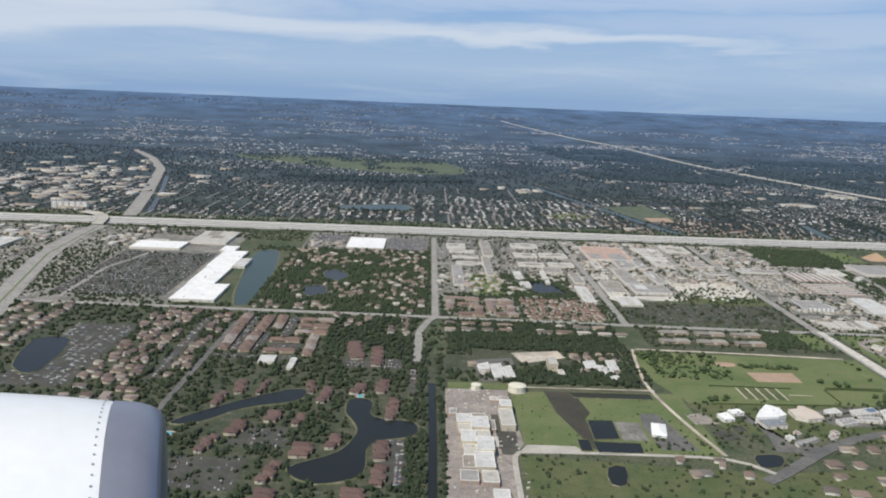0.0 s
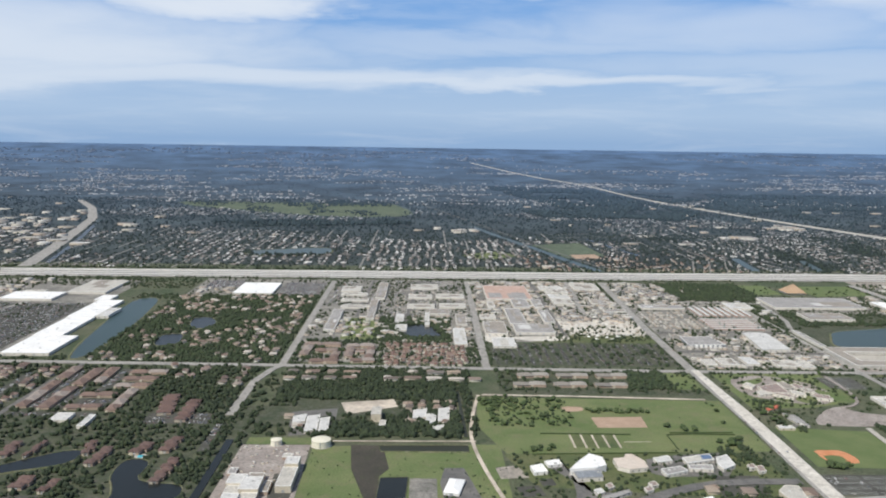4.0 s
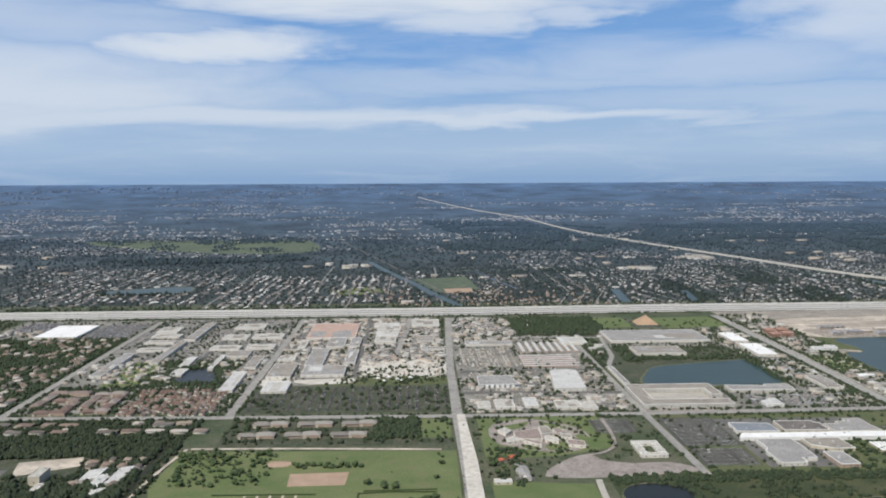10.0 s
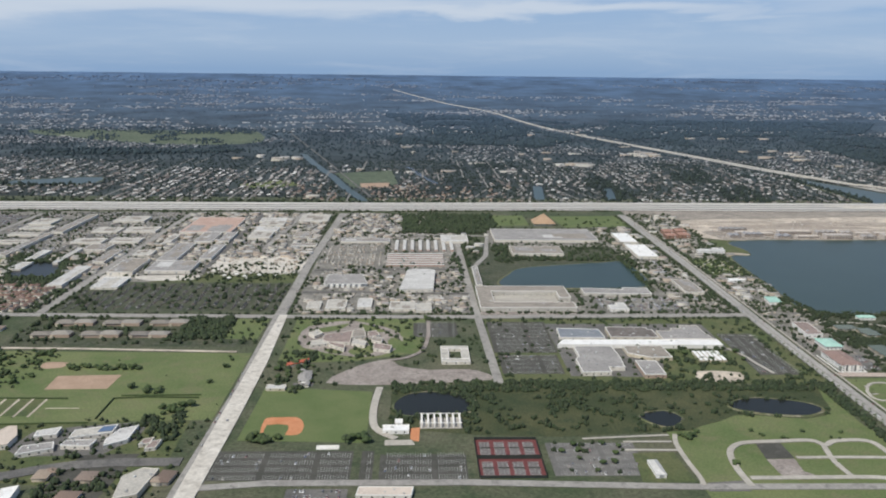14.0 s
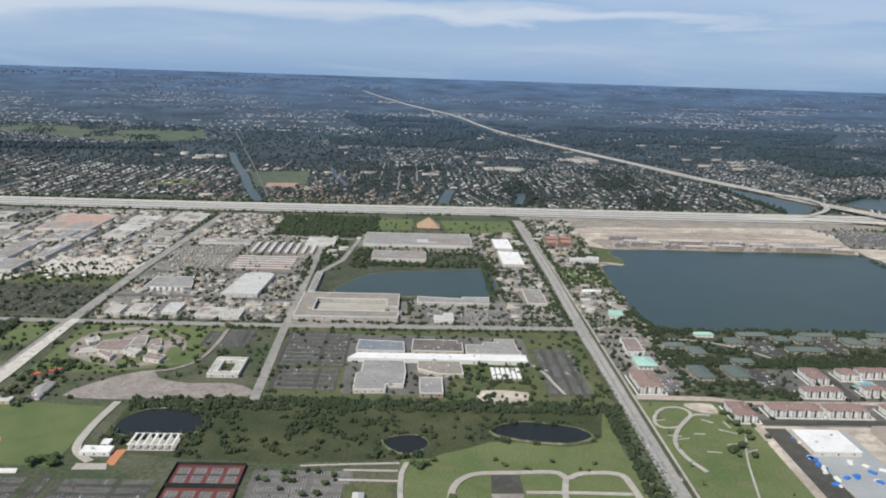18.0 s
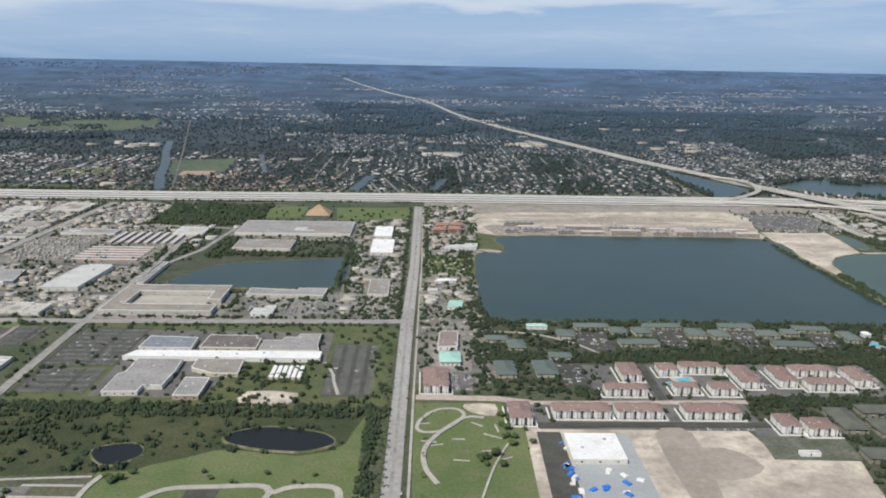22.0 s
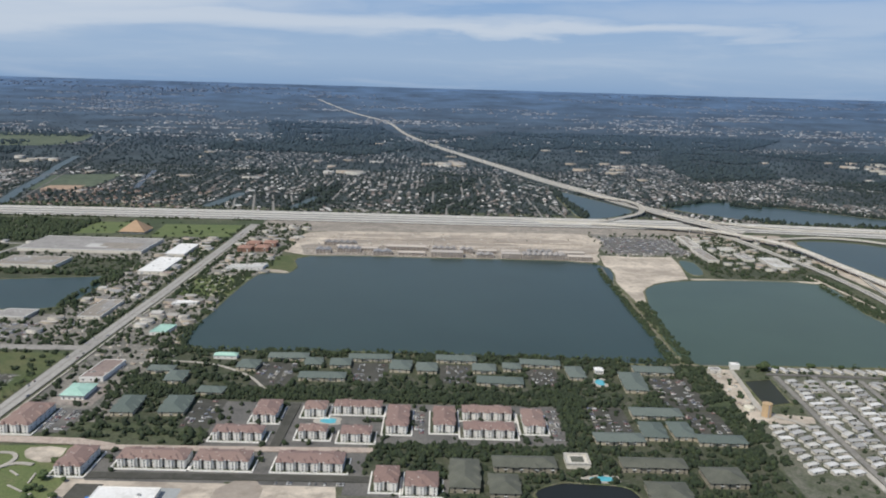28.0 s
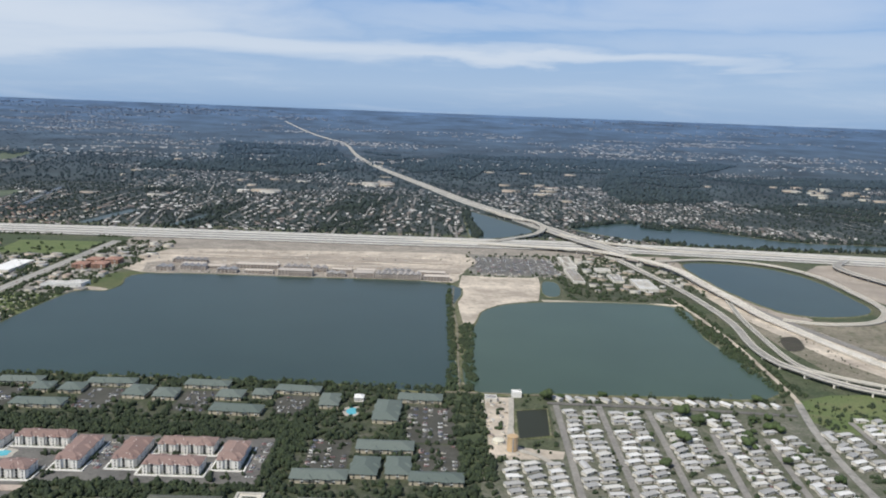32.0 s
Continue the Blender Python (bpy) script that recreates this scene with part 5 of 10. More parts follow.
def piers(parent, line, high, step, least=2.0):
    gone = 0.0
    for (a, b), z in zip(zip(line, line[1:]), high):
        gone += math.dist(a, b)
        if gone > step and z > least:
            gone = 0.0
            ob = again("pier", pier_mesh, parent, a[0], a[1], 0, math.degrees(math.atan2(b[1] - a[1], b[0] - a[0])))
            ob.scale = (1, 1, z - 0.6)


def ramp(line, width, high, label, mat="concrete"):
    pts = smooth(line, 6, False)
    z = [float(v) for v in np.interp(np.linspace(0, len(line) - 1, len(pts)), range(len(line)), high)]
    take_line(pts, width + 4)
    ob = tagged(part("motorway_ramp", ribbon(pts, width, z, 0.7), mat), label, "ramp", "", "structure")
    for side in (-0.5, 0.5):
        part("barrier", ribbon(shifted(pts, width * side), 0.35, [v + 0.5 for v in z], 0.6), "wall", ob)
    piers(ob, pts, z, 16)
    return ob


piers(crossing, diag, dhigh, 22, 2.5)
ramp([(1128, 1560), (1150, 1462), (1178, 1424), (1188, 1381), (1186, 1345), (1172, 1304), (1137, 1266), (1103, 1243), (1020, 1240)], 7, [1.6, 3, 4.2, 4.6, 4.4, 3.6, 2.4, 1.4, 1.1], "pale curved loop ramp")
ramp([(1278, 1156), (1336, 1175), (1380, 1164), (1408, 1133), (1420, 1086), (1419, 1030), (1415, 975), (1398, 940), (1375, 921), (1338, 915), (1314, 925)], 6, [1.2, 1.6, 2, 2, 1.8, 1.6, 1.4, 1.2, 1, 1, 0.9], "pale ramp looping round the interchange lake")
ramp([(1500, 1205), (1462, 1150), (1470, 1080), (1500, 980), (1540, 900)], 8, [1.2, 3, 3, 2, 1], "pale ramp", "road")
# the long white flyover that leaves the motorway and comes down beside the lake
ramp([(1040, 1232), (1103, 1226), (1133, 1218), (1192, 1201), (1225, 1183), (1266, 1133), (1283, 1092), (1290, 1030), (1296, 976), (1301, 930), (1309, 898), (1316, 869), (1322, 843), (1331, 813), (1346, 760), (1366, 690)], 8.5, [1.4, 1.9, 2.6, 4.0, 5.3, 5.0, 4.4, 3.6, 3, 2.2, 1.5, 1.2, 1.1, 1.1, 1.1, 1.1], "long white flyover coming down beside a lake", "limestone")
ramp([(1238, 1160), (1248, 1102), (1263, 1023), (1269, 952), (1269, 900), (1262, 849), (1262, 812), (1270, 790), (1281, 771), (1300, 755), (1345, 736), (1385, 722)], 5.5, [1.6, 1.6, 1.4, 1.2, 1.2, 1.6, 2.4, 3, 3.1, 3, 2.4, 1.6], "curved ramp on low piers", "road")
ramp([(1293, 985), (1283, 927), (1278, 879), (1274, 831), (1274, 803), (1281, 788), (1306, 768), (1350, 750)], 3.4, [1, 1, 1, 1.4, 2.2, 2.8, 2.8, 2], "narrow pale slip ramp", "road")
ramp([(1200, 1300), (1251, 1252), (1318, 1222), (1400, 1222), (1520, 1210), (1640, 1190)], 6, [4.6, 3.4, 2, 1.4, 1.2, 1.2], "pale slip road")
wall_line = [(1230, 1172), (1242, 1154), (1251, 1113), (1258, 1058), (1262, 1030)]
tagged(part("retaining_wall", ribbon(wall_line, 1.0, [2.6, 2.8, 2.4, 1.6, 0.6], 3.0), "cream"), "cream concrete retaining wall below a flyover", "wall", "", "structure")
area("dusty_roadbed", [(1286, 1085), (1294, 1085), (1299, 994), (1309, 945), (1328, 892), (1345, 834), (1375, 740), (1392, 690), (1345, 690), (1321, 790), (1306, 823), (1297, 871), (1287, 915), (1280, 1000)], "sand", 0.09, "dusty pale roadbed under construction", "bare land", 2, True, 1)
road("bypass", [(1304, 968), (1318, 908), (1336, 846), (1356, 775), (1384, 690)], 7, "lane2", 0.2, "dusty carriageway under construction", 3)
area("interchange_dirt", [(1300, 930), (1330, 925), (1420, 935), (1470, 960), (1480, 900), (1440, 780), (1372, 760)], "drydirt", 0.05, "dry dusty ground inside the interchange", "bare land", 3, True)
area("interchange_grass", [(1282, 905), (1300, 920), (1326, 850), (1350, 770), (1320, 780), (1290, 800)], "drydirt", 0.07, "dry grass inside the ramps", "verge", 2, True)
area("interchange_verge", [(1248, 745), (1300, 760), (1345, 740), (1345, 700), (1250, 700)], "lawn", 0.06, "grass below the flyover", "verge", 2, True)
area("interchange_verge_north", [(1240, 1172), (1300, 1190), (1300, 1080), (1318, 990), (1340, 930), (1310, 925), (1285, 985), (1284, 1090), (1262, 1150)], "wetsand", 0.06, "pale dry dirt between motorway ramps", "bare land", 2, True, 1)
area("east_dirt", [(1420, 1130), (1500, 1190), (1640, 1170), (1640, 900), (1480, 900), (1430, 985)], "wetsand", 0.04, "pale dry dirt beside the interchange lake", "bare land", 2, True, 2)
road("ramp_road", [(1246, 986), (1248, 970), (1251, 922), (1253, 855), (1251, 800), (1249, 755), (1247, 740)], 2.4, "sand", 0.2, "pale dirt track between lake and ramp", 3)
area("dry_basin", [(1291, 873), (1304, 878), (1298, 850), (1284, 843)], "wetsoil", 0.12, "dark damp hollow in the dirt", "hollow", 3)
# an overpass at the old artery
ramp([(-520, 1262), (-490, 1240), (-470, 1205), (-462, 1165)], 16, [4, 4.5, 4.5, 2], "pale overpass above the motorway")


# ---- buildings ----
def shared(name, mat, *blocks):
    bm = bmesh.new()
    for b in blocks:
        box(bm, *b)
    me = bpy.data.meshes.new(name)
    bm.to_mesh(me)
    bm.free()
    me.materials.append(M[mat])
    return me


WINDOW = shared("window", "glass", (-0.3, -0.04, 0, 0.3, 0.04, 0.6))
TALL = shared("tall_window", "glass", (-0.4, -0.04, 0, 0.4, 0.04, 0.8))
SHUTTER = shared("loading_door", "steel", (-0.8, -0.05, 0, 0.8, 0.05, 1.6), (-0.9, -0.08, 1.6, 0.9, 0.02, 1.75))
UNIT = shared("rooftop_unit", "unit", (-0.7, -0.5, 0, 0.7, 0.5, 0.55), (-0.35, -0.3, 0.55, 0.35, 0.3, 0.75))
SMALLUNIT = shared("rooftop_unit", "unit", (-0.4, -0.4, 0, 0.4, 0.4, 0.4))
VENT = shared("roof_vent", "wallwhite", (-0.12, -0.12, -0.3, 0.12, 0.12, 0.3))
BALCONY = shared("balcony", "wallwhite", (-0.7, -0.45, 0, 0.7, 0.0, 0.08), (-0.7, -0.45, 0.08, 0.7, -0.4, 0.42), (-0.7, -0.45, 0.08, -0.64, 0, 0.42), (0.64, -0.45, 0.08, 0.7, 0, 0.42))
ROOF_WORDS = {"white": "white", "cream": "weathered cream", "grey": "grey gravelled", "tan": "tan gravelled", "pink": "pale terracotta", "brick": "red-brown", "red": "red", "blue": "blue-grey", "pale": "pale dusty"}
ROOF_MAT = {"pink": "pinkroof"}


def shed(x, y, w, d, h, roof, name="warehouse", walls="wall"):
    """A low flat-roofed block: walls, roof, parapet, machines on the roof, doors and windows to the south."""
    take_box(x, y, w, d)
    size = "long low" if max(w, d) > 2.5 * min(w, d) else "broad low" if w * d > 900 else "small low"
    t = thing(name, x + w / 2, y + d / 2, 0, 0, f"{size} building with a {ROOF_WORDS[roof]} flat roof", "building", "low flat-roofed buildings")
    a, b = w / 2, d / 2
    bm = bmesh.new()
    box(bm, -a, -b, -0.2, a, b, h - 0.35)
    part("wall", bm, walls, t)
    bm = bmesh.new()
    box(bm, -a + 0.25, -b + 0.25, h - 0.35, a - 0.25, b - 0.25, h - 0.2)
    part("roof", bm, ROOF_MAT.get(roof, roof), t)
    bm = bmesh.new()
    for r in ((-a - 0.05, -b - 0.05, a + 0.05, -b + 0.25), (-a - 0.05, b - 0.25, a + 0.05, b + 0.05), (-a - 0.05, -b + 0.25, -a + 0.25, b - 0.25), (a - 0.25, -b + 0.25, a + 0.05, b - 0.25)):
        box(bm, r[0], r[1], h - 0.35, r[2], r[3], h)
    part("parapet", bm, "wallwhite", t)
    if w * d > 260:
        # patched felt and lighter strips on the large roofs
        for k in range(3):
            pw, pd = w * rng.uniform(0.15, 0.4), d * rng.uniform(0.2, 0.5)
            u, v = rng.uniform(-a + pw / 2 + 0.6, a - pw / 2 - 0.6), rng.uniform(-b + pd / 2 + 0.6, b - pd / 2 - 0.6)
            bm = bmesh.new()
            box(bm, u - pw / 2, v - pd / 2, h - 0.2, u + pw / 2, v + pd / 2, h - 0.17 + 0.02 * k)
            part("roof_patch", bm, {"white": "white", "pale": "cream", "cream": "tan", "grey": "pale" if k == 0 else "tan"}.get(roof, "grey"), t)
    for k in range(int(min(7 if y < 960 else 4, 1 + w * d / 220))):
        again("rooftop_unit", UNIT if rng.random() < 0.6 else SMALLUNIT, t, rng.uniform(-a * 0.8, a * 0.8), rng.uniform(-b * 0.8, b * 0.8), h - 0.2, rng.choice([0, 90]))
    n = int(min(5, w / 6)) if y < 960 else 0
    for k in range(n):
        u = -a + w * (k + 0.5) / n
        if k % 3 == 0 and h > 2.5:
            again("loading_door", SHUTTER, t, u, -b, 0.05)
        else:
            again("window", TALL, t, u, -b, h * 0.3)
    return t


def flat_block(name, ring, h, roof, label, walls="wall", rim="wallwhite", units=4):
    """A flat-roofed building on any outline: walls, sunk roof, parapet and machines on the roof."""
    cx, cy = sum(p[0] for p in ring) / len(ring), sum(p[1] for p in ring) / len(ring)
    turned_area = sum(a[0] * b[1] - b[0] * a[1] for a, b in zip(ring, ring[1:] + ring[:1]))
    ring = [(x - cx, y - cy) for x, y in (ring if turned_area > 0 else ring[::-1])]
    take_ring([(x + cx, y + cy) for x, y in ring])
    t = thing(name, cx, cy, 0, 0, label, "building", "low flat-roofed buildings")

    def prism(bm, r, z0, z1):
        low, top = [bm.verts.new((x, y, z0)) for x, y in r], [bm.verts.new((x, y, z1)) for x, y in r]
        for k in range(len(r)):
            bm.faces.new((low[k], low[(k + 1) % len(r)], top[(k + 1) % len(r)], top[k]))
        cap = bm.faces.new(top)
        cap.normal_update()
        bmesh.ops.triangulate(bm, faces=[cap])

    def drawn_in(d):
        res = []
        for k, p in enumerate(ring):
            a, b = Vector(p) - Vector(ring[k - 1]), Vector(ring[(k + 1) % len(ring)]) - Vector(p)
            na, nb = Vector((-a.y, a.x)).normalized(), Vector((-b.y, b.x)).normalized()
            m = na + nb
            m = m * (d / max(0.35, m.dot(na)))
            res.append((p[0] + m.x, p[1] + m.y))
        return res

    bm = bmesh.new()
    prism(bm, ring, -0.2, h - 0.4)
    part("wall", bm, walls, t)
    inner, outer = drawn_in(0.35), drawn_in(-0.06)
    bm = bmesh.new()
    prism(bm, inner, h - 0.42, h - 0.2)
    part("roof", bm, ROOF_MAT.get(roof, roof), t)
    bm = bmesh.new()
    rows = [[bm.verts.new((*p, z)) for p, z in ((outer[k], h - 0.4), (outer[k], h), (inner[k], h), (inner[k], h - 0.4))] for k in range(len(ring))]
    for p, q in zip(rows, rows[1:] + rows[:1]):
        for k in range(4):
            bm.faces.new((p[k], q[k], q[(k + 1) % 4], p[(k + 1) % 4]))
    part("parapet", bm, rim, t)
    xs_, ys_ = [p[0] for p in ring], [p[1] for p in ring]
    for _ in range(units):
        u, v = rng.uniform(min(xs_), max(xs_)) * 0.8, rng.uniform(min(ys_), max(ys_)) * 0.8
        if inside(np.array([u]), np.array([v]), ring)[0]:
            again("rooftop_unit", UNIT if rng.random() < 0.4 else SMALLUNIT, t, u, v, h - 0.2, rng.choice([0, 90]))
    # windows along the sunny long side
    a, b = max(zip(ring, ring[1:] + ring[:1]), key=lambda e: e[1][0] - e[0][0])
    n = int(min(5, math.dist(a, b) / 4))
    for k in range(n):
        f = (k + 0.5) / n
        again("window", TALL, t, a[0] + f * (b[0] - a[0]), a[1] + f * (b[1] - a[1]), h * 0.3, math.degrees(math.atan2(b[1] - a[1], b[0] - a[0])))
    return t


def apartment(x, y, w, d, h, name, roof, walls, label, group, floors=2, bays=True, pitch=0.26):
    """A hip-roofed apartment house with projecting bays, windows floor by floor and balconies."""
    take_box(x, y, w, d)
    t = thing(name, x + w / 2, y + d / 2, 0, 0, label, "apartment house", group)
    a, b = w / 2, d / 2
    eave = h - 0.75
    bm = bmesh.new()
    box(bm, -a, -b, -0.2, a, b, eave - 0.05)
    part("wall", bm, walls, t)
    bm = bmesh.new()
    hip(bm, -a, -b, a, b, eave, min(w, d) / 2 * pitch)
    part("roof", bm, roof, t)
    step = (eave - 0.3) / floors
    # bays along the south front and, on long houses, the west side
    n = max(2, int(w / 4.2))
    for k in range(n):
        u = -a + w * (k + 0.5) / n
        out = -b
        if bays and k % 2 == (0 if n % 2 else k // (n / 2 + 0.01) > 0):
            bm = bmesh.new()
            box(bm, u - 1.5, -b - 0.7, -0.2, u + 1.5, -b + 0.3, eave - 0.1)
            bay = part("bay", bm, walls, t)
            bm = bmesh.new()
            hip(bm, u - 1.5, -b - 0.7, u + 1.5, -b + 2.2, eave, 1.0, 0.2)
            part("gable", bm, roof, bay)
            out = -b - 0.7
        for f in range(floors):
            z = 0.35 + f * step
            if out == -b and bays:
                again("balcony", BALCONY, t, u, -b, z - 0.1)
            again("window", TALL if out == -b else WINDOW, t, u - (0 if out == -b else 0.65), out, z)
            if out != -b:
                again("window", WINDOW, t, u + 0.65, out, z)
    m = max(1, int(d / 9))
    for k in range(m):
        for f in range(floors):
            again("window", WINDOW, t, a, -b + d * (k + 0.5) / m, 0.35 + f * step, 90)
            again("window", WINDOW, t, -a, -b + d * (k + 0.5) / m, 0.35 + f * step, 90)
    for k in range(int(1 + w * d / 160)):
        u, v = rng.uniform(-0.8, 0.8) * a, rng.uniform(-0.3, 0.3) * b
        top = eave + min(w, d) / 2 * pitch * max(0.1, 1 - max(abs(v) / b if w >= d else abs(u) / a, 0))
        again("roof_vent", VENT, t, u if w >= d else u * 0.35, v if w >= d else v * 3, top)
    return t


def hall(x, y, w, d, h, roof):
    t = apartment(x, y, w, d, h, "church_hall", roof, "wall", f"low hall with a {ROOF_WORDS[roof]} hipped roof and wings", "low halls", 1, False, 0.3)
    # side wings, a porch and a paved forecourt
    for s, g, k in ((-1, 0.55, 0.5), (1, 0.4, 0.62)):
        u, v, c = s * w * 0.42, -s * d * 0.3, h * (0.62 + 0.1 * s)
        bm = bmesh.new()
        box(bm, u - w * g / 2, v - d * k * 0.9, -0.2, u + w * g / 2, v + d * k * 0.9, c)
        wing = part("wing", bm, "wall", t)
        bm = bmesh.new()
        hip(bm, u - w * g / 2, v - d * k * 0.9, u + w * g / 2, v + d * k * 0.9, c, min(w * g, d * k) * 0.2, 0.25)
        part("roof", bm, roof if s < 0 else "grey", wing)
    bm = bmesh.new()
    box(bm, -w * 0.18, -d / 2 - 2.2, h * 0.42, w * 0.18, -d / 2, h * 0.5)
    for u in (-w * 0.16, w * 0.16):
        box(bm, u - 0.15, -d / 2 - 2.1, 0, u + 0.15, -d / 2 - 1.8, h * 0.42)
    part("porch", bm, "wallwhite", t)
    area("forecourt", rect(x - 3, y - 5, x + w + 3, y + 1), "oldasphalt", 0.08, "grey paved forecourt", "pavement", keep=True)
    take_box(x - w * 0.2, y - d * 0.3, w * 1.4, d * 1.4)
    return t


# dark glass plates on the wall stand in for the shade of recessed loggias
ARCH = shared("dark_loggia_plate", "glass", (-0.55, -0.05, 0, 0.55, 0.05, 0.95), (-0.4, -0.05, 0.95, 0.4, 0.05, 1.12))
COLUMN = shared("column", "wallwhite", (-0.16, -0.32, 0, 0.16, 0.0, 3.9), (-0.24, -0.4, 3.9, 0.24, 0.0, 4.1))


def town(x, y, w, d, h):
    """A cream house with gabled bays, dark arched plates for shaded loggias between white columns, and low walls before
    it.
    """
    for ring in (rect(x - 1.6, y - 2.9, x + w + 1.6, y - 2.2), rect(x - 2.3, y - 2.9, x - 1.7, y + d + 1.5), rect(x + w + 1.7, y - 2.9, x + w + 2.3, y + d + 1.5)):
        area("front_wall", ring, "wallwhite", 0.55, "low white garden wall before apartments", "wall", keep=True)
    area("front_garden", rect(x - 1.6, y - 2.1, x + w + 1.6, y + d + 1.6), "yard", 0.1, "planted garden round apartments", "garden", keep=True)
    take_box(x, y, w, d)
    t = thing("townhouse", x + w / 2, y + d / 2, 0, 0, "cream three-storey apartment house with a pink clay tile roof", "apartment house", "pink-roofed apartment houses")
    a, b, eave = w / 2, d / 2, h - 0.75
    bm = bmesh.new()
    box(bm, -a, -b, -0.2, a, b, eave - 0.05)
    part("wall", bm, "wallwhite", t)
    bm = bmesh.new()
    hip(bm, -a, -b, a, b, eave, min(w, d) / 2 * 0.3)
    # cross roofs that break the ridge
    m = max(1, int(max(w, d) / 8))
    for k in range(m):
        c = -max(a, b) + 2 * max(a, b) * (k + 0.5) / m
        if w >= d:
            hip(bm, c - 1.9, -b - 0.5, c + 1.9, b + 0.5, eave + 0.12, 0.95, 0.2)
        else:
            hip(bm, -a - 0.5, c - 1.9, a + 0.5, c + 1.9, eave + 0.12, 0.95, 0.2)
    part("roof", bm, "tile", t)
    n = max(3, 2 * int(w / 5.2) + 1)
    step = (eave - 0.2) / 3
    for k in range(n):
        u = -a + w * (k + 0.5) / n
        if k % 2 == 0:
            bm = bmesh.new()
            box(bm, u - 1.05, -b - 0.9, -0.2, u + 1.05, -b + 0.3, eave + 0.1)
            bay = part("bay", bm, "wallwhite", t)
            bm = bmesh.new()
            hip(bm, u - 1.05, -b - 0.9, u + 1.05, -b + 2.0, eave + 0.12, 0.8, 0.2)
            part("gable", bm, "tile", bay)
            for f in range(3):
                again("window", WINDOW, t, u, -b - 0.9, 0.35 + f * step)
        else:
            for f in range(3):
                again("dark_loggia_plate", ARCH, t, u, -b, 0.15 + f * step)
            again("column", COLUMN, t, u - 0.8, -b, 0)
            again("column", COLUMN, t, u + 0.8, -b, 0)
    for k in range(max(1, int(d / 4))):
        for f in range(3):
            for s in (-a, a):
                again("window", WINDOW, t, s, -b + d * (k + 0.5) / max(1, int(d / 4)), 0.35 + f * step, 90)
    for k in range(int(3 + w * d / 60)):
        u, v = rng.uniform(-0.9, 0.9) * a, rng.uniform(-0.9, 0.9) * b
        again("roof_vent", VENT, t, u, v, eave + 0.3 * min(a - abs(u), b - abs(v)))
    return t


def staggered(x, y, w, d, h, name, roof, walls, porch, label, group, lean=0.0, size=7.0, depth=0.78):
    """An apartment house in staggered pieces, each with its own hipped roof, porches before them."""
    take_box(x, y, w, d)
    t = thing(name, x + w / 2, y + d / 2, 0, rng.uniform(-lean, lean), label, "apartment house", group)
    a, b, eave = w / 2, d / 2, h - 0.75
    n = max(2, int(max(w, d) / size))
    for k in range(n):
        s = rng.uniform(0.5, 1.3) * (1 if k % 2 else -1)
        if w >= d:
            r = (-a + w * k / n + 0.1, -b * depth + s, -a + w * (k + 1) / n - 0.1, b * depth + s)
        else:
            r = (-a * depth + s, -b + d * k / n + 0.1, a * depth + s, -b + d * (k + 1) / n - 0.1)
        e = eave + 0.12 * (k % 2)
        bm = bmesh.new()
        box(bm, r[0], r[1], -0.2, r[2], r[3], e)
        house = part("wall", bm, walls, t)
        bm = bmesh.new()
        hip(bm, *r, e + 0.02, min(r[2] - r[0], r[3] - r[1]) * 0.2, 0.4)
        hip(bm, r[0] + 0.4, r[1] - 0.9, (r[0] + r[2]) / 2, r[1] + 1.6, e + 0.05, 0.6, 0.2)
        part("roof", bm, roof, house)
        if w >= d or k == 0:
            for f in range(2):
                again("window", TALL, t, (r[0] + r[2]) / 2 + 0.8, r[1], 0.3 + f * (e - 0.3) / 2)
                again("balcony", BALCONY, t, (r[0] + r[2]) / 2 + 0.8, r[1], 0.15 + f * (e - 0.3) / 2)
            bm = bmesh.new()
            box(bm, r[0] + 0.5, r[1] - 0.8, -0.2, (r[0] + r[2]) / 2 - 0.1, r[1], e * 0.9)
            part("porch", bm, porch, t)
        if w < d:
            for f in range(2):
                again("window", WINDOW, t, r[0], (r[1] + r[3]) / 2, 0.35 + f * (e - 0.3) / 2, 90)
                again("window", WINDOW, t, r[2], (r[1] + r[3]) / 2, 0.35 + f * (e - 0.3) / 2, 90)
    return t


def long_house(x, y, w, d, h, name, roof, walls, label, group):
    """A long two-storey house under one low hipped roof with cross roofs, galleries along its front."""
    take_box(x, y, w, d)
    t = thing(name, x + w / 2, y + d / 2, 0, rng.uniform(-4, 4), label, "apartment house", group)
    a, b, eave = w / 2, d / 2, h - 0.5
    bm = bmesh.new()
    box(bm, -a, -b, -0.2, a, b, eave)
    part("wall", bm, walls, t)
    bm = bmesh.new()
    hip(bm, -a, -b, a, b, eave + 0.02, min(w, d) * 0.17, 0.5)
    for k in range(1, max(2, int(max(w, d) / 7))):
        c = -max(a, b) + 2 * max(a, b) * k / max(2, int(max(w, d) / 7))
        if w >= d:
            hip(bm, c - 1.6, -b - 0.7, c + 1.6, b * 0.5, eave + 0.06, 0.9, 0.3)
        else:
            hip(bm, -a - 0.7, c - 1.6, a + 0.7, c + 1.6, eave + 0.06, 0.9, 0.3)
    part("roof", bm, roof, t)
    n = max(3, int(w / 3.0))
    for k in range(n):
        u = -a + w * (k + 0.5) / n
        for f in range(2):
            again("window", TALL, t, u, -b, 0.12 + f * eave / 2)
        if k % 2:
            again("balcony", BALCONY, t, u, -b, eave / 2)
    for k in range(int(d / 4)):
        for s in (-a, a):
            again("window", WINDOW, t, s, -b + d * (k + 0.5) / int(d / 4), 0.3 + eave / 2 * (k % 2), 90)
    return t


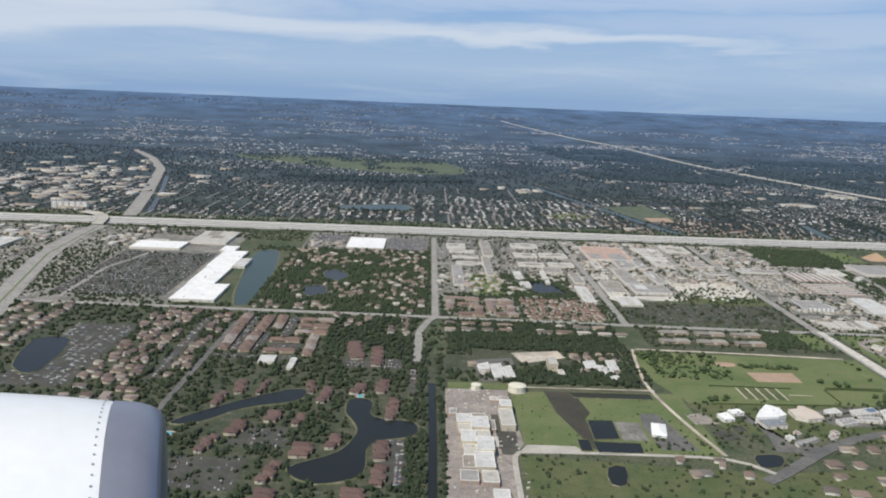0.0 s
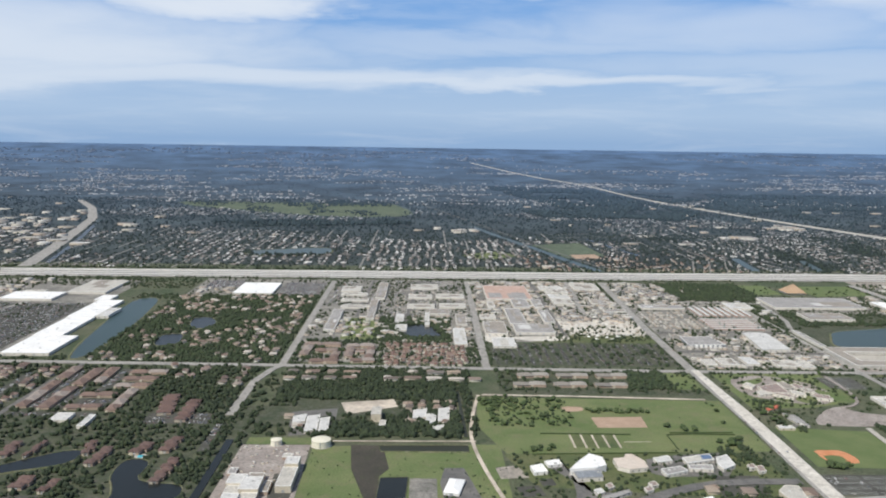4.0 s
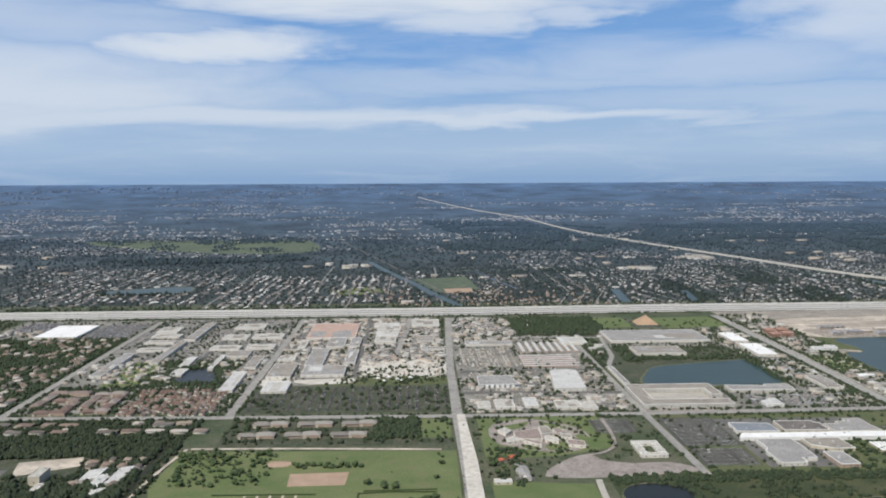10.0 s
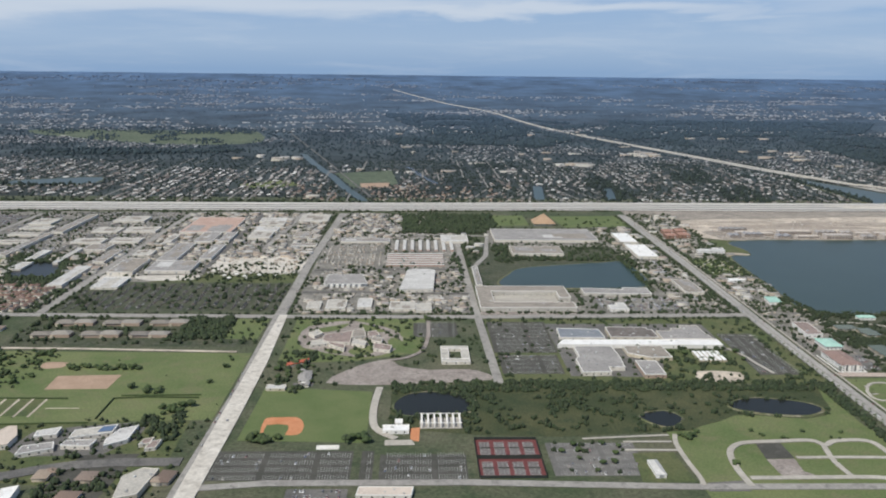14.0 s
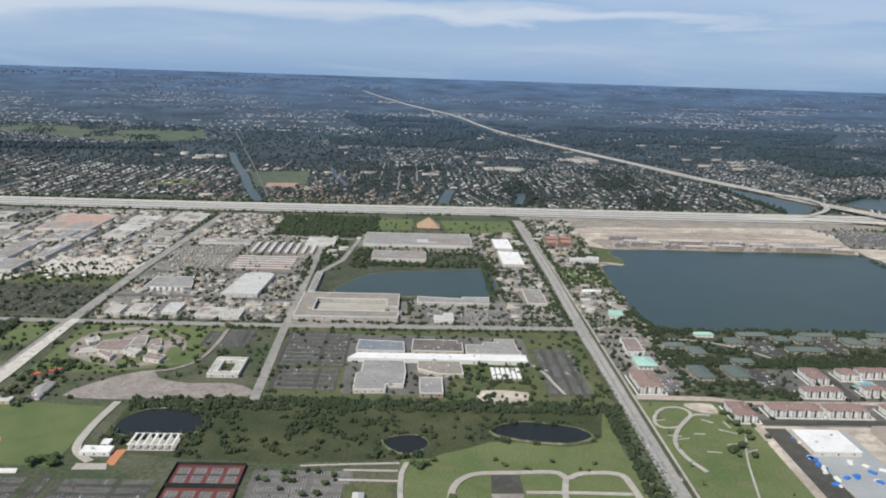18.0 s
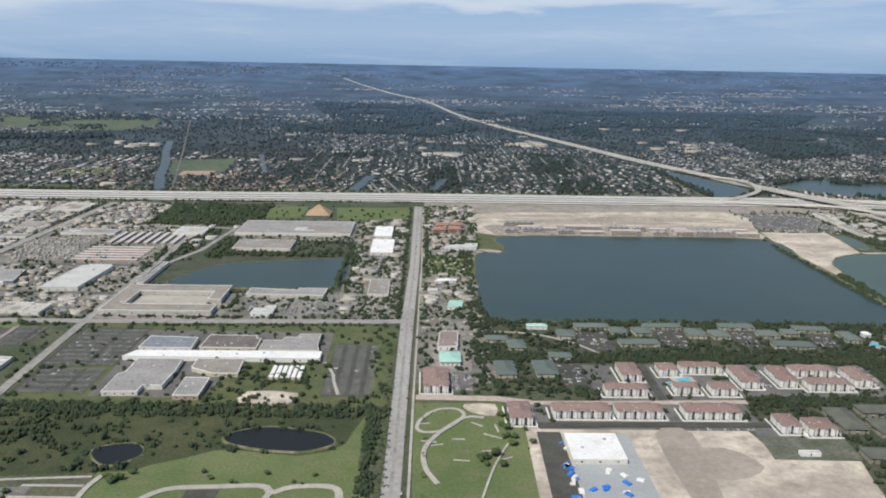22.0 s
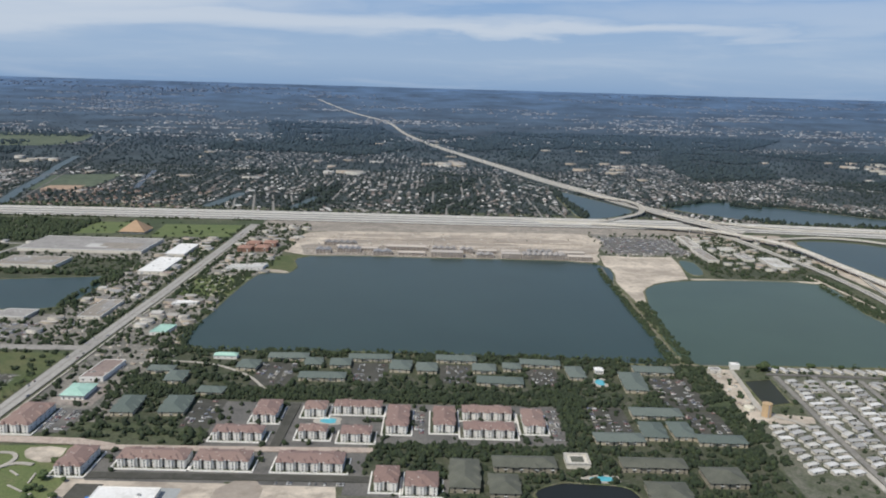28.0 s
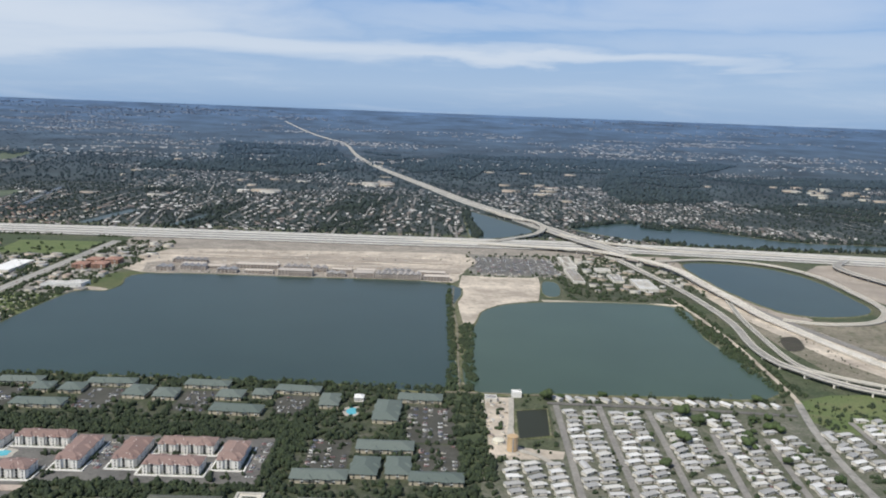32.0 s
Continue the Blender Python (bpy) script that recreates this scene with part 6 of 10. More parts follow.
def teal(x, y, w, d, h):
    return long_house(x, y, w, d, h, "apartment_house", "teal", "wallbeige", "cream two-storey apartment house with a grey-green shingle roof", "grey-roofed apartment houses")


def olive(x, y, w, d, h):
    return long_house(x, y, w, d, h, "apartment_block", "olive", "wallolive", "beige apartment house with an olive-grey shingle roof", "olive-roofed apartment houses")



def brown(x, y, w, d, h):
    return staggered(x, y, w, d, h, "garden_apartment", "brownroof", "wallbrown", "wallbeige", "brown apartment house with a broken red-brown roof among trees", "brown garden apartments", 14, 5.0, 0.72)


def terrace(x, y, w, d, h=2.4, roof="terracerow"):
    """A long row of joined houses under stepped hipped roofs, with a small porch to each."""
    take_box(x, y, w, d, 0.5)
    t = thing("row_house", x + w / 2, y + d / 2, 0, rng.uniform(-2, 2), "long low row house with a stepped brown shingle roof", "row house", "brown row houses")
    a, b, n = w / 2, d / 2, max(2, int(max(w, d) / 12))
    bm = bmesh.new()
    box(bm, -a, -b, -0.2, a, b, h - 0.6)
    part("wall", bm, "wallbrown", t)
    for k in range(n):
        s, e = rng.uniform(0.1, 0.6) * (1 if k % 2 else -1), h - 0.58 + 0.2 * (k % 2)
        r = (-a + w * k / n, -b + s, -a + w * (k + 1) / n, b + s) if w > d else (-a + s, -b + d * k / n, a + s, -b + d * (k + 1) / n)
        bm = bmesh.new()
        hip(bm, r[0], r[1], r[2], r[3], e, min(r[2] - r[0], r[3] - r[1]) * rng.uniform(0.16, 0.24), 0.25)
        part("roof", bm, roof, t)
        if w > d or k == 0:
            bm = bmesh.new()
            box(bm, r[0] + 0.6, -b - 1.2, -0.2, r[0] + 2.6, -b, h * 0.6)
            part("porch", bm, "wallbeige", t)


shed(-241.2, 770.7, 42.8, 64.8, 2.9, "white")
shed(-242.8, 836.1, 28.2, 82.0, 2.9, "white")
shed(-244.8, 918.8, 28.8, 88.3, 2.9, "white")
shed(-251.3, 1007.6, 18.2, 29.5, 2.9, "white")
shed(-363.2, 1010.9, 61.5, 43.5, 2.9, "white")
shed(-301.7, 1055.0, 46.3, 82.3, 2.9, "cream")
shed(-102.1, 1059.5, 48.7, 72.3, 2.9, "white")
shed(-532.9, 984.0, 25.2, 59.1, 2.9, "pale")
shed(29.0, 1086.2, 24.6, 31.6, 2.2, "cream")
shed(32.2, 1057.0, 32.0, 16.1, 2.2, "cream")
shed(35.3, 1022.7, 32.3, 15.1, 2.2, "cream")
shed(38.8, 984.5, 31.7, 14.0, 2.2, "cream")
shed(32.6, 871.8, 11.3, 97.8, 2.9, "grey")
shed(71.6, 924.1, 8.5, 107.1, 2.9, "tan")
shed(75.1, 1037.5, 12.0, 104.3, 2.9, "tan")
shed(117.0, 1105.0, 35.0, 30.6, 2.2, "cream")
shed(115.5, 1042.4, 28.3, 24.4, 2.2, "cream")
shed(148.5, 1046.3, 34.6, 24.9, 2.2, "cream")
shed(114.9, 986.8, 31.5, 20.0, 2.2, "cream")
shed(152.2, 991.0, 30.4, 20.0, 2.2, "cream")
shed(135.3, 896.5, 4.9, 59.9, 2.9, "pale")
shed(103.8, 909.3, 8.6, 41.7, 2.2, "pale")
shed(104.8, 874.5, 11.8, 25.8, 2.2, "pale")
shed(164.0, 817.0, 12.1, 66.2, 2.9, "pale")
shed(140.7, 953.9, 21.8, 25.9, 2.2, "tan")
shed(168.9, 902.9, 11.1, 49.5, 2.2, "tan")
shed(210.9, 1039.7, 55.5, 88.4, 2.9, "pink")
shed(208.6, 987.7, 8.1, 37.0, 2.9, "cream")
shed(238.9, 991.0, 18.7, 48.2, 2.9, "grey")
shed(263.0, 993.6, 11.2, 45.5, 2.9, "grey")
shed(226.2, 905.5, 17.7, 76.9, 2.9, "grey")
shed(227.9, 866.6, 40.0, 38.3, 2.9, "grey")
shed(263.9, 914.4, 11.2, 62.4, 2.9, "grey")
shed(196.8, 861.4, 22.3, 53.7, 2.9, "tan")
shed(200.9, 812.6, 21.9, 33.7, 2.2, "pale")
shed(196.1, 931.9, 16.9, 20.2, 2.2, "cream")
shed(289.5, 1081.0, 27.3, 25.8, 2.9, "cream")
shed(289.5, 1012.3, 23.3, 33.1, 2.9, "cream")
shed(494.0, 997.2, 28.4, 31.4, 2.9, "pale")
shed(550.9, 1005.0, 110.1, 60.1, 2.9, "grey")
shed(562.5, 940.6, 50.9, 34.6, 2.9, "tan")
shed(683.7, 998.0, 17.4, 46.0, 2.9, "white")
shed(684.4, 929.7, 20.0, 54.0, 2.9, "white")
shed(518.7, 822.3, 5.1, 64.4, 2.9, "grey")
shed(690.9, 801.9, 15.1, 42.2, 2.2, "tan")
shed(389.2, 996.8, 50.7, 18.6, 2.2, "grey")
shed(384.5, 754.7, 10.2, 18.4, 2.2, "cream")
shed(398.8, 754.2, 15.4, 23.1, 2.2, "cream")
shed(422.7, 757.9, 11.0, 23.6, 2.2, "pale")
shed(447.5, 752.4, 19.7, 19.7, 2.2, "cream")
shed(467.9, 748.6, 11.7, 19.8, 2.2, "cream")
shed(284.8, 1107.4, 29.7, 23.2, 2.2, "pale")
shed(289.2, 1051.8, 25.5, 22.0, 2.2, "pale")
shed(330.1, 1111.6, 33.8, 44.2, 2.2, "cream")
shed(336.4, 1019.2, 18.8, 30.2, 2.2, "tan")
shed(340.9, 976.3, 25.1, 12.9, 2.2, "tan")
shed(104.3, 594.1, 4.4, 10.9, 2.2, "cream")
shed(40.8, 396.1, 8.5, 10.4, 2.9, "pale")
shed(796.5, 549.5, 23.8, 25.4, 2.5, "white")
town(732.0, 626.5, 13, 26, 4.7)
town(773.5, 588.5, 10.5, 19, 4.7)
town(795.3, 596.5, 27.9, 10, 4.7)
town(826.5, 596.5, 22.4, 10, 4.7)
town(860.0, 596.5, 27.5, 10.5, 4.7)
town(826.7, 624.5, 21.8, 8, 4.7)
town(840.0, 645.0, 10.5, 18.5, 4.7)
town(862.7, 653.0, 10, 10.5, 4.7)
town(876.2, 657.5, 22.7, 8, 4.7)
town(902.5, 636.0, 9.8, 25, 4.7)
town(924.2, 638.5, 9.7, 22, 4.7)
town(937.8, 654.0, 23.4, 8.5, 4.7)
town(938.0, 634.0, 23, 9, 4.7)
town(966.0, 640.0, 9.6, 20, 4.7)
town(883.0, 626.0, 13.3, 9, 4.7)
town(864.0, 628.0, 12.4, 7, 4.7)
town(901.4, 581.5, 9.2, 14, 4.7)
town(913.7, 579.0, 12.7, 12, 4.7)
olive(931.5, 581, 11.5, 25, 3.2)
olive(949.5, 600, 26, 10, 3.2)
olive(947, 577, 11.5, 16, 3.2)
olive(928, 551, 28, 11, 3.2)
olive(958.6, 546, 16.6, 17, 3.2)
olive(1003.8, 602.5, 27, 9, 3.2)
olive(1009.5, 571.5, 16, 18, 3.2)
olive(1036, 590, 16, 14, 3.2)
teal(829.5, 731.0, 22, 8.5, 2.7)
teal(851.7, 721.0, 9, 11, 2.7)
teal(865.7, 721.0, 11, 11, 2.7)
teal(851.8, 700.0, 24.3, 9, 2.7)
teal(875.0, 733.0, 24, 8, 2.7)
teal(899.6, 716.5, 11, 15, 2.7)
teal(914.3, 715.5, 10.7, 13, 2.7)
teal(925.0, 734.0, 22.4, 8.5, 2.7)
teal(945.3, 718.0, 12.5, 11, 2.7)
teal(947.0, 698.5, 24.2, 10, 2.7)
teal(962.4, 722.5, 9.7, 9, 2.7)
teal(972.8, 730.0, 22.3, 8.5, 2.7)
teal(997.5, 711, 9.0, 17, 2.7)
teal(772.1, 647.5, 10.4, 21, 2.7)
teal(794.0, 649.0, 11.8, 21, 2.7)
teal(805.0, 675.5, 12.8, 8, 2.7)
teal(769.8, 705.0, 13.5, 8, 2.7)
teal(783.2, 690.5, 9.5, 15, 2.7)
teal(816.0, 713.0, 10.6, 13, 2.7)
teal(1025.4, 694, 11.7, 27, 2.7)
teal(1036, 722.5, 21.8, 9.5, 2.7)
teal(1020.7, 659.5, 24.3, 10, 2.7)
teal(1020.7, 634.5, 10.6, 17, 2.7)
teal(1034.7, 635.5, 9.5, 17, 2.7)
teal(1044.4, 630, 21.5, 8.5, 2.7)
teal(997.4, 629, 21.9, 9, 2.7)
brown(-135.2, 513.5, 5.4, 23.2, 3)
brown(-127.3, 536.8, 7.7, 23.3, 3)
brown(-109.6, 536.5, 3.3, 24.9, 3)
brown(-67.7, 524.7, 7.7, 27.5, 3)
brown(-46.5, 542.4, 9.5, 17.7, 3)
brown(-30.6, 546.1, 9.0, 23.7, 3)
brown(-21.1, 499.6, 7.3, 35.2, 3)
brown(-115.6, 468.9, 10.8, 19.9, 3)
brown(-96.7, 490.4, 10.6, 15.8, 3)
brown(-77.4, 485.8, 6.3, 16.1, 3)
brown(-73.7, 441.4, 14.9, 17.3, 3)
brown(-53.0, 453.7, 7.9, 18.4, 3)
brown(-83.6, 408.9, 7.8, 24.4, 3)
brown(-25.9, 440.6, 9.7, 23.9, 3)
brown(-25.1, 409.0, 8.9, 23.6, 3)
brown(-40.4, 386.1, 15.6, 17.9, 3)
brown(-84.8, 383.3, 13.6, 17.6, 3)
brown(-125.7, 443.5, 6.7, 22.6, 3)
brown(-58.7, 617.1, 13.4, 41.2, 3)
brown(-39.4, 603.0, 10.5, 43.4, 3)
brown(-78.0, 541.6, 5.7, 20.8, 3)
shed(-215.3, 921.8, 13.0, 40.5, 3.4, "pale")
shed(-357.2, 1055.0, 26.3, 12.3, 2.4, "cream")
shed(-122.3, 600.0, 11.8, 14.7, 2.4, "pale")
shed(-98.8, 588.4, 4.6, 22.4, 2.4, "pale")
for x, y, w, d in ((-143, 627, 9, 50), (-141, 683, 9, 45), (-128, 689, 8, 42), (-124, 627, 25, 8), (-124, 655, 26, 8), (-107, 678, 27, 8), (-107, 697, 27, 8), (-93, 622, 8, 50), (-160, 630, 8, 62), (-161, 700, 9, 32), (-108, 716, 30, 8)):
    terrace(x, y, w, d)


# the office block round a long court
flat_block("office_block", [(517, 752), (591, 752), (591, 767), (529, 767), (529, 799), (582, 799), (582, 780), (591, 780), (591, 815), (517, 815)], 3.6, "tan", "long cream office block built round an open court", "cream", "wallwhite", 9)
area("office_court", rect(530, 768, 581, 798), "concrete", 0.12, "pale paved court of an office block", "court")
area("office_forecourt", rect(513, 744, 594, 751), "apron", 0.1, "pale forecourt with small trees", "pavement", keep=True)
# the parade of shops beside it
flat_block("shop_parade", [(605, 797), (660, 795), (661, 814), (640, 814), (640, 809), (605, 813)], 2.6, "grey", "long low parade of shops with a grey roof and white rim", "cream", "wallwhite", 6)
flat_block("shop", [(617, 752), (631, 752), (631, 770), (624, 770), (624, 764), (617, 764)], 2.3, "pale", "small white shop with a stepped roof", "wallwhite")
# the broad school: many roofs along one white spine
flat_block("school_block", [(566, 684), (597, 683), (596, 702), (567, 704)], 2.7, "blue", "school wing with a blue-grey flat roof", "wall")
flat_block("school_block", [(562, 669), (673, 668), (673, 679.5), (567, 679)], 2.7, "white", "long white-roofed spine of a school", "wallwhite", "wallwhite", 5)
flat_block("school_block", [(601, 684.5), (634, 684), (634, 701), (631, 701), (631, 706), (602, 707)], 2.8, "darkfelt", "school wing with a dark brown felt roof", "wallbeige", "wallwhite", 8)
flat_block("school_block", [(636, 680), (671, 681), (669, 692), (669, 710), (656, 710), (655, 704), (648, 704), (647, 698), (636, 698)], 2.8, "grey", "stepped school wing with a grey gravelled roof", "wall", "wall", 8)
flat_block("school_block", [(569, 618), (587, 619), (587, 627), (597, 627), (598, 647), (597, 666), (572, 666), (572, 646), (569, 642)], 2.7, "grey", "large stepped school hall with a grey gravelled roof", "wall", "wallwhite", 9)
flat_block("school_block", [(605, 653), (618, 645), (632, 645), (631, 667), (605, 667)], 2.5, "tan", "low school wing with a tan roof", "wallbeige", "wallwhite", 5)
flat_block("school_block", [(606, 614), (619, 614), (619, 638), (606, 638)], 2.8, "grey", "small school block with a white-rimmed grey roof", "wallbrown", "wallwhite", 3)
for k in range(6):
    u = thing("portable_classroom", 650 + 3.0 * k, 650.5, 0, 0, "long white portable classroom on a lawn", "classroom", "portable classrooms")
    bm = bmesh.new()
    box(bm, -1.0, -8.5, 0, 1.0, 8.5, 1.5)
    part("wall", bm, "wallbeige", u)
    bm = bmesh.new()
    box(bm, -1.15, -8.7, 1.5, 1.15, 8.7, 1.75, 0.3)
    part("roof", bm, "white", u)
    take_box(649 + 3.0 * k, 642, 2, 17)
road("school_footpath", [(676, 668), (682, 652), (684, 640), (688, 622)], 1.6, "concrete", 0.12, "pale footpath past a school lawn", 3)
# the low school in the round: small wings set at angles about a paved court
area("school_court", [(392, 716), (423, 728), (452, 707), (459, 682), (450, 659), (432, 652), (409, 660), (389, 678)], "apron", 0.07, "pale brown paved court round a low school", "court", 3, True, 1)
for ring in ([(426, 668), (439, 674), (440, 661), (432, 654), (424, 660)], [(395, 708), (410, 717), (420, 722), (414, 708), (402, 702)], [(428, 722), (446, 706), (440, 702), (430, 708)], [(412, 668), (420, 661), (416, 658), (408, 664)]):
    area("court_lawn", ring, "lawn", 0.13, "small lawn between school wings", "lawn", 3, True, 0.5)
for ring, roof in (([(405, 677), (424, 675), (424, 700), (405, 692)], "roseroof"), ([(424.5, 684), (434, 688), (431, 705), (424.5, 701)], "tan"), ([(398, 669), (410, 673), (404.5, 682), (398, 678)], "cream"), ([(410.5, 671), (421, 661), (421, 670), (409, 676.5)], "roseroof"),
                   ([(425, 673), (434, 668), (435, 677), (426, 682)], "cream"), ([(438, 679), (445, 676), (445, 686), (438, 688)], "tan"), ([(440, 663), (451, 659), (452, 669), (440, 674)], "roseroof"), ([(435.5, 686), (443, 691), (440, 701), (434.5, 698)], "roseroof"), ([(399, 687), (404, 694), (399.5, 702), (394, 695)], "cream")):
    flat_block("school_wing", ring, rng.uniform(1.9, 2.5), roof, "low school wing with cream walls and a flat roof", "wall", "wall", 2)
area("court_bed", [(452, 690), (459, 682), (456, 668), (451, 672), (449, 684)], "lawn", 0.12, "strip of lawn beside a school court", "lawn", 3, True, 0.5)
area("gravel_yard", [(415, 608), (426, 629), (439, 642), (450, 647), (457, 637), (464, 632), (478, 629), (500, 630), (512, 622), (512, 611), (474, 607), (445, 604)], "apron", 0.07, "pale brown gravel yard", "yard", 2, False, 1)
road("gravel_drive", [(450, 645), (462, 650), (472, 664), (476, 690), (477, 728)], 2.6, "apron", 0.12, "worn curving drive past a school", 4)
# huts round the ball field
flat_block("field_house", [(388.5, 630.5), (400.5, 638.5), (401, 643.5), (388.5, 635.5)], 2.4, "red", "long shed with a red roof among trees", "wallbeige", "red", 0)
hall(399, 607, 6, 17, 2.2, "grey")
flat_block("field_hut", [(382, 595), (393, 595), (393, 601), (382, 601)], 1.8, "pale", "pale shed at the edge of a ball field", "wallbeige", "wall", 0)
flat_block("changing_rooms", [(451, 538), (464.5, 538), (464.5, 545), (451, 545)], 2.0, "white", "white-roofed changing rooms beside a ball field", "wallwhite", "wallwhite", 2)
flat_block("field_kiosk", [(457, 547.5), (461, 547.5), (461, 553), (457, 553)], 1.7, "white", "small white kiosk beside a pond", "wallwhite", "wallwhite", 0)
area("club_terrace", [(452.5, 525), (467.5, 525.5), (466, 531), (452.5, 531)], "concrete", 0.14, "pale concrete terrace", "terrace")
area("clay_apron", [(465.2, 544.5), (470, 545.5), (469.5, 529.5), (467.8, 529.5), (465.2, 532)], "clay", 0.15, "orange paved apron", "pavement")
stand = thing("bleachers", 425, 522, 0.1, 2, "low white spectator stand beside a ball field", "stand")
for k in range(3):
    bm = bmesh.new()
    box(bm, -5.5, -1.5 + k * 0.9, 0, 5.5, -0.7 + k * 0.9, 0.4 + 0.35 * k)
    part("bench", bm, "wallwhite", stand)
# works beyond the cross road
flat_block("arched_hall", [(454, 804), (482, 806), (485, 869), (478, 873), (466, 873), (460, 869)], 3.6, "pale", "broad works hall with a pale rounded roof", "wall", "pale", 4)
flat_block("works_hall", [(390, 823), (427, 825), (421, 858), (391, 856)], 2.6, "grey", "works hall with a grey roof and dark bays", "blue", "wallwhite", 6)
for k in range(6):
    bm = bmesh.new()
    box(bm, 396 + 4.6 * k, 820.6, 0.05, 398.4 + 4.6 * k, 822.6, 2.4)
    tagged(part("delivery_van", bm, "wallwhite"), "white van backed up to a works hall", "van", "white vans")
# along the main road
flat_block("field_office", [(442, 473), (466, 472.5), (467, 480), (443, 480.5)], 2.2, "rosecream", "low building with a pinkish-grey roof beside car parks", "wall", "wallwhite", 3)
flat_block("low_office", [(740, 690), (752, 691), (753.5, 718.5), (742, 718.5)], 2.8, "roseroof", "office with a dull pink roof and white rim", "wallwhite", "wallwhite", 3)
flat_block("road_shop", [(740, 839), (757, 843.5), (758, 850), (741, 848)], 2.0, "white", "small white shop beside the main road", "wallwhite", "wallwhite", 1)
flat_block("lake_hotel", [(750, 949), (779, 955), (781, 968), (770, 968), (768, 963), (752, 961)], 3.4, "pale", "white stepped hotel by the lake", "wallwhite", "wallwhite", 5)
for x0, y0 in ((741, 1026), (756, 1030), (744, 1048), (759, 1052)):
    apartment(x0, y0, 12, 14, 4.6, "brick_house", "brick", "brownbrick", "tall red-brown brick apartment house", "brick apartment houses", 3)
flat_block("lake_cafe", [(748, 772), (758, 772.5), (760, 788), (750, 788)], 2.4, "mint", "small lakeside building with a mint green roof", "wallwhite", "mint", 0)
# long low rows behind the field
for k in range(3):
    for y0 in (690, 716):
        terrace(207 + 33 * k + (y0 > 700) * 6, y0, 26, 8, 2.6, "tanrow")
flat_block("concrete_tower", [(98, 606), (105, 606), (105, 622), (98, 622)], 6.0, "cream", "tall beige block in a wooded works yard", "wallbeige", "cream", 1)

# the halls and gardens south of the playing field
flat_block("white_hall", [(199.7, 525.1), (207.5, 528.7), (209.3, 516.9), (200.9, 515)], 2.2, "white", "small white hall with a white roof", "wallwhite", "wallwhite", 2)
flat_block("white_hall", [(209.5, 533.3), (218.6, 536.2), (219.9, 528.9), (210.9, 526.1)], 2.0, "white", "low white annex with a white roof", "wallwhite", "wallwhite", 2)
flat_block("assembly_hall", [(222, 515.5), (238, 517.8), (245.4, 522), (245.5, 534.8), (238.3, 540.3), (230, 529)], 4.2, "white", "broad white assembly hall with an angled white roof", "wallwhite", "wallwhite", 2)
flat_block("assembly_wing", [(224.1, 516.2), (240.9, 518.5), (240.6, 507.9), (225.4, 505.8)], 2.8, "blue", "lower wing with a blue-grey roof beside an assembly hall", "wall", "grey", 1)
flat_block("parish_hall", [(252.5, 535.9), (259.9, 538), (261.8, 543.1), (266.1, 543.4), (271.1, 532.7), (271.1, 522.3), (259.1, 519.4), (252.8, 523.8)], 2.8, "rosecream", "hall with a pale pinkish-cream roof", "wall", "rosecream", 2)
flat_block("classroom_block", [(278.2, 538.4), (288.6, 543.1), (289.4, 534.8), (279.3, 531.8)], 2.3, "pale", "low classroom block among parked cars", "wall", "wallwhite", 3)
flat_block("classroom_block", [(278.4, 521.4), (291.8, 526), (294.2, 519), (279.3, 512.2)], 2.3, "grey", "low classroom block among parked cars", "wall", "wallwhite", 3)
flat_block("classroom_block", [(296.6, 539.3), (315.9, 546.2), (316.2, 536.9), (297.1, 530.2)], 2.3, "cream", "low classroom block among parked cars", "wall", "wallwhite", 3)
flat_block("classroom_block", [(296.9, 527.8), (311.6, 528.5), (310.6, 521.3), (296.2, 522.2)], 2.3, "grey", "low classroom block among parked cars", "wall", "wallwhite", 3)
flat_block("classroom_block", [(318.4, 540.3), (326.6, 545), (326.3, 528.4), (317, 521.6), (315.6, 528.7)], 2.3, "pale", "low classroom block among parked cars", "wall", "wallwhite", 3)
flat_block("pool_house", [(309.4, 543), (315.6, 544.2), (315.1, 538.2), (308.9, 537.1)], 2.4, "bluetin", "small block with a blue roof", "wall", "bluetin", 0)
flat_block("cottage", [(231.8, 491.4), (236, 494.4), (237.5, 488.9), (233.1, 486.1)], 2.0, "pale", "small pale cottage among trees", "wall", "wallwhite", 2)
flat_block("long_shed", [(235, 477.8), (252.8, 489.1), (251.4, 492.5), (234.3, 483)], 1.9, "grey", "long narrow shed with a grey roof", "wall", "grey", 1)
flat_block("gabled_hall", [(289.5, 478.6), (295.7, 481.4), (297.1, 467.4), (289, 467.1)], 3.2, "white", "tall white hall beside a curving road", "wallwhite", "wallwhite", 2)
flat_block("beige_office", [(336.9, 490), (343.8, 497.9), (351.2, 496.8), (348.5, 474), (339.4, 469.9)], 2.8, "cream", "beige office beside the roadworks", "wallbeige", "wall", 3)
flat_block("cottage", [(333.8, 529.6), (338.7, 531.5), (338.1, 525), (333.2, 523.3)], 1.9, "roseroof", "small low house with a dull pink roof", "wall", "wall", 1)
flat_block("cottage", [(338.6, 527.5), (342.9, 529.2), (342.3, 520.5), (337.4, 518.8)], 1.9, "roseroof", "small low house with a dull pink roof", "wall", "wall", 1)
flat_block("cottage", [(265.5, 502.2), (269.9, 504.6), (270.8, 498.9), (266.1, 496.6)], 1.9, "roseroof", "small low house with a dull pink roof", "wall", "wall", 1)
flat_block("cottage", [(261.1, 495), (265.8, 498), (266.4, 492.4), (261.8, 489.5)], 1.9, "roseroof", "small low house with a dull pink roof", "wall", "wall", 1)
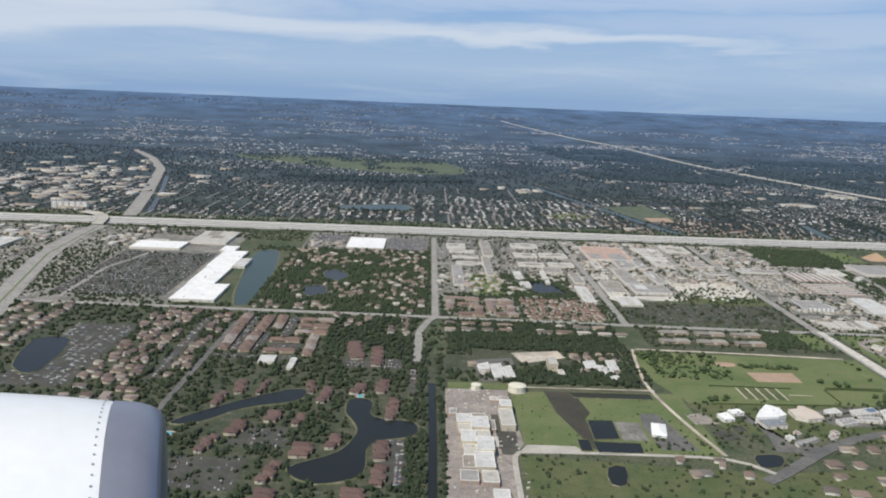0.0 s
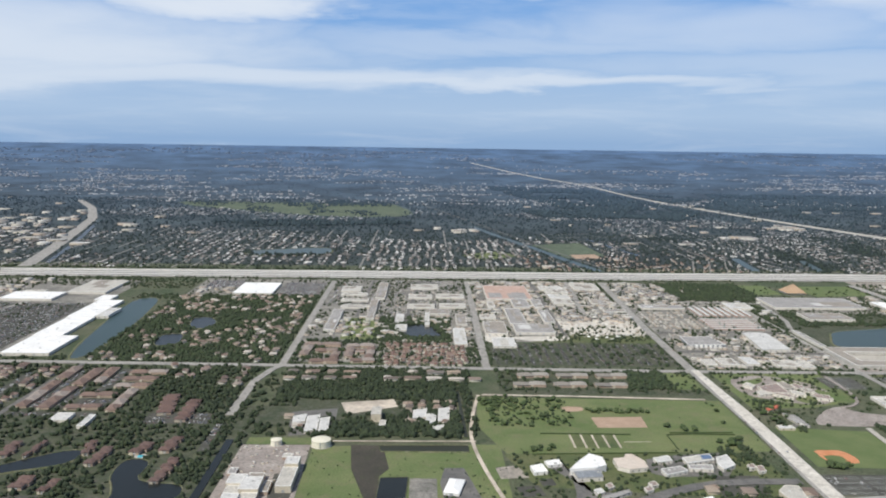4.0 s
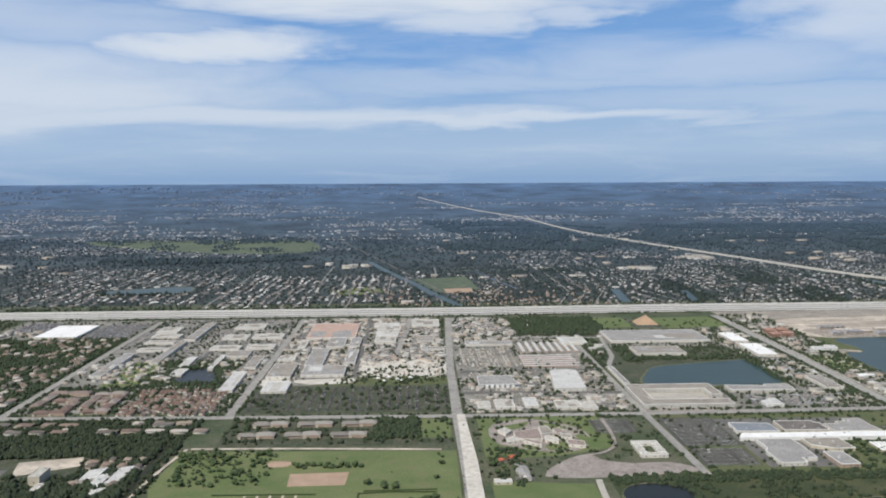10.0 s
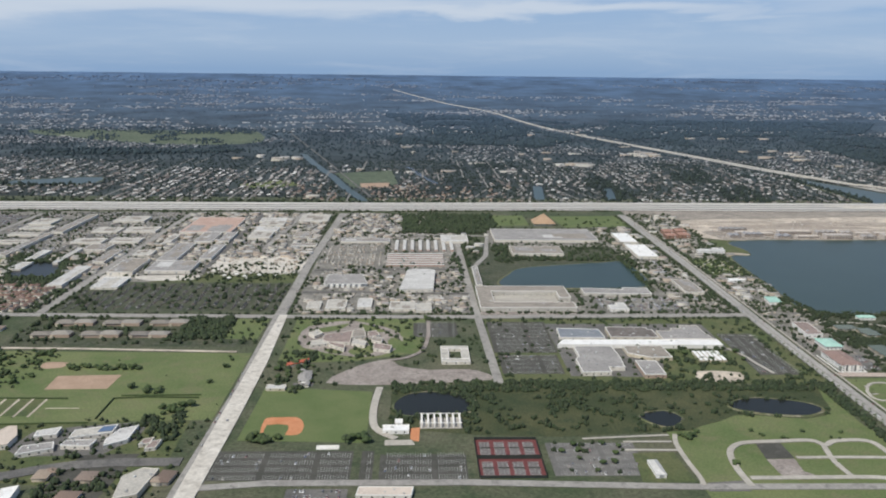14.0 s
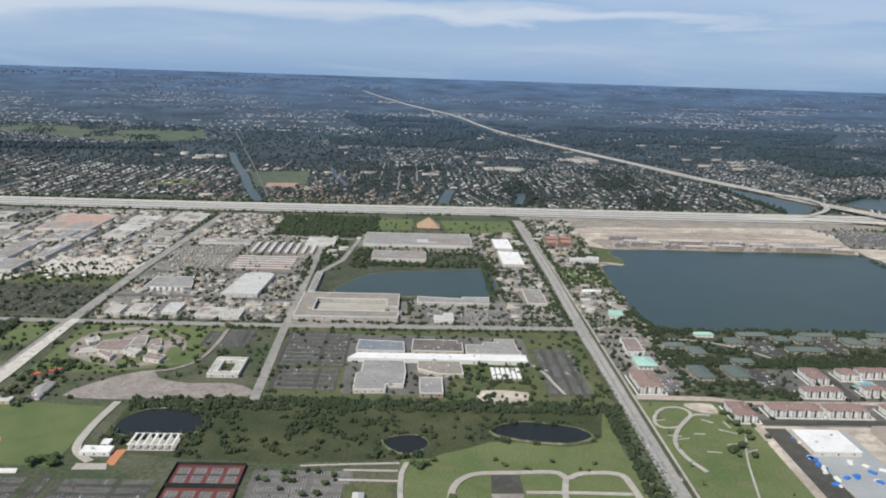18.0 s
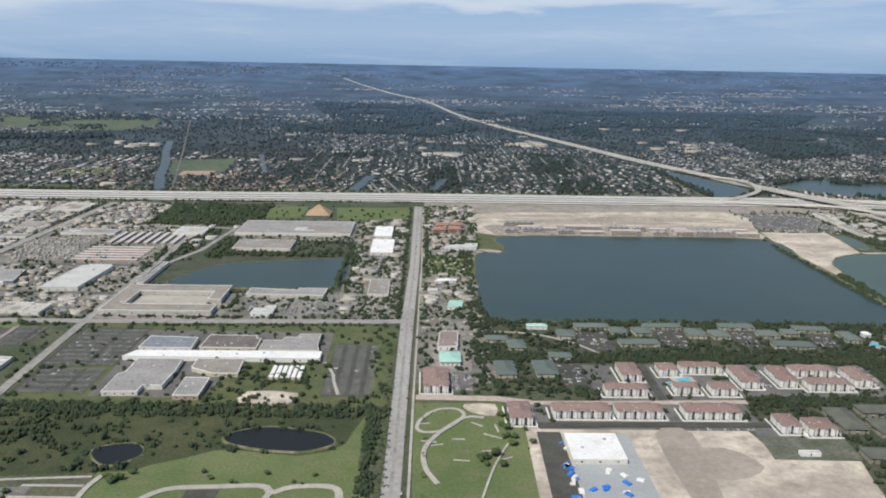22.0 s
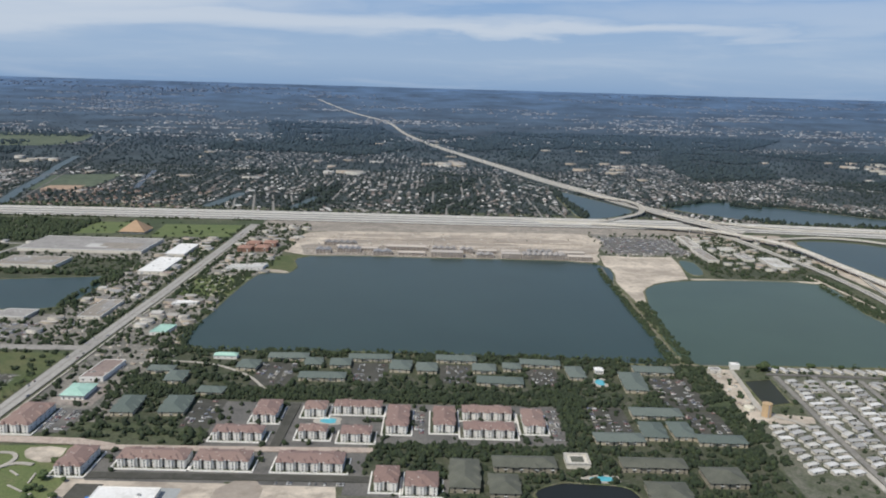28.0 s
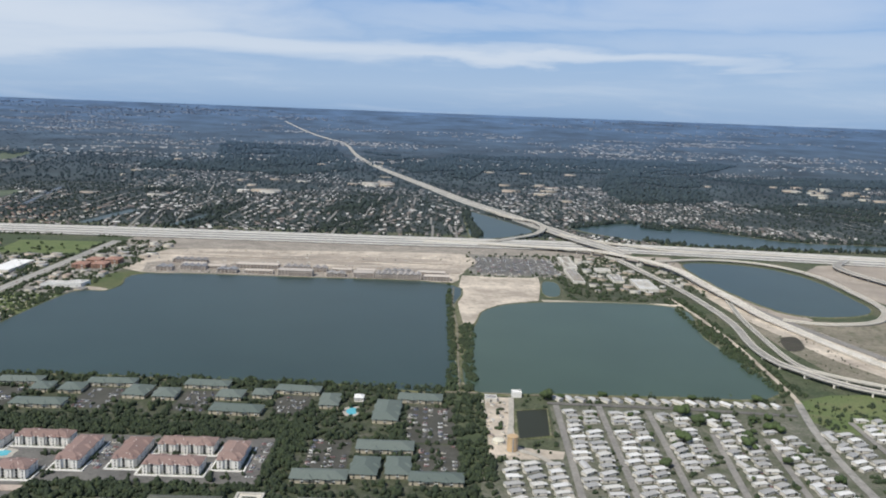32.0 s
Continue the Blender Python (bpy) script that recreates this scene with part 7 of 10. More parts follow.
flat_block("cottage", [(239.9, 499), (243.6, 502), (244.8, 496.4), (240.8, 493.4)], 1.9, "roseroof", "small low house with a dull pink roof", "wall", "wall", 1)
# works and trailers in the wood
flat_block("yard_building", [(43.1, 611.1), (52, 616.8), (52.5, 601.8), (44.5, 598.9)], 2.2, "pale", "low pale building in a wooded works yard", "wall", "wallwhite", 2)
flat_block("yard_building", [(53, 611.8), (61.6, 615), (63, 584.8), (54.7, 581.9)], 2.2, "pale", "low pale building in a wooded works yard", "wall", "wallwhite", 2)
flat_block("yard_building", [(62.6, 607.5), (68.8, 610.4), (70.5, 585.3), (64.2, 582.5)], 2.2, "pale", "low pale building in a wooded works yard", "wall", "wallwhite", 2)
flat_block("yard_building", [(127.4, 626.1), (137.3, 630.8), (136.3, 612.6), (127.2, 609.5)], 2.2, "pale", "low pale building in a wooded works yard", "wall", "wallwhite", 2)
flat_block("yard_building", [(136.8, 617.7), (143.9, 620.8), (143, 598.3), (136.1, 595.5)], 2.2, "pale", "low pale building in a wooded works yard", "wall", "wallwhite", 2)
flat_block("yard_building", [(145.8, 630.1), (153.9, 633.3), (152.6, 606.3), (144.8, 603.3)], 2.2, "pale", "low pale building in a wooded works yard", "wall", "wallwhite", 2)
flat_block("yard_building", [(140.8, 593.4), (149.2, 596.4), (148, 586.9), (140.8, 583)], 2.2, "pale", "low pale building in a wooded works yard", "wall", "wallwhite", 2)
# the white tent of the works and the hut in the park
for name, x, y, w, d, turn, h, up_, mat, label in (("marquee", 152.8, 496.3, 9.0, 19.5, -12.5, 1.6, 1.5, "white", "long white tent with a ridged roof on a grey yard"), ("park_hut", 580, 497.5, 4.6, 14.5, 2, 1.9, 1.2, "pale", "small pale hut with a ridged roof in a park")):
    t = thing(name, x, y, 0.1, turn, label, "tent" if name == "marquee" else "hut")
    bm = bmesh.new()
    box(bm, -w / 2, -d / 2, -0.2, w / 2, d / 2, h)
    part("wall", bm, "wallwhite", t)
    bm = bmesh.new()
    hip(bm, -w / 2, -d / 2, w / 2, d / 2, h + 0.02, up_, 0.2)
    part("roof", bm, mat, t)
    bm = bmesh.new()
    box(bm, -1.0, -d / 2 - 0.12, 0, 1.0, -d / 2 - 0.02, h * 0.8)
    part("door", bm, "steel", t)
    take_box(x - w / 2, y - d / 2, w, d)

# the water works: blocks of many heights
for x, y, w, d, h, roof in ((24, 500, 9, 12, 4.6, "pale"), (34, 508, 8, 9, 3.2, "tan"), (25, 486, 7, 13, 3.4, "cream"), (33, 490, 10, 16, 5.6, "pale"), (26, 470, 8, 15, 5.0, "pale"), (35, 476, 8, 13, 3.6, "cream"), (27, 456, 7, 13, 3.0, "cream"),
                            (35, 458, 9, 17, 5.4, "pale"), (26, 440, 6, 15, 2.6, "tan"), (33, 438, 10, 19, 4.2, "pale"), (44.5, 494, 3, 14, 2.4, "tan"), (44.5, 470, 3, 12, 2.2, "cream"), (52, 497, 8, 26, 4.4, "cream"), (53, 524, 7, 10, 6.5, "pale"), (24, 424, 9, 12, 2.6, "grey"), (36, 422, 8, 13, 3.0, "cream"),
                            (48, 545, 5, 5, 2.0, "cream"), (20, 520, 4, 8, 1.8, "grey")):
    shed(x, y - 8, w + 0.9, d + 0.9, h, roof, "works_block", "wallbrown" if h < 4 else "wallbeige")
# a white school building round a court
for x, y, w, d in ((484, 638, 18, 5), (484, 662, 18, 5), (484, 643.4, 5, 18.2), (497, 643.4, 5, 18.2)):
    shed(x, y, w, d, 2.3, "cream", "school_wing", "wall")
for x, y, w, d, h, roof in ((1178, 1100, 11, 56, 2.6, "cream"), (1175, 1034, 10, 58, 2.6, "tan"), (1228, 1012, 16, 40, 2.8, "pale"), (1205, 1090, 14, 12, 2.4, "cream"), (1212, 1044, 10, 30, 2.4, "grey")):
    shed(x, y, w, d, h, roof)
shed(900, 558, 9, 3, 1.8, "pale", "sales_hut", "wallwhite")
# white tents in the grass
for x, y in ((300, 858), (310, 862), (318, 855), (330, 860), (306, 849), (322, 848), (345, 856)):
    t = thing("party_tent", x, y, 0.1, rng.uniform(0, 30), "small white tent on grass", "tent", "white tents")
    bm = bmesh.new()
    hip(bm, -1.6, -1.6, 1.6, 1.6, 1.0, 1.1, 0.1)
    part("canopy", bm, "wallwhite", t)
    for u, v in ((-1.5, -1.5), (1.5, -1.5), (1.5, 1.5), (-1.5, 1.5)):
        bm = bmesh.new()
        box(bm, u - 0.06, v - 0.06, -0.05, u + 0.06, v + 0.06, 0.95)
        part("pole", bm, "steel", t)


def cylinder(bm, r, z0, z1, n=24, dome=0.0):
    rings = [(r, z0), (r, z1)] + ([(r * 0.72, z1 + dome * 0.6), (r * 0.3, z1 + dome * 0.95)] if dome else [(r * 0.96, z1 + 0.02)])
    loops = [[bm.verts.new((q * math.cos(k * math.tau / n), q * math.sin(k * math.tau / n), z)) for k in range(n)] for q, z in rings]
    for p, q in zip(loops, loops[1:]):
        for k in range(n):
            bm.faces.new((p[k], p[(k + 1) % n], q[(k + 1) % n], q[k]))
    bm.faces.new(loops[-1])


def tank(x, y, r, h, mat, label, dome):
    take_box(x - r, y - r, 2 * r, 2 * r)
    t = thing("storage_tank", x, y, 0, 0, label, "tank")
    bm = bmesh.new()
    cylinder(bm, r, -0.1, h, 28)
    part("shell", bm, mat, t)
    bm = bmesh.new()
    cylinder(bm, r + 0.12, h, h + 0.18, 28, dome)
    part("lid", bm, mat, t)
    bm = bmesh.new()
    cylinder(bm, r + 0.6, -0.1, 0.25, 28)
    part("footing", bm, "concrete", t)
    bm = bmesh.new()
    box(bm, -0.2, -r - 0.25, 0, 0.2, -r, h)
    part("ladder", bm, "steel", t)


tank(40, 562, 3.6, 3.6, "tank", "squat cream steel water tank with a domed lid", 0.5)
tank(69, 561, 6.2, 4.2, "tank", "broad cream steel water tank with a domed lid", 0.7)
tank(1088.5, 667.5, 2.4, 6.8, "tanktan", "tall tan cylindrical water tank beside a pond", 0.15)
tank(1083, 676, 2.6, 1.4, "tank", "low white round tank in a sandy yard", 0.4)


def pyramid(x, y, half, base, top):
    take_box(x - half, y - half, 2 * half, 2 * half)
    t = thing("pyramid_building", x, y, 0, 0, "low building under a tall tan pyramid roof", "building")
    bm = bmesh.new()
    box(bm, -half + 1, -half + 1, -0.1, half - 1, half - 1, base)
    part("wall", bm, "wall", t)
    bm = bmesh.new()
    hip(bm, -half, -half, half, half, base, top - base, 0.2)
    part("roof", bm, "pyramid", t)
    for k in range(4):
        again("window", TALL, t, -half + half * (k + 0.5) / 2, -half + 1, 0.6)


pyramid(618, 1112, 13, 2.2, 12.5)

# the mint-roofed clubhouse
t = thing("clubhouse", 747, 673.5, 0, 0, "white clubhouse with a mint green metal hip roof", "building")
bm = bmesh.new()
box(bm, -5.6, -8, -0.1, 5.6, 8, 2.6)
part("wall", bm, "wallwhite", t)
bm = bmesh.new()
hip(bm, -5.6, -8, 5.6, 8, 2.6, 1.7, 0.7)
part("roof", bm, "mint", t)
for k in range(4):
    again("window", TALL, t, -4.1 + 2.7 * k, -8, 0.5)
take_box(740, 664, 14, 19)
# white lakeside pavilions with pools
for x, y, w in ((805, 734, 13), (1016, 725, 4.5)):
    t = thing("pavilion", x, y, 0, 0, "white lakeside pavilion with a pale hip roof", "pavilion", "white pavilions")
    bm = bmesh.new()
    box(bm, -w / 2, -2.5, -0.1, w / 2, 2.5, 2.2)
    part("wall", bm, "wallwhite", t)
    bm = bmesh.new()
    hip(bm, -w / 2, -2.5, w / 2, 2.5, 2.2, 1.2, 0.3)
    part("roof", bm, "mint" if x < 900 else "white", t)
    for k in range(3):
        again("window", WINDOW, t, (k - 1) * w / 3.4, -2.5, 0.7)
    take_box(x - w / 2, y - 3, w, 6)
for x, y, rx, ry in ((875, 648, 3.6, 3.0), (866, 642, 2.0, 1.6), (994, 596, 4.4, 2.2), (1014, 709, 2.4, 4.6), (-149, 470, 2.4, 2.0), (-40, 541, 1.8, 2.4)):
    ring = [(x + rx * math.cos(k * math.tau / 9) * (1.2 if k % 3 else 0.85), y + ry * math.sin(k * math.tau / 9)) for k in range(9)]
    area("pool_deck", [(x + (u - x) * 1.7, y + (v - y) * 1.7) for u, v in ring], "concrete", 0.16, "pale pool deck", "deck", 3)
    area("swimming_pool", ring, "pool", 0.2, "kidney-shaped turquoise swimming pool", "pool", 3)
# small square pump house
t = thing("pump_house", 985.5, 609.5, 0, 0, "small square pale building with a light parapet", "building")
bm = bmesh.new()
box(bm, -5, -5, -0.1, 5, 5, 2.2)
part("wall", bm, "wall", t)
bm = bmesh.new()
for r in ((-5.2, -5.2, 5.2, -4.2), (-5.2, 4.2, 5.2, 5.2), (-5.2, -4.2, -4.2, 4.2), (4.2, -4.2, 5.2, 4.2)):
    box(bm, *r[:2], 2.2, *r[2:], 2.7)
part("parapet", bm, "cream", t)
bm = bmesh.new()
hip(bm, -2.6, -2.6, 2.6, 2.6, 2.25, 0.9, 0.1)
part("roof", bm, "olive", t)
take_box(978, 605, 12, 12)
# construction material on the new slab
for k in range(26):
    x, y = rng.uniform(793.0, 796.0), rng.uniform(500, 578)
    if k > 15:
        x, y = rng.uniform(799, 825), rng.uniform(522, 546)
    s = rng.uniform(0.8, 2.0)
    bm = bmesh.new()
    box(bm, -s, -s * 0.6, 0, s, s * 0.6, 0.7, 0.12)
    tagged(part("material_stack", bm, "tarp" if k % 2 else "wallwhite"), "stack of building material under a blue tarpaulin" if k % 2 else "pale stack of building boards", "stack", "stacks on the building site").matrix_basis = pose(x, y, 0.24 if x > 803 else 0.2, 0, 0, rng.uniform(0, 180))

# tennis courts with their screens
for x0, y0, x1, y1 in ((497, 511.5, 528, 531), (497, 491, 528, 510)):
    area("tennis_ground", rect(x0, y0, x1, y1), "court", 0.1, "red ground round tennis courts", "court")
    for k in range(4):
        u = x0 + 2.2 + k * 7.2
        area("tennis_court", rect(u, y0 + 3, u + 5.0, y1 - 3), "courtgrey", 0.13, "grey tennis court with white lines", "court")
        bm = bmesh.new()
        for q in (u, u + 0.7, u + 2.45, u + 4.2, u + 4.9):
            box(bm, q, y0 + 3, LAID[2], q + 0.09, y1 - 3, LAID[2] + 0.012)
        for q in (y0 + 3, y0 + 6, y1 - 6, y1 - 3.1):
            box(bm, u, q, LAID[2], u + 5, q + 0.1, LAID[2] + 0.014)
        tagged(part("court_line", bm, "paint"), "white painted court lines", "marking", "", "structure")
        bm = bmesh.new()
        box(bm, u - 0.3, (y0 + y1) / 2 - 0.04, 0.13, u + 5.3, (y0 + y1) / 2 + 0.04, 0.6)
        tagged(part("tennis_net", bm, "pipe"), "low dark tennis net across a court", "net", "tennis nets")
    fence = thing("court_fence", (x0 + x1) / 2, (y0 + y1) / 2, 0, 0, "dark green screen fence round tennis courts", "fence")
    a, b = (x1 - x0) / 2, (y1 - y0) / 2
    for r in ((-a, -b, a, -b + 0.1), (-a, b - 0.1, a, b), (-a, -b, -a + 0.1, b), (a - 0.1, -b, a, b)):
        bm = bmesh.new()
        box(bm, *r[:2], 0, *r[2:], 1.5)
        part("fence_panel", bm, "pipe", fence)
# white beam shelter beside the ball field
t = thing("shade_shelter", 481, 551, 0.2, 0, "row of white beams of an open shade shelter", "shelter")
take_box(470, 544, 22, 15)
bm = bmesh.new()
box(bm, -11, -7, 0, 11, 7, 0.05)
part("floor", bm, "concrete", t)
beam = shared("beam", "wallwhite", (-0.5, -6.5, 2.3, 0.5, 6.5, 2.6), (-0.2, -6.3, 0, 0.2, -5.9, 2.3), (-0.2, 5.9, 0, 0.2, 6.3, 2.3))
for k in range(7):
    again("beam", beam, t, -10 + k * 3.3, 0, 0)
for y in (-6, 6):
    bm = bmesh.new()
    box(bm, -11, y - 0.2, 2.6, 11, y + 0.2, 2.8)
    part("rail", bm, "wallwhite", t)
# painted rows in the playing field
for k in range(5):
    area("field_strip", rect(233 + 7.5 * k, 560, 234.2 + 7.5 * k, 584), "sand", 0.1, "pale mown strip beside garden plots", "strip")
for k in range(4):
    area("garden_plot", rect(234.6 + 7.5 * k, 561, 240.1 + 7.5 * k, 583), "meadow", 0.08, "hatched garden plot", "plot", keep=True)
area("field_mark", rect(268, 571, 286, 571.8), "sand", 0.08, "pale line in the grass", "marking")
for line in ([(214, 585), (275, 584)], [(300, 557), (300, 584), (318, 586), (347, 585)], [(204, 548), (298, 552)], [(303, 588), (347, 589)]):
    f = thing("field_hedge", line[0][0], line[0][1], 0, 0, "thin dark hedge along a field", "hedge", "field hedges")
    bm = ribbon([(x - line[0][0], y - line[0][1]) for x, y in line], 0.5, 0.9, 1.0)
    part("leaves", bm, "leafbright", f)
    take_line(line, 2)


# ---- cars, houses and trees in great number ----
def cars(name, pts, turns, label, paint="carpaint"):
    """Parked cars: a hull with bonnet and boot, and a glazed cabin with a roof, for every place."""
    n = len(pts)
    if not n:
        return
    shape = np.array([(-1, -0.42, 0.1), (1, -0.42, 0.1), (1, 0.42, 0.1), (-1, 0.42, 0.1), (-1, -0.4, 0.38), (1, -0.4, 0.34), (1, 0.4, 0.34), (-1, 0.4, 0.38),
                      (-0.7, -0.38, 0.38), (0.4, -0.38, 0.38), (0.4, 0.38, 0.38), (-0.7, 0.38, 0.38), (-0.5, -0.32, 0.62), (0.12, -0.32, 0.62), (0.12, 0.32, 0.62), (-0.5, 0.32, 0.62)])
    quads = np.array([(4, 5, 6, 7), (0, 1, 5, 4), (1, 2, 6, 5), (2, 3, 7, 6), (3, 0, 4, 7), (8, 9, 13, 12), (9, 10, 14, 13), (10, 11, 15, 14), (11, 8, 12, 15), (12, 13, 14, 15)])
    qm = np.array([0, 0, 0, 0, 0, 1, 1, 1, 1, 0])
    c, s, grow = np.cos(turns), np.sin(turns), rng.uniform(0.92, 1.15, n)
    v = shape[None] * grow[:, None, None]
    x, y = v[..., 0] * c[:, None] - v[..., 1] * s[:, None] + pts[:, 0:1], v[..., 0] * s[:, None] + v[..., 1] * c[:, None] + pts[:, 1:2]
    verts = np.stack([x, y, v[..., 2] + pts[:, 2:3]], -1)
    me = mesh_of(name, verts, (quads[None] + 16 * np.arange(n)[:, None, None]), [], [paint, "glass"], np.tile(qm, n))
    tagged(new(name, me), label, "cars", "", "stuff")


CARS = []


def lot(x0, y0, x1, y1, full, mat="asphalt", rows_along="x", lines=True, z=0.09, gap=7.2, label="asphalt car park with white stall lines"):
    """A car park: its surface, its stall lines and some parked cars."""
    clear = taken.copy()
    area("car_park", rect(x0, y0, x1, y1), mat, z, label, "car park")
    z = LAID[2]
    bm, places = bmesh.new(), []
    long0, long1, short0, short1 = (x0, x1, y0, y1) if rows_along == "x" else (y0, y1, x0, x1)
    r = short0 + 1.6
    verts, quads = [], []
    while r < short1 - 1.2:
        for u in np.arange(long0 + 1.5, long1 - 1.5, 1.22):
            if (u - long0) % 24 < 2.4:
                continue
            for v in (r, r + 2.5) if r + 2.5 < short1 - 1 else (r,):
                if rng.random() < full:
                    places.append((u, v, z) if rows_along == "x" else (v, u, z))
            if lines:
                a, b, c, d = (u + 0.55, r - 1.1, u + 0.70, r + 3.6) if rows_along == "x" else (r - 1.1, u + 0.55, r + 3.6, u + 0.70)
                k = len(verts)
                verts += [(a, b, z + 0.02), (c, b, z + 0.02), (c, d, z + 0.02), (a, d, z + 0.02)]
                quads.append((k, k + 1, k + 2, k + 3))
        r += gap
    bm.free()
    if lines:
        tagged(new("stall_lines", mesh_of("stall_lines", verts, quads, [], ["paint"])), "white painted stall lines", "marking", "", "stuff")
    turn = math.pi / 2 if rows_along == "x" else 0.0
    if mat == "yardpave":
        taken[:] = clear
    places = [q for q in places if not clear[int(round((q[0] - GX) / CELL)), int(round((q[1] - GY) / CELL))]]
    CARS.extend((x, y, q, turn + (math.pi if rng.random() < 0.5 else 0)) for x, y, q in places)


lot(371, 490, 438, 519, 0.05, label="asphalt car park with white stall lines beside the ball field")
lot(442, 490, 448, 519, 0.1)
lot(451, 490, 492, 515, 0.06)
lot(532, 493, 576, 527, 0.08, "oldasphalt")
lot(521, 622, 559, 655, 0.04)
lot(519, 660, 561, 726, 0.03)
lot(679, 620, 704, 699, 0.03, "asphalt", "y")
lot(466, 692, 497, 724, 0.04)
lot(612, 754, 676, 792, 0.45, "yardpave", "y", False)
lot(-362, 792, -252, 1000, 0.33, "asphalt", "x", False, gap=8.5, label="wide dark car park full of cars beside the mall")
lot(-150, 1110, -106, 1160, 0.5, "oldasphalt", "x", False)
lot(-50, 1064, 4, 1150, 0.4, "oldasphalt", "x", False)
lot(-292, 540, -240, 690, 0.2, "asphalt", "y", False)
lot(787, 584, 842, 590, 0.6, "oldasphalt", "x", False)
lot(846, 583.5, 892, 589, 0.6, "oldasphalt", "x", False)
lot(914.6, 634, 921.8, 664, 0.5, "oldasphalt", "y", False)
lot(978.5, 630, 986, 668, 0.4, "oldasphalt", "y", False)
lot(746, 628, 759.5, 654, 0.5, "oldasphalt", "y", False)
lot(827, 692, 848, 728, 0.28, "asphalt", "y", False)
lot(878, 702, 898, 731, 0.28, "asphalt", "x", False)
lot(927, 702, 944, 731, 0.28, "asphalt", "x", False)
lot(975, 702, 992, 728, 0.28, "asphalt", "x", False)
lot(1041, 673, 1064, 718, 0.28, "asphalt", "y", False)
lot(1047, 641, 1065, 671, 0.28, "asphalt", "y", False)
lot(1000, 642, 1018, 674, 0.28, "asphalt", "y", False)
lot(807.5, 636, 822, 671, 0.28, "asphalt", "y", False)
lot(411, 471, 438, 482, 0.35, "oldasphalt", "x", False)
lot(1092, 1070, 1170, 1150, 0.25, "oldasphalt", "y", False)
lot(-20, 410, -6, 490, 0.5, "asphalt", "y", False)
lot(-112, 455, -76, 484, 0.14, "asphalt", "x", False)
lot(-140, 400, -95, 440, 0.1, "asphalt", "x", False)
lot(-8, 550, 0, 600, 0.3, "asphalt", "y", False)
lot(-122, 637, -97, 653, 0.35, "asphalt", "x", False)
lot(-118, 667, -109.5, 733, 0.3, "asphalt", "y", False)
lot(-107, 687, -80, 695, 0.35, "asphalt", "x", False)
lot(-151, 630, -145, 730, 0.3, "asphalt", "y", False)
lot(-133, 630, -126, 684, 0.3, "asphalt", "y", False)
lot(-160, 614, -98, 622, 0.3, "asphalt", "x", False)
lot(-60, 600, -14, 622, 0.35, "asphalt", "x", False)
lot(-193, 560, -184, 720, 0.22, "asphalt", "y", False)
lot(60, 948, 186, 1172, 0.3, "yardpave", "x", False, gap=8.0)
lot(196, 1054, 274, 1172, 0.3, "yardpave", "x", False, gap=9.0)
lot(380, 757, 430, 764, 0.4, "yardpave", "x", False)
lot(440, 757, 505, 766, 0.4, "yardpave", "x", False)
lot(692, 770, 700, 960, 0.4, "yardpave", "y", False)
lot(20, 1010, 50, 1160, 0.35, "yardpave", "y", False)
lot(376, 1060, 448, 1160, 0.45, "yardpave", "x", False)
lot(285, 930, 326, 1010, 0.4, "yardpave", "x", False)
lot(330, 1060, 364, 1165, 0.4, "yardpave", "x", False)

# yards of trailers, storage rows and wrecks


def blocks(items):
    """Many plain roofed blocks as one mesh: centre, size, height, turn."""
    it = np.asarray(items, float)
    n = len(it)
    base = np.array([(-1, -1, 0), (1, -1, 0), (1, 1, 0), (-1, 1, 0), (-1, -1, 1), (1, -1, 1), (1, 1, 1), (-1, 1, 1), (-1, -1, 1), (1, -1, 1), (1, 1, 1), (-1, 1, 1)])
    v = base[None] * np.stack([it[:, 3] / 2, it[:, 4] / 2, it[:, 5]], -1)[:, None]
    c, s = np.cos(it[:, 6]), np.sin(it[:, 6])
    x = v[..., 0] * c[:, None] - v[..., 1] * s[:, None] + it[:, 0:1]
    y = v[..., 0] * s[:, None] + v[..., 1] * c[:, None] + it[:, 1:2]
    f = np.array([(8, 9, 10, 11), (0, 1, 5, 4), (1, 2, 6, 5), (2, 3, 7, 6), (3, 0, 4, 7)])
    return np.stack([x, y, v[..., 2] + it[:, 2:3]], -1), f[None] + 12 * np.arange(n)[:, None, None], np.tile([0, 1, 1, 1, 1], n)


def yard(name, items, mats, label, category):
    v, q, m = blocks(items)
    return tagged(new(name, mesh_of(name, v, q, [], mats, m)), label, category, "", "stuff")


def jumble(x0, y0, x1, y1, n, small, large, high, square=True):
    """Sheds and goods strewn over a yard where nothing else stands."""
    res = []
    px, py = rng.uniform(x0, x1, n), rng.uniform(y0, y1, n)
    for x, y, ok in zip(px, py, free(px, py)):
        if ok:
            w, d = rng.uniform(small, large), rng.uniform(small, large) * 0.8
            res.append((x, y, 0.0, w, d, rng.uniform(0.5, 1) * high, 0.0 if square else rng.uniform(0, 3)))
            if large > 6:
                take_box(x - w / 2, y - d / 2, w, d, 0.5)
    return res


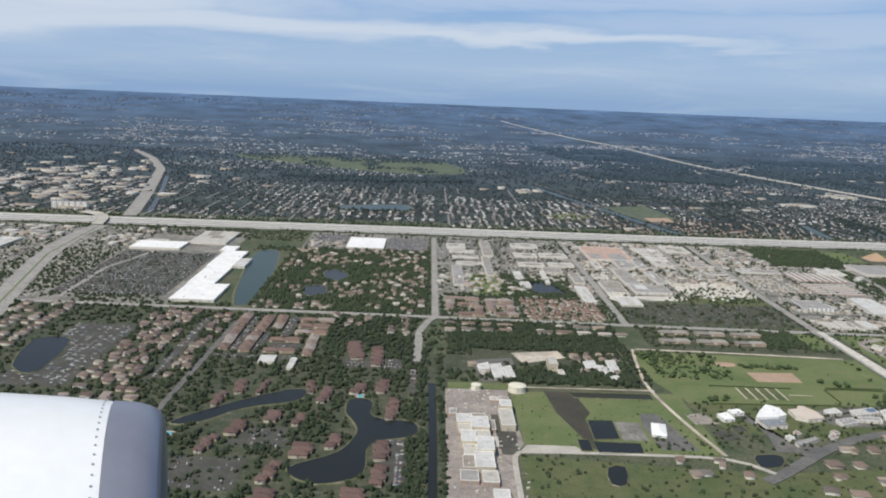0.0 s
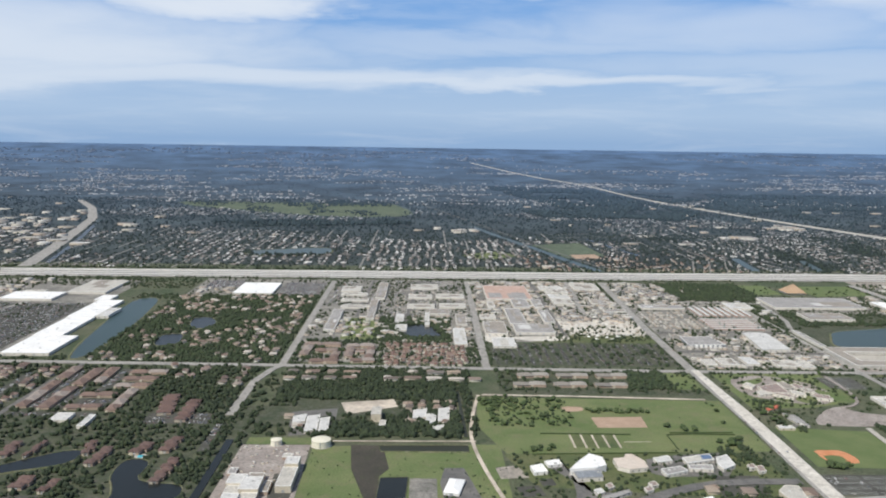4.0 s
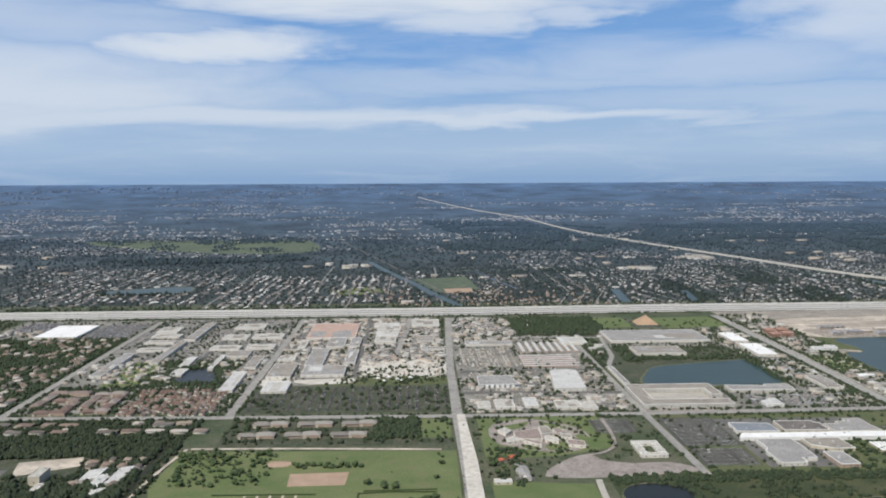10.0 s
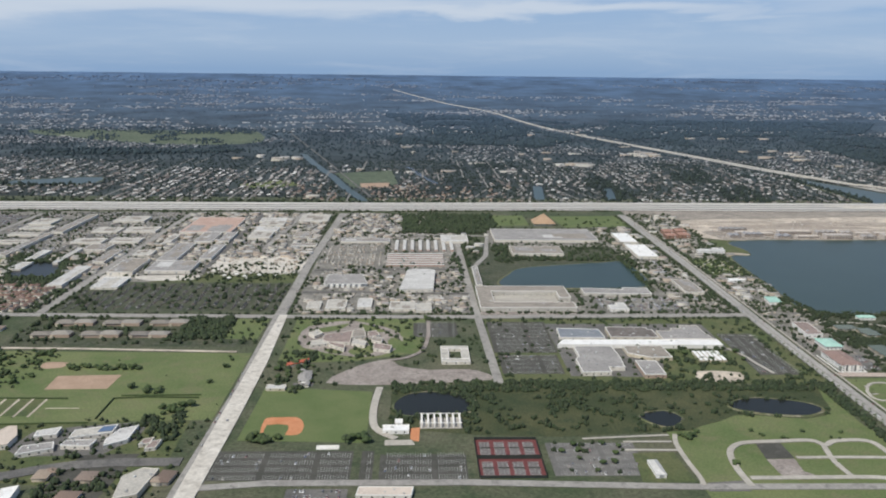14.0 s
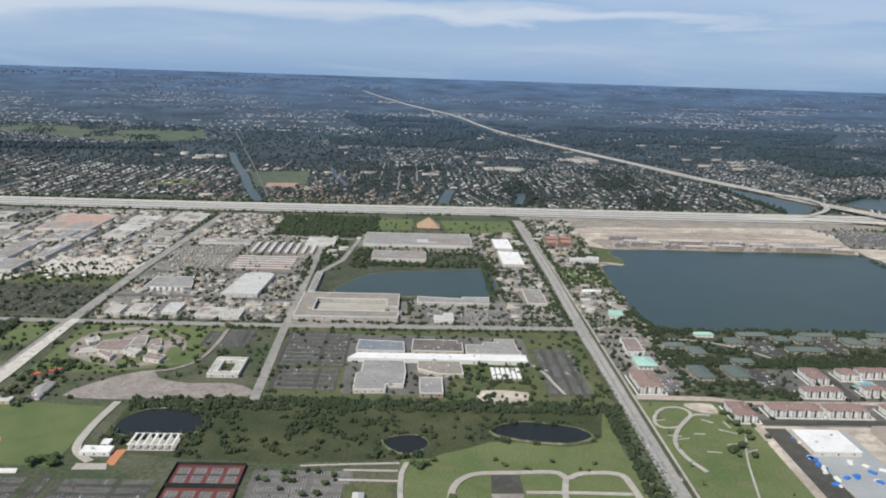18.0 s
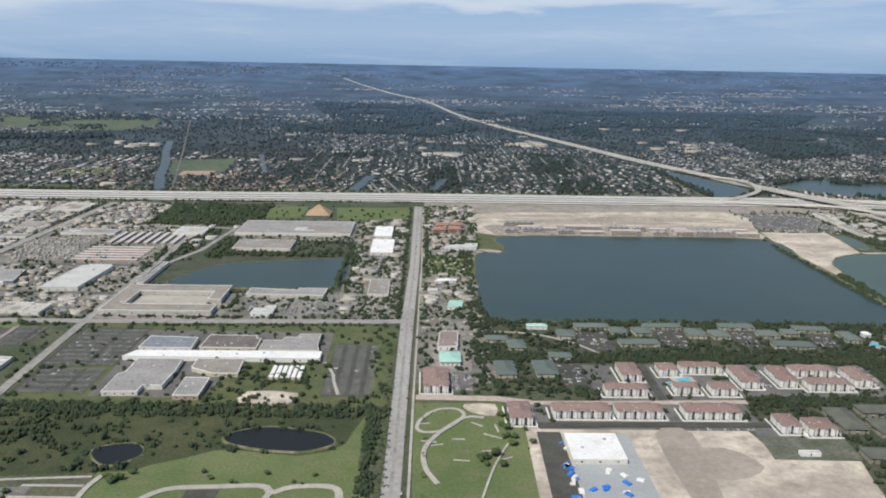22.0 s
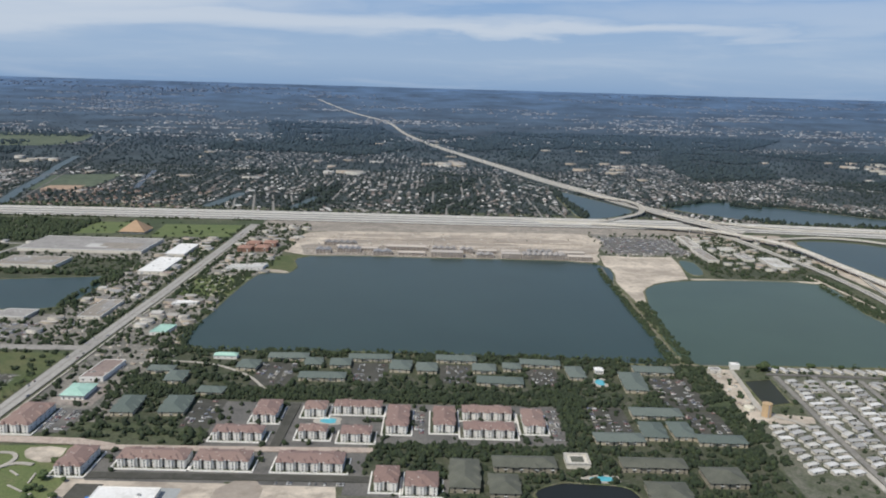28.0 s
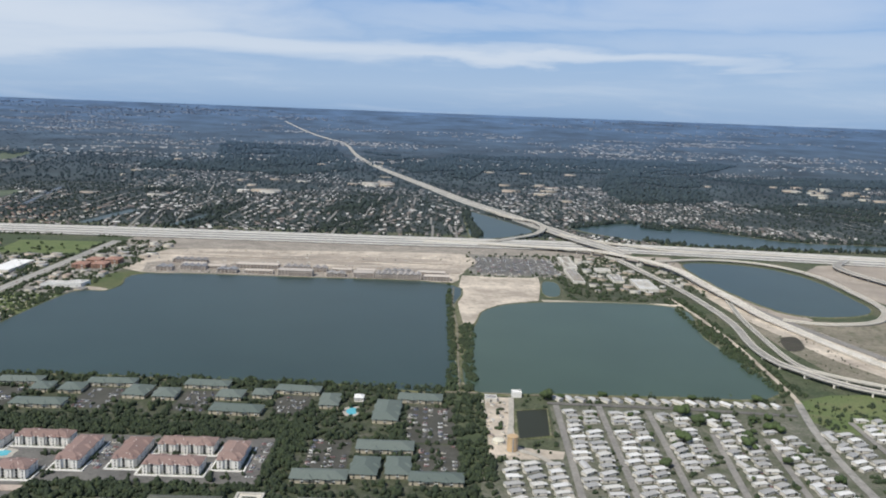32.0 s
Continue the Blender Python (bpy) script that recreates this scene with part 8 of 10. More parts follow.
# rows of storage units and parked coaches
items = [(467, y, 0, 54, 3.0, 1.5, 0) for y in (898, 907, 916, 925, 934, 943)]
items += [(448 + 8 * k, 984, 0, 3.2, 46, 1.6, 0) for k in range(8)]
for x, y, z, w, d, h, r in items:
    u = thing("storage_row", x, y, 0, 0, "long low storage row with a pale roof", "storage row", "storage rows")
    bm = bmesh.new()
    box(bm, -w / 2, -d / 2, 0, w / 2, d / 2, h)
    part("wall", bm, "pinkroof", u)
    bm = bmesh.new()
    box(bm, -w / 2 - 0.2, -d / 2 - 0.2, h, w / 2 + 0.2, d / 2 + 0.2, h + 0.25, 0.3)
    part("roof", bm, "pale", u)
    take_box(x - w / 2, y - d / 2, w, d)
coach = [(x + rng.uniform(-0.3, 0.3), y + rng.uniform(-0.6, 0.6), 0, 1.2, 4.4, 1.3, 0.12) for y in (903, 912, 922, 932, 943, 954, 966, 978) for x in np.arange(382, 434, 1.9) if rng.random() < 0.75 and (x - 385) % 11 > 2.5]
yard("parked_coaches", coach, ["sheds", "wallmix"], "rows of white parked trailers and coaches", "trailers")
take_box(381, 898, 55, 86)
yard("works_sheds", jumble(196, 926, 364, 1170, 420, 3, 9, 2.6) + jumble(18, 850, 186, 948, 160, 3, 8, 2.4) + jumble(375, 990, 450, 1165, 110, 3, 9, 2.6) + jumble(375, 808, 512, 880, 60, 3, 7, 2.2)
     + jumble(674, 760, 713, 1085, 40, 4, 11, 2.6) + jumble(730, 760, 772, 870, 22, 4, 10, 2.6) + jumble(730, 940, 785, 1165, 30, 4, 11, 2.6) + jumble(1190, 1000, 1285, 1165, 70, 3, 9, 2.4)
     + jumble(-620, 770, -480, 1150, 110, 6, 20, 3) + jumble(-410, 1030, -362, 1150, 20, 4, 12, 3) + jumble(-150, 1064, -105, 1105, 12, 4, 12, 3) + jumble(380, 746, 508, 800, 70, 3, 7, 2.2) + jumble(490, 950, 548, 1060, 22, 4, 10, 2.6),
     ["sheds", "wallmix"], "crowded low works sheds and stores with pale roofs", "sheds")
yard("stacked_goods", jumble(196, 860, 364, 1170, 1500, 0.8, 3.2, 1.2, False) + jumble(100, 770, 186, 1100, 500, 0.8, 3, 1.2, False) + jumble(375, 750, 510, 1165, 900, 0.8, 3, 1.0, False) + jumble(672, 760, 714, 1085, 350, 0.8, 3, 1.0, False)
     + jumble(730, 700, 775, 1165, 350, 0.8, 3, 1.0, False) + jumble(18, 400, 62, 560, 160, 0.6, 2.2, 1.0, False) + jumble(1095, 1050, 1285, 1165, 500, 0.8, 3, 1.0, False) + jumble(-640, 770, -360, 1150, 1300, 0.8, 3, 1.0, False)
     + jumble(790, 1070, 1080, 1150, 160, 0.8, 3, 0.7, False) + jumble(1078, 658, 1092, 735, 50, 0.6, 2.2, 1.0, False),
     ["sheds", "wallmix"], "stacked goods, crates and small sheds in yards", "goods")
# half-built and new houses on the bare land along the lake
def gables(bm, w, d, z, rise_, bays):
    """A row of steep gables as one shell: the ridge runs from front to back over each bay."""
    a, b = [], []
    for k in range(2 * bays + 1):
        u, h = -w / 2 + w * k / (2 * bays), z + (rise_ if k % 2 else 0)
        a.append(bm.verts.new((u, -d / 2, h)))
        b.append(bm.verts.new((u, d / 2, h)))
    for k in range(2 * bays):
        bm.faces.new((a[k], a[k + 1], b[k + 1], b[k]))
    for k in range(0, 2 * bays, 2):
        bm.faces.new((a[k], a[k + 2], a[k + 1]))
        bm.faces.new((b[k], b[k + 1], b[k + 2]))


def shell(x, y, w, d, h, bays, roofed):
    """An unfinished row house: open storeys of piers and slabs before a wall toned dark for shade, some with their roof
    on.
    """
    take_box(x, y, w, d)
    t = thing("half_built_house", x + w / 2, y + d / 2, 0.1, 0, "half-built row house with %s on sand" % ("a bare gabled roof" if roofed else "open concrete storeys"), "building site", "half-built houses")
    floors = 3 if h > 3.9 else 2
    step = h / floors
    bm = bmesh.new()
    for k in range(floors + 1):
        box(bm, -w / 2, -d / 2, max(k * step - 0.2, -0.1), w / 2, d / 2, k * step + 0.05)
    for k in range(bays + 1):
        u = -w / 2 + w * k / bays
        box(bm, u - 0.42, -d / 2, -0.1, u + 0.42, d / 2 - 0.3, h)
    part("frame", bm, "blockwork", t)
    bm = bmesh.new()
    box(bm, -w / 2, -d / 2 + 0.9, -0.1, w / 2, d / 2 - 0.2, h - 0.1)
    part("wall", bm, "shadeblock", t)
    if roofed:
        bm = bmesh.new()
        gables(bm, w + 0.4, d + 0.4, h + 0.05, 1.5, max(2, bays // 2))
        part("roof", bm, "trussroof", t)


for x, y, w, d, h, bays, roofed in ((812, 1030, 13, 10, 3.4, 4, True), (815, 1067, 30, 9, 3.2, 11, True), (831, 1037, 21, 9, 3.4, 8, True), (828, 1052, 20, 8, 2.8, 7, False), (865, 1029, 16, 9, 3.2, 5, True), (852, 1046, 15, 8, 2.6, 5, False), (876, 1052, 37, 10, 3.8, 12, False), (888, 1031, 24, 8, 2.6, 8, False),
                                    (918, 1026, 29, 11, 4.8, 10, False), (919, 1050, 22, 9, 3.4, 8, True), (945, 1046, 12, 9, 4.0, 4, True), (960, 1028, 15, 9, 3.0, 5, True), (962, 1047, 17, 8, 3.0, 6, False), (983, 1027, 17, 11, 4.6, 6, False), (984, 1047, 16, 8, 3.2, 5, False),
                                    (1002, 1026, 18, 11, 4.4, 8, True), (1021, 1026, 20, 11, 4.6, 8, True), (1044, 1026, 22, 10, 3.8, 8, False), (1008, 1046, 24, 8, 3.4, 8, True), (1038, 1046, 24, 9, 3.2, 8, False)):
    shell(x, y, w, d, h, bays, roofed)
goods = [(rng.uniform(806, 1064), rng.uniform(1024, 1082), 0.1, rng.uniform(0.6, 2.6), rng.uniform(0.6, 1.6), rng.uniform(0.3, 1.0), rng.uniform(0, 3)) for _ in range(420)]
yard("building_materials", goods, ["blockwork", "blockwork"], "stacks of blocks and boards on a building site", "building site")
wx, wy = rng.uniform(196, 363, 1500), rng.uniform(756, 832, 1500)
wrecks = np.stack([np.round(wx / 8) * 8 + rng.uniform(-1.6, 1.6, 1500), wy, np.full(1500, 0.03)], 1)
ok = free(wrecks[:, 0], wrecks[:, 1])
cars("wrecked_cars", wrecks[ok], rng.uniform(0, 6.3, ok.sum()), "dense rows of old cars in a dark scrapyard", "wreckpaint")


def houses(name, pts, size, turns, roof, label, high=1.5, category="houses", walls="wallmix"):
    """Small hip-roofed houses in great number."""
    n = len(pts)
    if not n:
        return
    w, d = size[:, 0] / 2, size[:, 1] / 2
    base = np.array([(-1, -1, 0), (1, -1, 0), (1, 1, 0), (-1, 1, 0), (-1, -1, 1), (1, -1, 1), (1, 1, 1), (-1, 1, 1)], float)
    eave = np.array([(-1.1, -1.14, 1), (1.1, -1.14, 1), (1.1, 1.14, 1), (-1.1, 1.14, 1), (-0.55, 0, 1.62), (0.55, 0, 1.62)], float)
    v = np.concatenate([base, eave])[None] * np.stack([w, d, np.full(n, high)], -1)[:, None]
    c, s = np.cos(turns), np.sin(turns)
    x = v[..., 0] * c[:, None] - v[..., 1] * s[:, None] + pts[:, 0:1]
    y = v[..., 0] * s[:, None] + v[..., 1] * c[:, None] + pts[:, 1:2]
    verts = np.stack([x, y, v[..., 2] + rise(pts[:, 1])[:, None]], -1)
    k = 14 * np.arange(n)[:, None, None]
    q = np.array([(0, 1, 5, 4), (1, 2, 6, 5), (2, 3, 7, 6), (3, 0, 4, 7), (8, 9, 13, 12), (10, 11, 12, 13)])[None] + k
    t = np.array([(9, 10, 13), (11, 8, 12)])[None] + k
    me = mesh_of(name, verts, q, t, [roof, walls], np.tile([1, 1, 1, 1, 0, 0], n), np.zeros(2 * n, np.int32))
    tagged(new(name, me), label, category, "", "stuff")


def clump(lobes, seed, flat=0.8, tall=1.0):
    """A crown: several ragged lobes round a leaning middle."""
    r = random.Random(seed)
    vs, fs = [], []
    for k in range(lobes):
        bm = bmesh.new()
        bmesh.ops.create_icosphere(bm, subdivisions=1, radius=1.0)
        a, q = r.uniform(0, 6.3), (0.0 if k == 0 else r.uniform(0.35, 0.75))
        o = Vector((q * math.cos(a), q * math.sin(a), r.uniform(0.55, 1.15) * tall))
        g = r.uniform(0.42, 0.72) if lobes > 1 else 0.9
        start = len(vs)
        for v in bm.verts:
            p = v.co * g * r.uniform(0.72, 1.22)
            vs.append((p.x + o.x, p.y + o.y, max(p.z * flat + o.z, 0.0)))
        fs += [tuple(v.index + start for v in f.verts) for f in bm.faces]
        bm.free()
    return np.array(vs), np.array(fs)


def small_clump(lobes, seed, least=0.5, most=0.8):
    """Many ragged eight-sided lobes at uneven heights."""
    r = random.Random(seed)
    vs, fs = [], []
    for k in range(lobes):
        a, q, g = r.uniform(0, 6.3), (0 if k == 0 else r.uniform(0.4, 0.85)), r.uniform(least, most)
        o, start = (q * math.cos(a), q * math.sin(a)), len(vs)
        h = r.uniform(0.7, 1.15) - 0.35 * q
        vs += [(o[0] + r.uniform(-0.2, 0.2) * g, o[1] + r.uniform(-0.2, 0.2) * g, h + g * r.uniform(0.5, 0.9))]
        vs += [(o[0] + g * r.uniform(0.7, 1.25) * math.cos(u * 1.2566), o[1] + g * r.uniform(0.7, 1.25) * math.sin(u * 1.2566), h * r.uniform(0.65, 1.1)) for u in range(5)]
        vs += [(o[0] + 0.6 * g * math.cos(u * 1.2566), o[1] + 0.6 * g * math.sin(u * 1.2566), 0.0) for u in range(5)]
        for u in range(5):
            n = (u + 1) % 5
            fs += [(start, start + 1 + u, start + 1 + n), (start + 1 + u, start + 6 + u, start + 6 + n), (start + 1 + u, start + 6 + n, start + 1 + n)]
    return np.array(vs), np.array(fs)


NEAR = [small_clump(6, 20 + s, 0.3, 0.6) for s in range(12)]
MID = [small_clump(3, 220 + s, 0.4, 0.75) for s in range(12)]
BUSH = [clump(2, 40 + s) for s in range(5)]
FARTREE = [small_clump(2, 60 + s) for s in range(8)]
FARCLUMP = [small_clump(1, 80 + s) for s in range(8)]


def sow(name, pts, size, shapes, mat, label, category="trees", stretch=(0.75, 1.25)):
    """A wood: crowns of uneven size and turn at all the places."""
    n, vs, ts, at = len(pts), [], [], 0
    if not n:
        return
    kind, turn, tall = rng.integers(0, len(shapes), n), rng.uniform(0, 6.3, n), rng.uniform(*stretch, n)
    for k, (v, f) in enumerate(shapes):
        i = np.nonzero(kind == k)[0]
        if len(i):
            c, s, g = np.cos(turn[i])[:, None], np.sin(turn[i])[:, None], size[i][:, None]
            x, y = (v[None, :, 0] * c - v[None, :, 1] * s) * g + pts[i, 0:1], (v[None, :, 0] * s + v[None, :, 1] * c) * g + pts[i, 1:2]
            z = v[None, :, 2] * g * tall[i][:, None] + rise(pts[i, 1])[:, None] - 0.05
            vs.append(np.stack([x, y, z], -1).reshape(-1, 3))
            ts.append((f[None] + at + len(v) * np.arange(len(i))[:, None, None]).reshape(-1, 3))
            at += len(v) * len(i)
    tagged(new(name, mesh_of(name, np.concatenate(vs), [], np.concatenate(ts), [mat])), label, category, "", "stuff")


def spread(x0, y0, x1, y1, per_ha, clumpy=0.0, scale=0.02):
    """Places strewn over a stretch of free land, thicker here and thinner there."""
    n = int((x1 - x0) * (y1 - y0) / 1e4 * per_ha)
    px, py = rng.uniform(x0, x1, n), rng.uniform(y0, y1, n)
    ok = free(px, py)
    if clumpy:
        k = np.array([noise.noise((x * scale, y * scale, 9.0)) for x, y in zip(px, py)])
        ok &= k > rng.uniform(-0.5, 0.5, n) * (1 - clumpy) + (clumpy - 0.5) * 0.4
    return np.stack([px[ok], py[ok]], 1)


def trees(name, stretches, label, low=1.1, high=2.4, shapes=NEAR, mat="leaf", category="trees"):
    pts = np.concatenate([spread(*s) for s in stretches])
    sow(name, pts, rng.uniform(low, high, len(pts)), shapes, mat, label, category)


# ---- houses near the camera's line ----
def rows_of(x0, y0, x1, y1, sx, sy, w, d, jitter=4.0, keep=0.7):
    xs_, ys_ = np.meshgrid(np.arange(x0, x1, sx), np.arange(y0, y1, sy), indexing="ij")
    px, py = xs_.ravel() + rng.uniform(-jitter, jitter, xs_.size), ys_.ravel() + rng.uniform(-jitter, jitter, xs_.size)
    ok = free(px, py) & free(px - w / 2, py) & free(px + w / 2, py) & (rng.random(px.size) < keep)
    if keep < 0.6:
        ok &= np.array([noise.noise((x * 0.022, y * 0.022, 17.0)) for x, y in zip(px, py)]) + rng.uniform(-0.3, 0.3, px.size) > -0.05
    return np.stack([px[ok], py[ok]], 1)


def plant_rows(name, spec, roof, label, high):
    pts, sizes, turns = [], [], []
    for (x0, y0, x1, y1, sx, sy, w, d, turn) in spec:
        p = rows_of(x0, y0, x1, y1, sx, sy, w, d, 3.0 if turn else 1.5, 0.55 if turn > 0.3 else 0.75)
        pts.append(p)
        sizes.append(np.stack([rng.uniform(0.65, 1.2, len(p)) * w, rng.uniform(0.65, 1.2, len(p)) * d], 1))
        turns.append(turn * np.array([3 * noise.noise((a * 0.02, b * 0.02, 3.0)) for a, b in p]) + rng.choice([0, math.pi / 2], len(p)) * (turn > 0))
        for x, y in p:
            take_box(x - w / 2, y - d / 2, w, d, 0.3)
    pts, sizes, turns = np.concatenate(pts), np.concatenate(sizes), np.concatenate(turns)
    # wings that make some houses L-shaped
    wing = rng.random(len(pts)) < 0.5
    off = np.stack([rng.choice([-0.3, 0.3], wing.sum()) * sizes[wing, 0], rng.choice([-0.5, 0.5], wing.sum()) * sizes[wing, 1]], 1)
    pts, sizes, turns = np.concatenate([pts, pts[wing] + off]), np.concatenate([sizes, sizes[wing] * (0.45, 0.8)]), np.concatenate([turns, turns[wing]])
    houses(name, pts, sizes, turns, roof, label, high)


for x, y, w, d in ((22, 812, 34, 8), (23, 776, 7.5, 32), (35, 790, 20, 8), (34, 754, 25, 8), (51, 765, 7, 22), (62, 808, 26, 8), (70, 757, 21, 8), (82, 768, 7, 37), (63, 772, 7, 32), (72, 786, 8, 8)):
    terrace(x, y, w, d, 2.8)
plant_rows("terrace_houses", [(101, 752, 176, 824, 5.0, 9.6, 3.7, 4.8, 0.0)], "terra", "rows of small orange-tiled houses", 1.9)
plant_rows("brown_terraces", [(-236, 560, -196, 745, 8, 9.5, 6.5, 4.5, 0.1), (-230, 420, -180, 555, 13, 13, 8, 5, 0.2), (-181, 566, -166, 730, 8, 10, 6.5, 4.5, 0.1), (-76, 712, -40, 742, 12, 13, 7, 5, 0.25), (-26, 690, -12, 742, 12, 14, 7, 5, 0.25), (-620, 480, -310, 758, 13, 12, 10, 4.5, 0.0)], "terraceroofs", "rows of brown-roofed terraces among trees", 2.2)
plant_rows("garden_houses", [(-156, 762, 6, 1052, 8.6, 9, 5.6, 5, 0.35), (24, 708, 186, 738, 17, 18, 12, 6, 0.0), (126, 606, 160, 648, 9, 10, 6, 5, 0.2), (40, 596, 66, 622, 9, 9, 6, 5, 0.0)], "tanroofs", "tan and grey roofed houses among garden trees", 1.9)
plant_rows("church_houses", [(225, 380, 360, 505, 19, 19, 9, 7, 0.2), (156, 436, 197, 455, 10, 9, 7, 5, 0.2)], "tanroofs", "low pale roofed houses along a curving road", 1.8)


# ---- trailer homes ----
def trailer(name, w, d, roof):
    t = thing(name, 0, 0, 0, 0, "", "trailer home", "trailer homes")
    bm = bmesh.new()
    box(bm, -w / 2, -d / 2, 0, w / 2, d / 2, 1.35)
    part("body", bm, "wall", t)
    bm = bmesh.new()
    p = [bm.verts.new(v) for v in ((-w / 2 - 0.2, -d / 2 - 0.2, 1.35), (w / 2 + 0.2, -d / 2 - 0.2, 1.35), (w / 2 + 0.2, 0, 1.85), (-w / 2 - 0.2, 0, 1.85), (w / 2 + 0.2, d / 2 + 0.2, 1.35), (-w / 2 - 0.2, d / 2 + 0.2, 1.35))]
    for f in ((0, 1, 2, 3), (3, 2, 4, 5), (1, 4, 2), (0, 3, 5), (0, 5, 4, 1)):
        bm.faces.new([p[k] for k in f])
    part("roof", bm, roof, t)
    bm = bmesh.new()
    box(bm, w / 2 + 0.2, -d / 2, 1.0, w / 2 + 1.7, d / 2 - 0.9, 1.1)
    for y in (-d / 2 + 0.1, d / 2 - 1.0):
        box(bm, w / 2 + 1.5, y, 0, w / 2 + 1.6, y + 0.1, 1.0)
    part("carport", bm, "trailerroof", t)
    again("window", TALL, t, -0.2 * w, -d / 2, 0.4)
    return t


kinds = [trailer("trailer_home", 6.4, 2.9, "trailerroof"), trailer("trailer_home", 5.0, 3.1, "trailerroof"), trailer("trailer_home", 5.8, 2.4, "trailerroof")]
words = ["long pale trailer home with a metal roof and carport", "short wide pale trailer home with a carport", "narrow pale trailer home with a carport"]
used = [False] * 3
for x0 in (1121.5, 1130, 1143.5, 1152, 1166.5, 1175, 1190.5, 1199.5, 1214.5, 1223, 1243, 1251.5, 1267.5, 1276, 1296, 1305, 1320):
    for y in np.arange(607 if x0 > 1200 else 568.6, 722, 6.4):
        x = x0 - 0.045 * (722 - y) + rng.uniform(-1.1, 1.1)
        yy = y + rng.uniform(-0.9, 0.9)
        if rng.random() < 0.92 and free(np.array([x]), np.array([yy]))[0] and not (1222 < x < 1240) and (x < 1208 or y < 700 or x > 1255):
            k = int(rng.choice(3, p=[0.38, 0.34, 0.28]))
            m = pose(x, yy, 0.24, 0, 0, rng.normal(19, 9) + (90 if rng.random() < 0.06 else 0))
            if used[k]:
                copy_thing(kinds[k], m)
            else:
                kinds[k].matrix_basis, used[k] = m, True
                tagged(kinds[k], words[k])
            if rng.random() < 0.6:
                CARS.append((x + 4.7, yy, 0.24, 1.57))
            take_box(x - 3.5, yy - 1.4, 8, 2.8, 0.2)
for x in np.arange(1118, 1236, 6.3):
    k = int(rng.choice(3, p=[0.38, 0.34, 0.28]))
    copy_thing(kinds[k], pose(x + rng.uniform(-0.4, 0.4), 734.5 - 0.01 * (x - 1118), 0.2, 0, 0, 118 + rng.uniform(-14, 14)))
for x in np.arange(1086, 1106, 9.0):
    for y in np.arange(606, 654, 6.6):
        copy_thing(kinds[int(rng.choice(3))], pose(x + rng.uniform(-0.9, 0.9), y + rng.uniform(-0.5, 0.5), 0.2, 0, 0, rng.normal(19, 7)))
        take_box(x - 4, y - 2, 9, 4)
shed(1094.5, 736.5, 5, 4, 3, "white", "pump_shed", "wallwhite")
shed(1080, 728, 6, 5, 2.5, "grey", "utility_shed")

if CARS:
    c = np.array(CARS)
    cars("parked_cars", c[:, :3], c[:, 3], "parked cars of many colours in rows")
# traffic on the motorway, a few cars on the roads
drive = []
for off, turn in ((-20.5, 0.0), (-17, 0.0), (-6.5, 0.0), (-3, 0.0), (9, math.pi), (12.5, math.pi)):
    line = shifted(hwy, off)
    for k in range(60):
        j = rng.integers(0, len(line) - 1)
        u, (ax, ay), (bx, by) = rng.random(), line[j], line[j + 1]
        drive.append((ax + u * (bx - ax), ay + u * (by - ay), 0.99, turn + math.atan2(by - ay, bx - ax)))
for x, y0, y1, n in ((721, 500, 1150, 40), (367, 480, 1150, 26)):
    for k in range(n):
        y = rng.uniform(y0, y1)
        drive.append((x + rng.choice([-3, 3]) + 0.004 * (y - 700), y, 0.58, 1.57))
c = np.array(drive)
cars("traffic", c[:, :3], c[:, 3], "cars driving on the motorway and roads")

# ---- trees of their own, in parks and along the lake ----
crowns = []
for k in range(5):
    v, f = clump(8, 100 + k)
    crowns.append(mesh_of("crown", v, [], f, ["leafbright"]))
bm = bmesh.new()
for z0, z1, r0, r1 in ((-0.1, 0.6, 0.10, 0.07), (0.6, 1.1, 0.07, 0.03)):
    ring = [[bm.verts.new((r * math.cos(k * math.tau / 6), r * math.sin(k * math.tau / 6), z)) for k in range(6)] for r, z in ((r0, z0), (r1, z1))]
    for k in range(6):
        bm.faces.new((ring[0][k], ring[0][(k + 1) % 6], ring[1][(k + 1) % 6], ring[1][k]))
for a in (0.5, 2.6, 4.6):
    q = [bm.verts.new(p) for p in ((0.04 * math.cos(a), 0.04 * math.sin(a), 0.45), (0.5 * math.cos(a), 0.5 * math.sin(a), 0.95), (0.04 * math.cos(a), 0.04 * math.sin(a), 0.55))]
    bm.faces.new(q)
trunk = bpy.data.meshes.new("trunk")
bm.to_mesh(trunk)
bm.free()
trunk.materials.append(M["bark"])


def tree(x, y, s, k, label="broad green tree standing in grass"):
    t = thing("tree", x, y, 0, rng.uniform(0, 360), label, "tree", "park trees")
    t.scale = (s, s, s * rng.uniform(0.8, 1.15))
    again("trunk", trunk, t, 0, 0, 0)
    again("crown", crowns[k % 5], t, 0, 0, 0)
    take_box(x - 1, y - 1, 2, 2, 0)


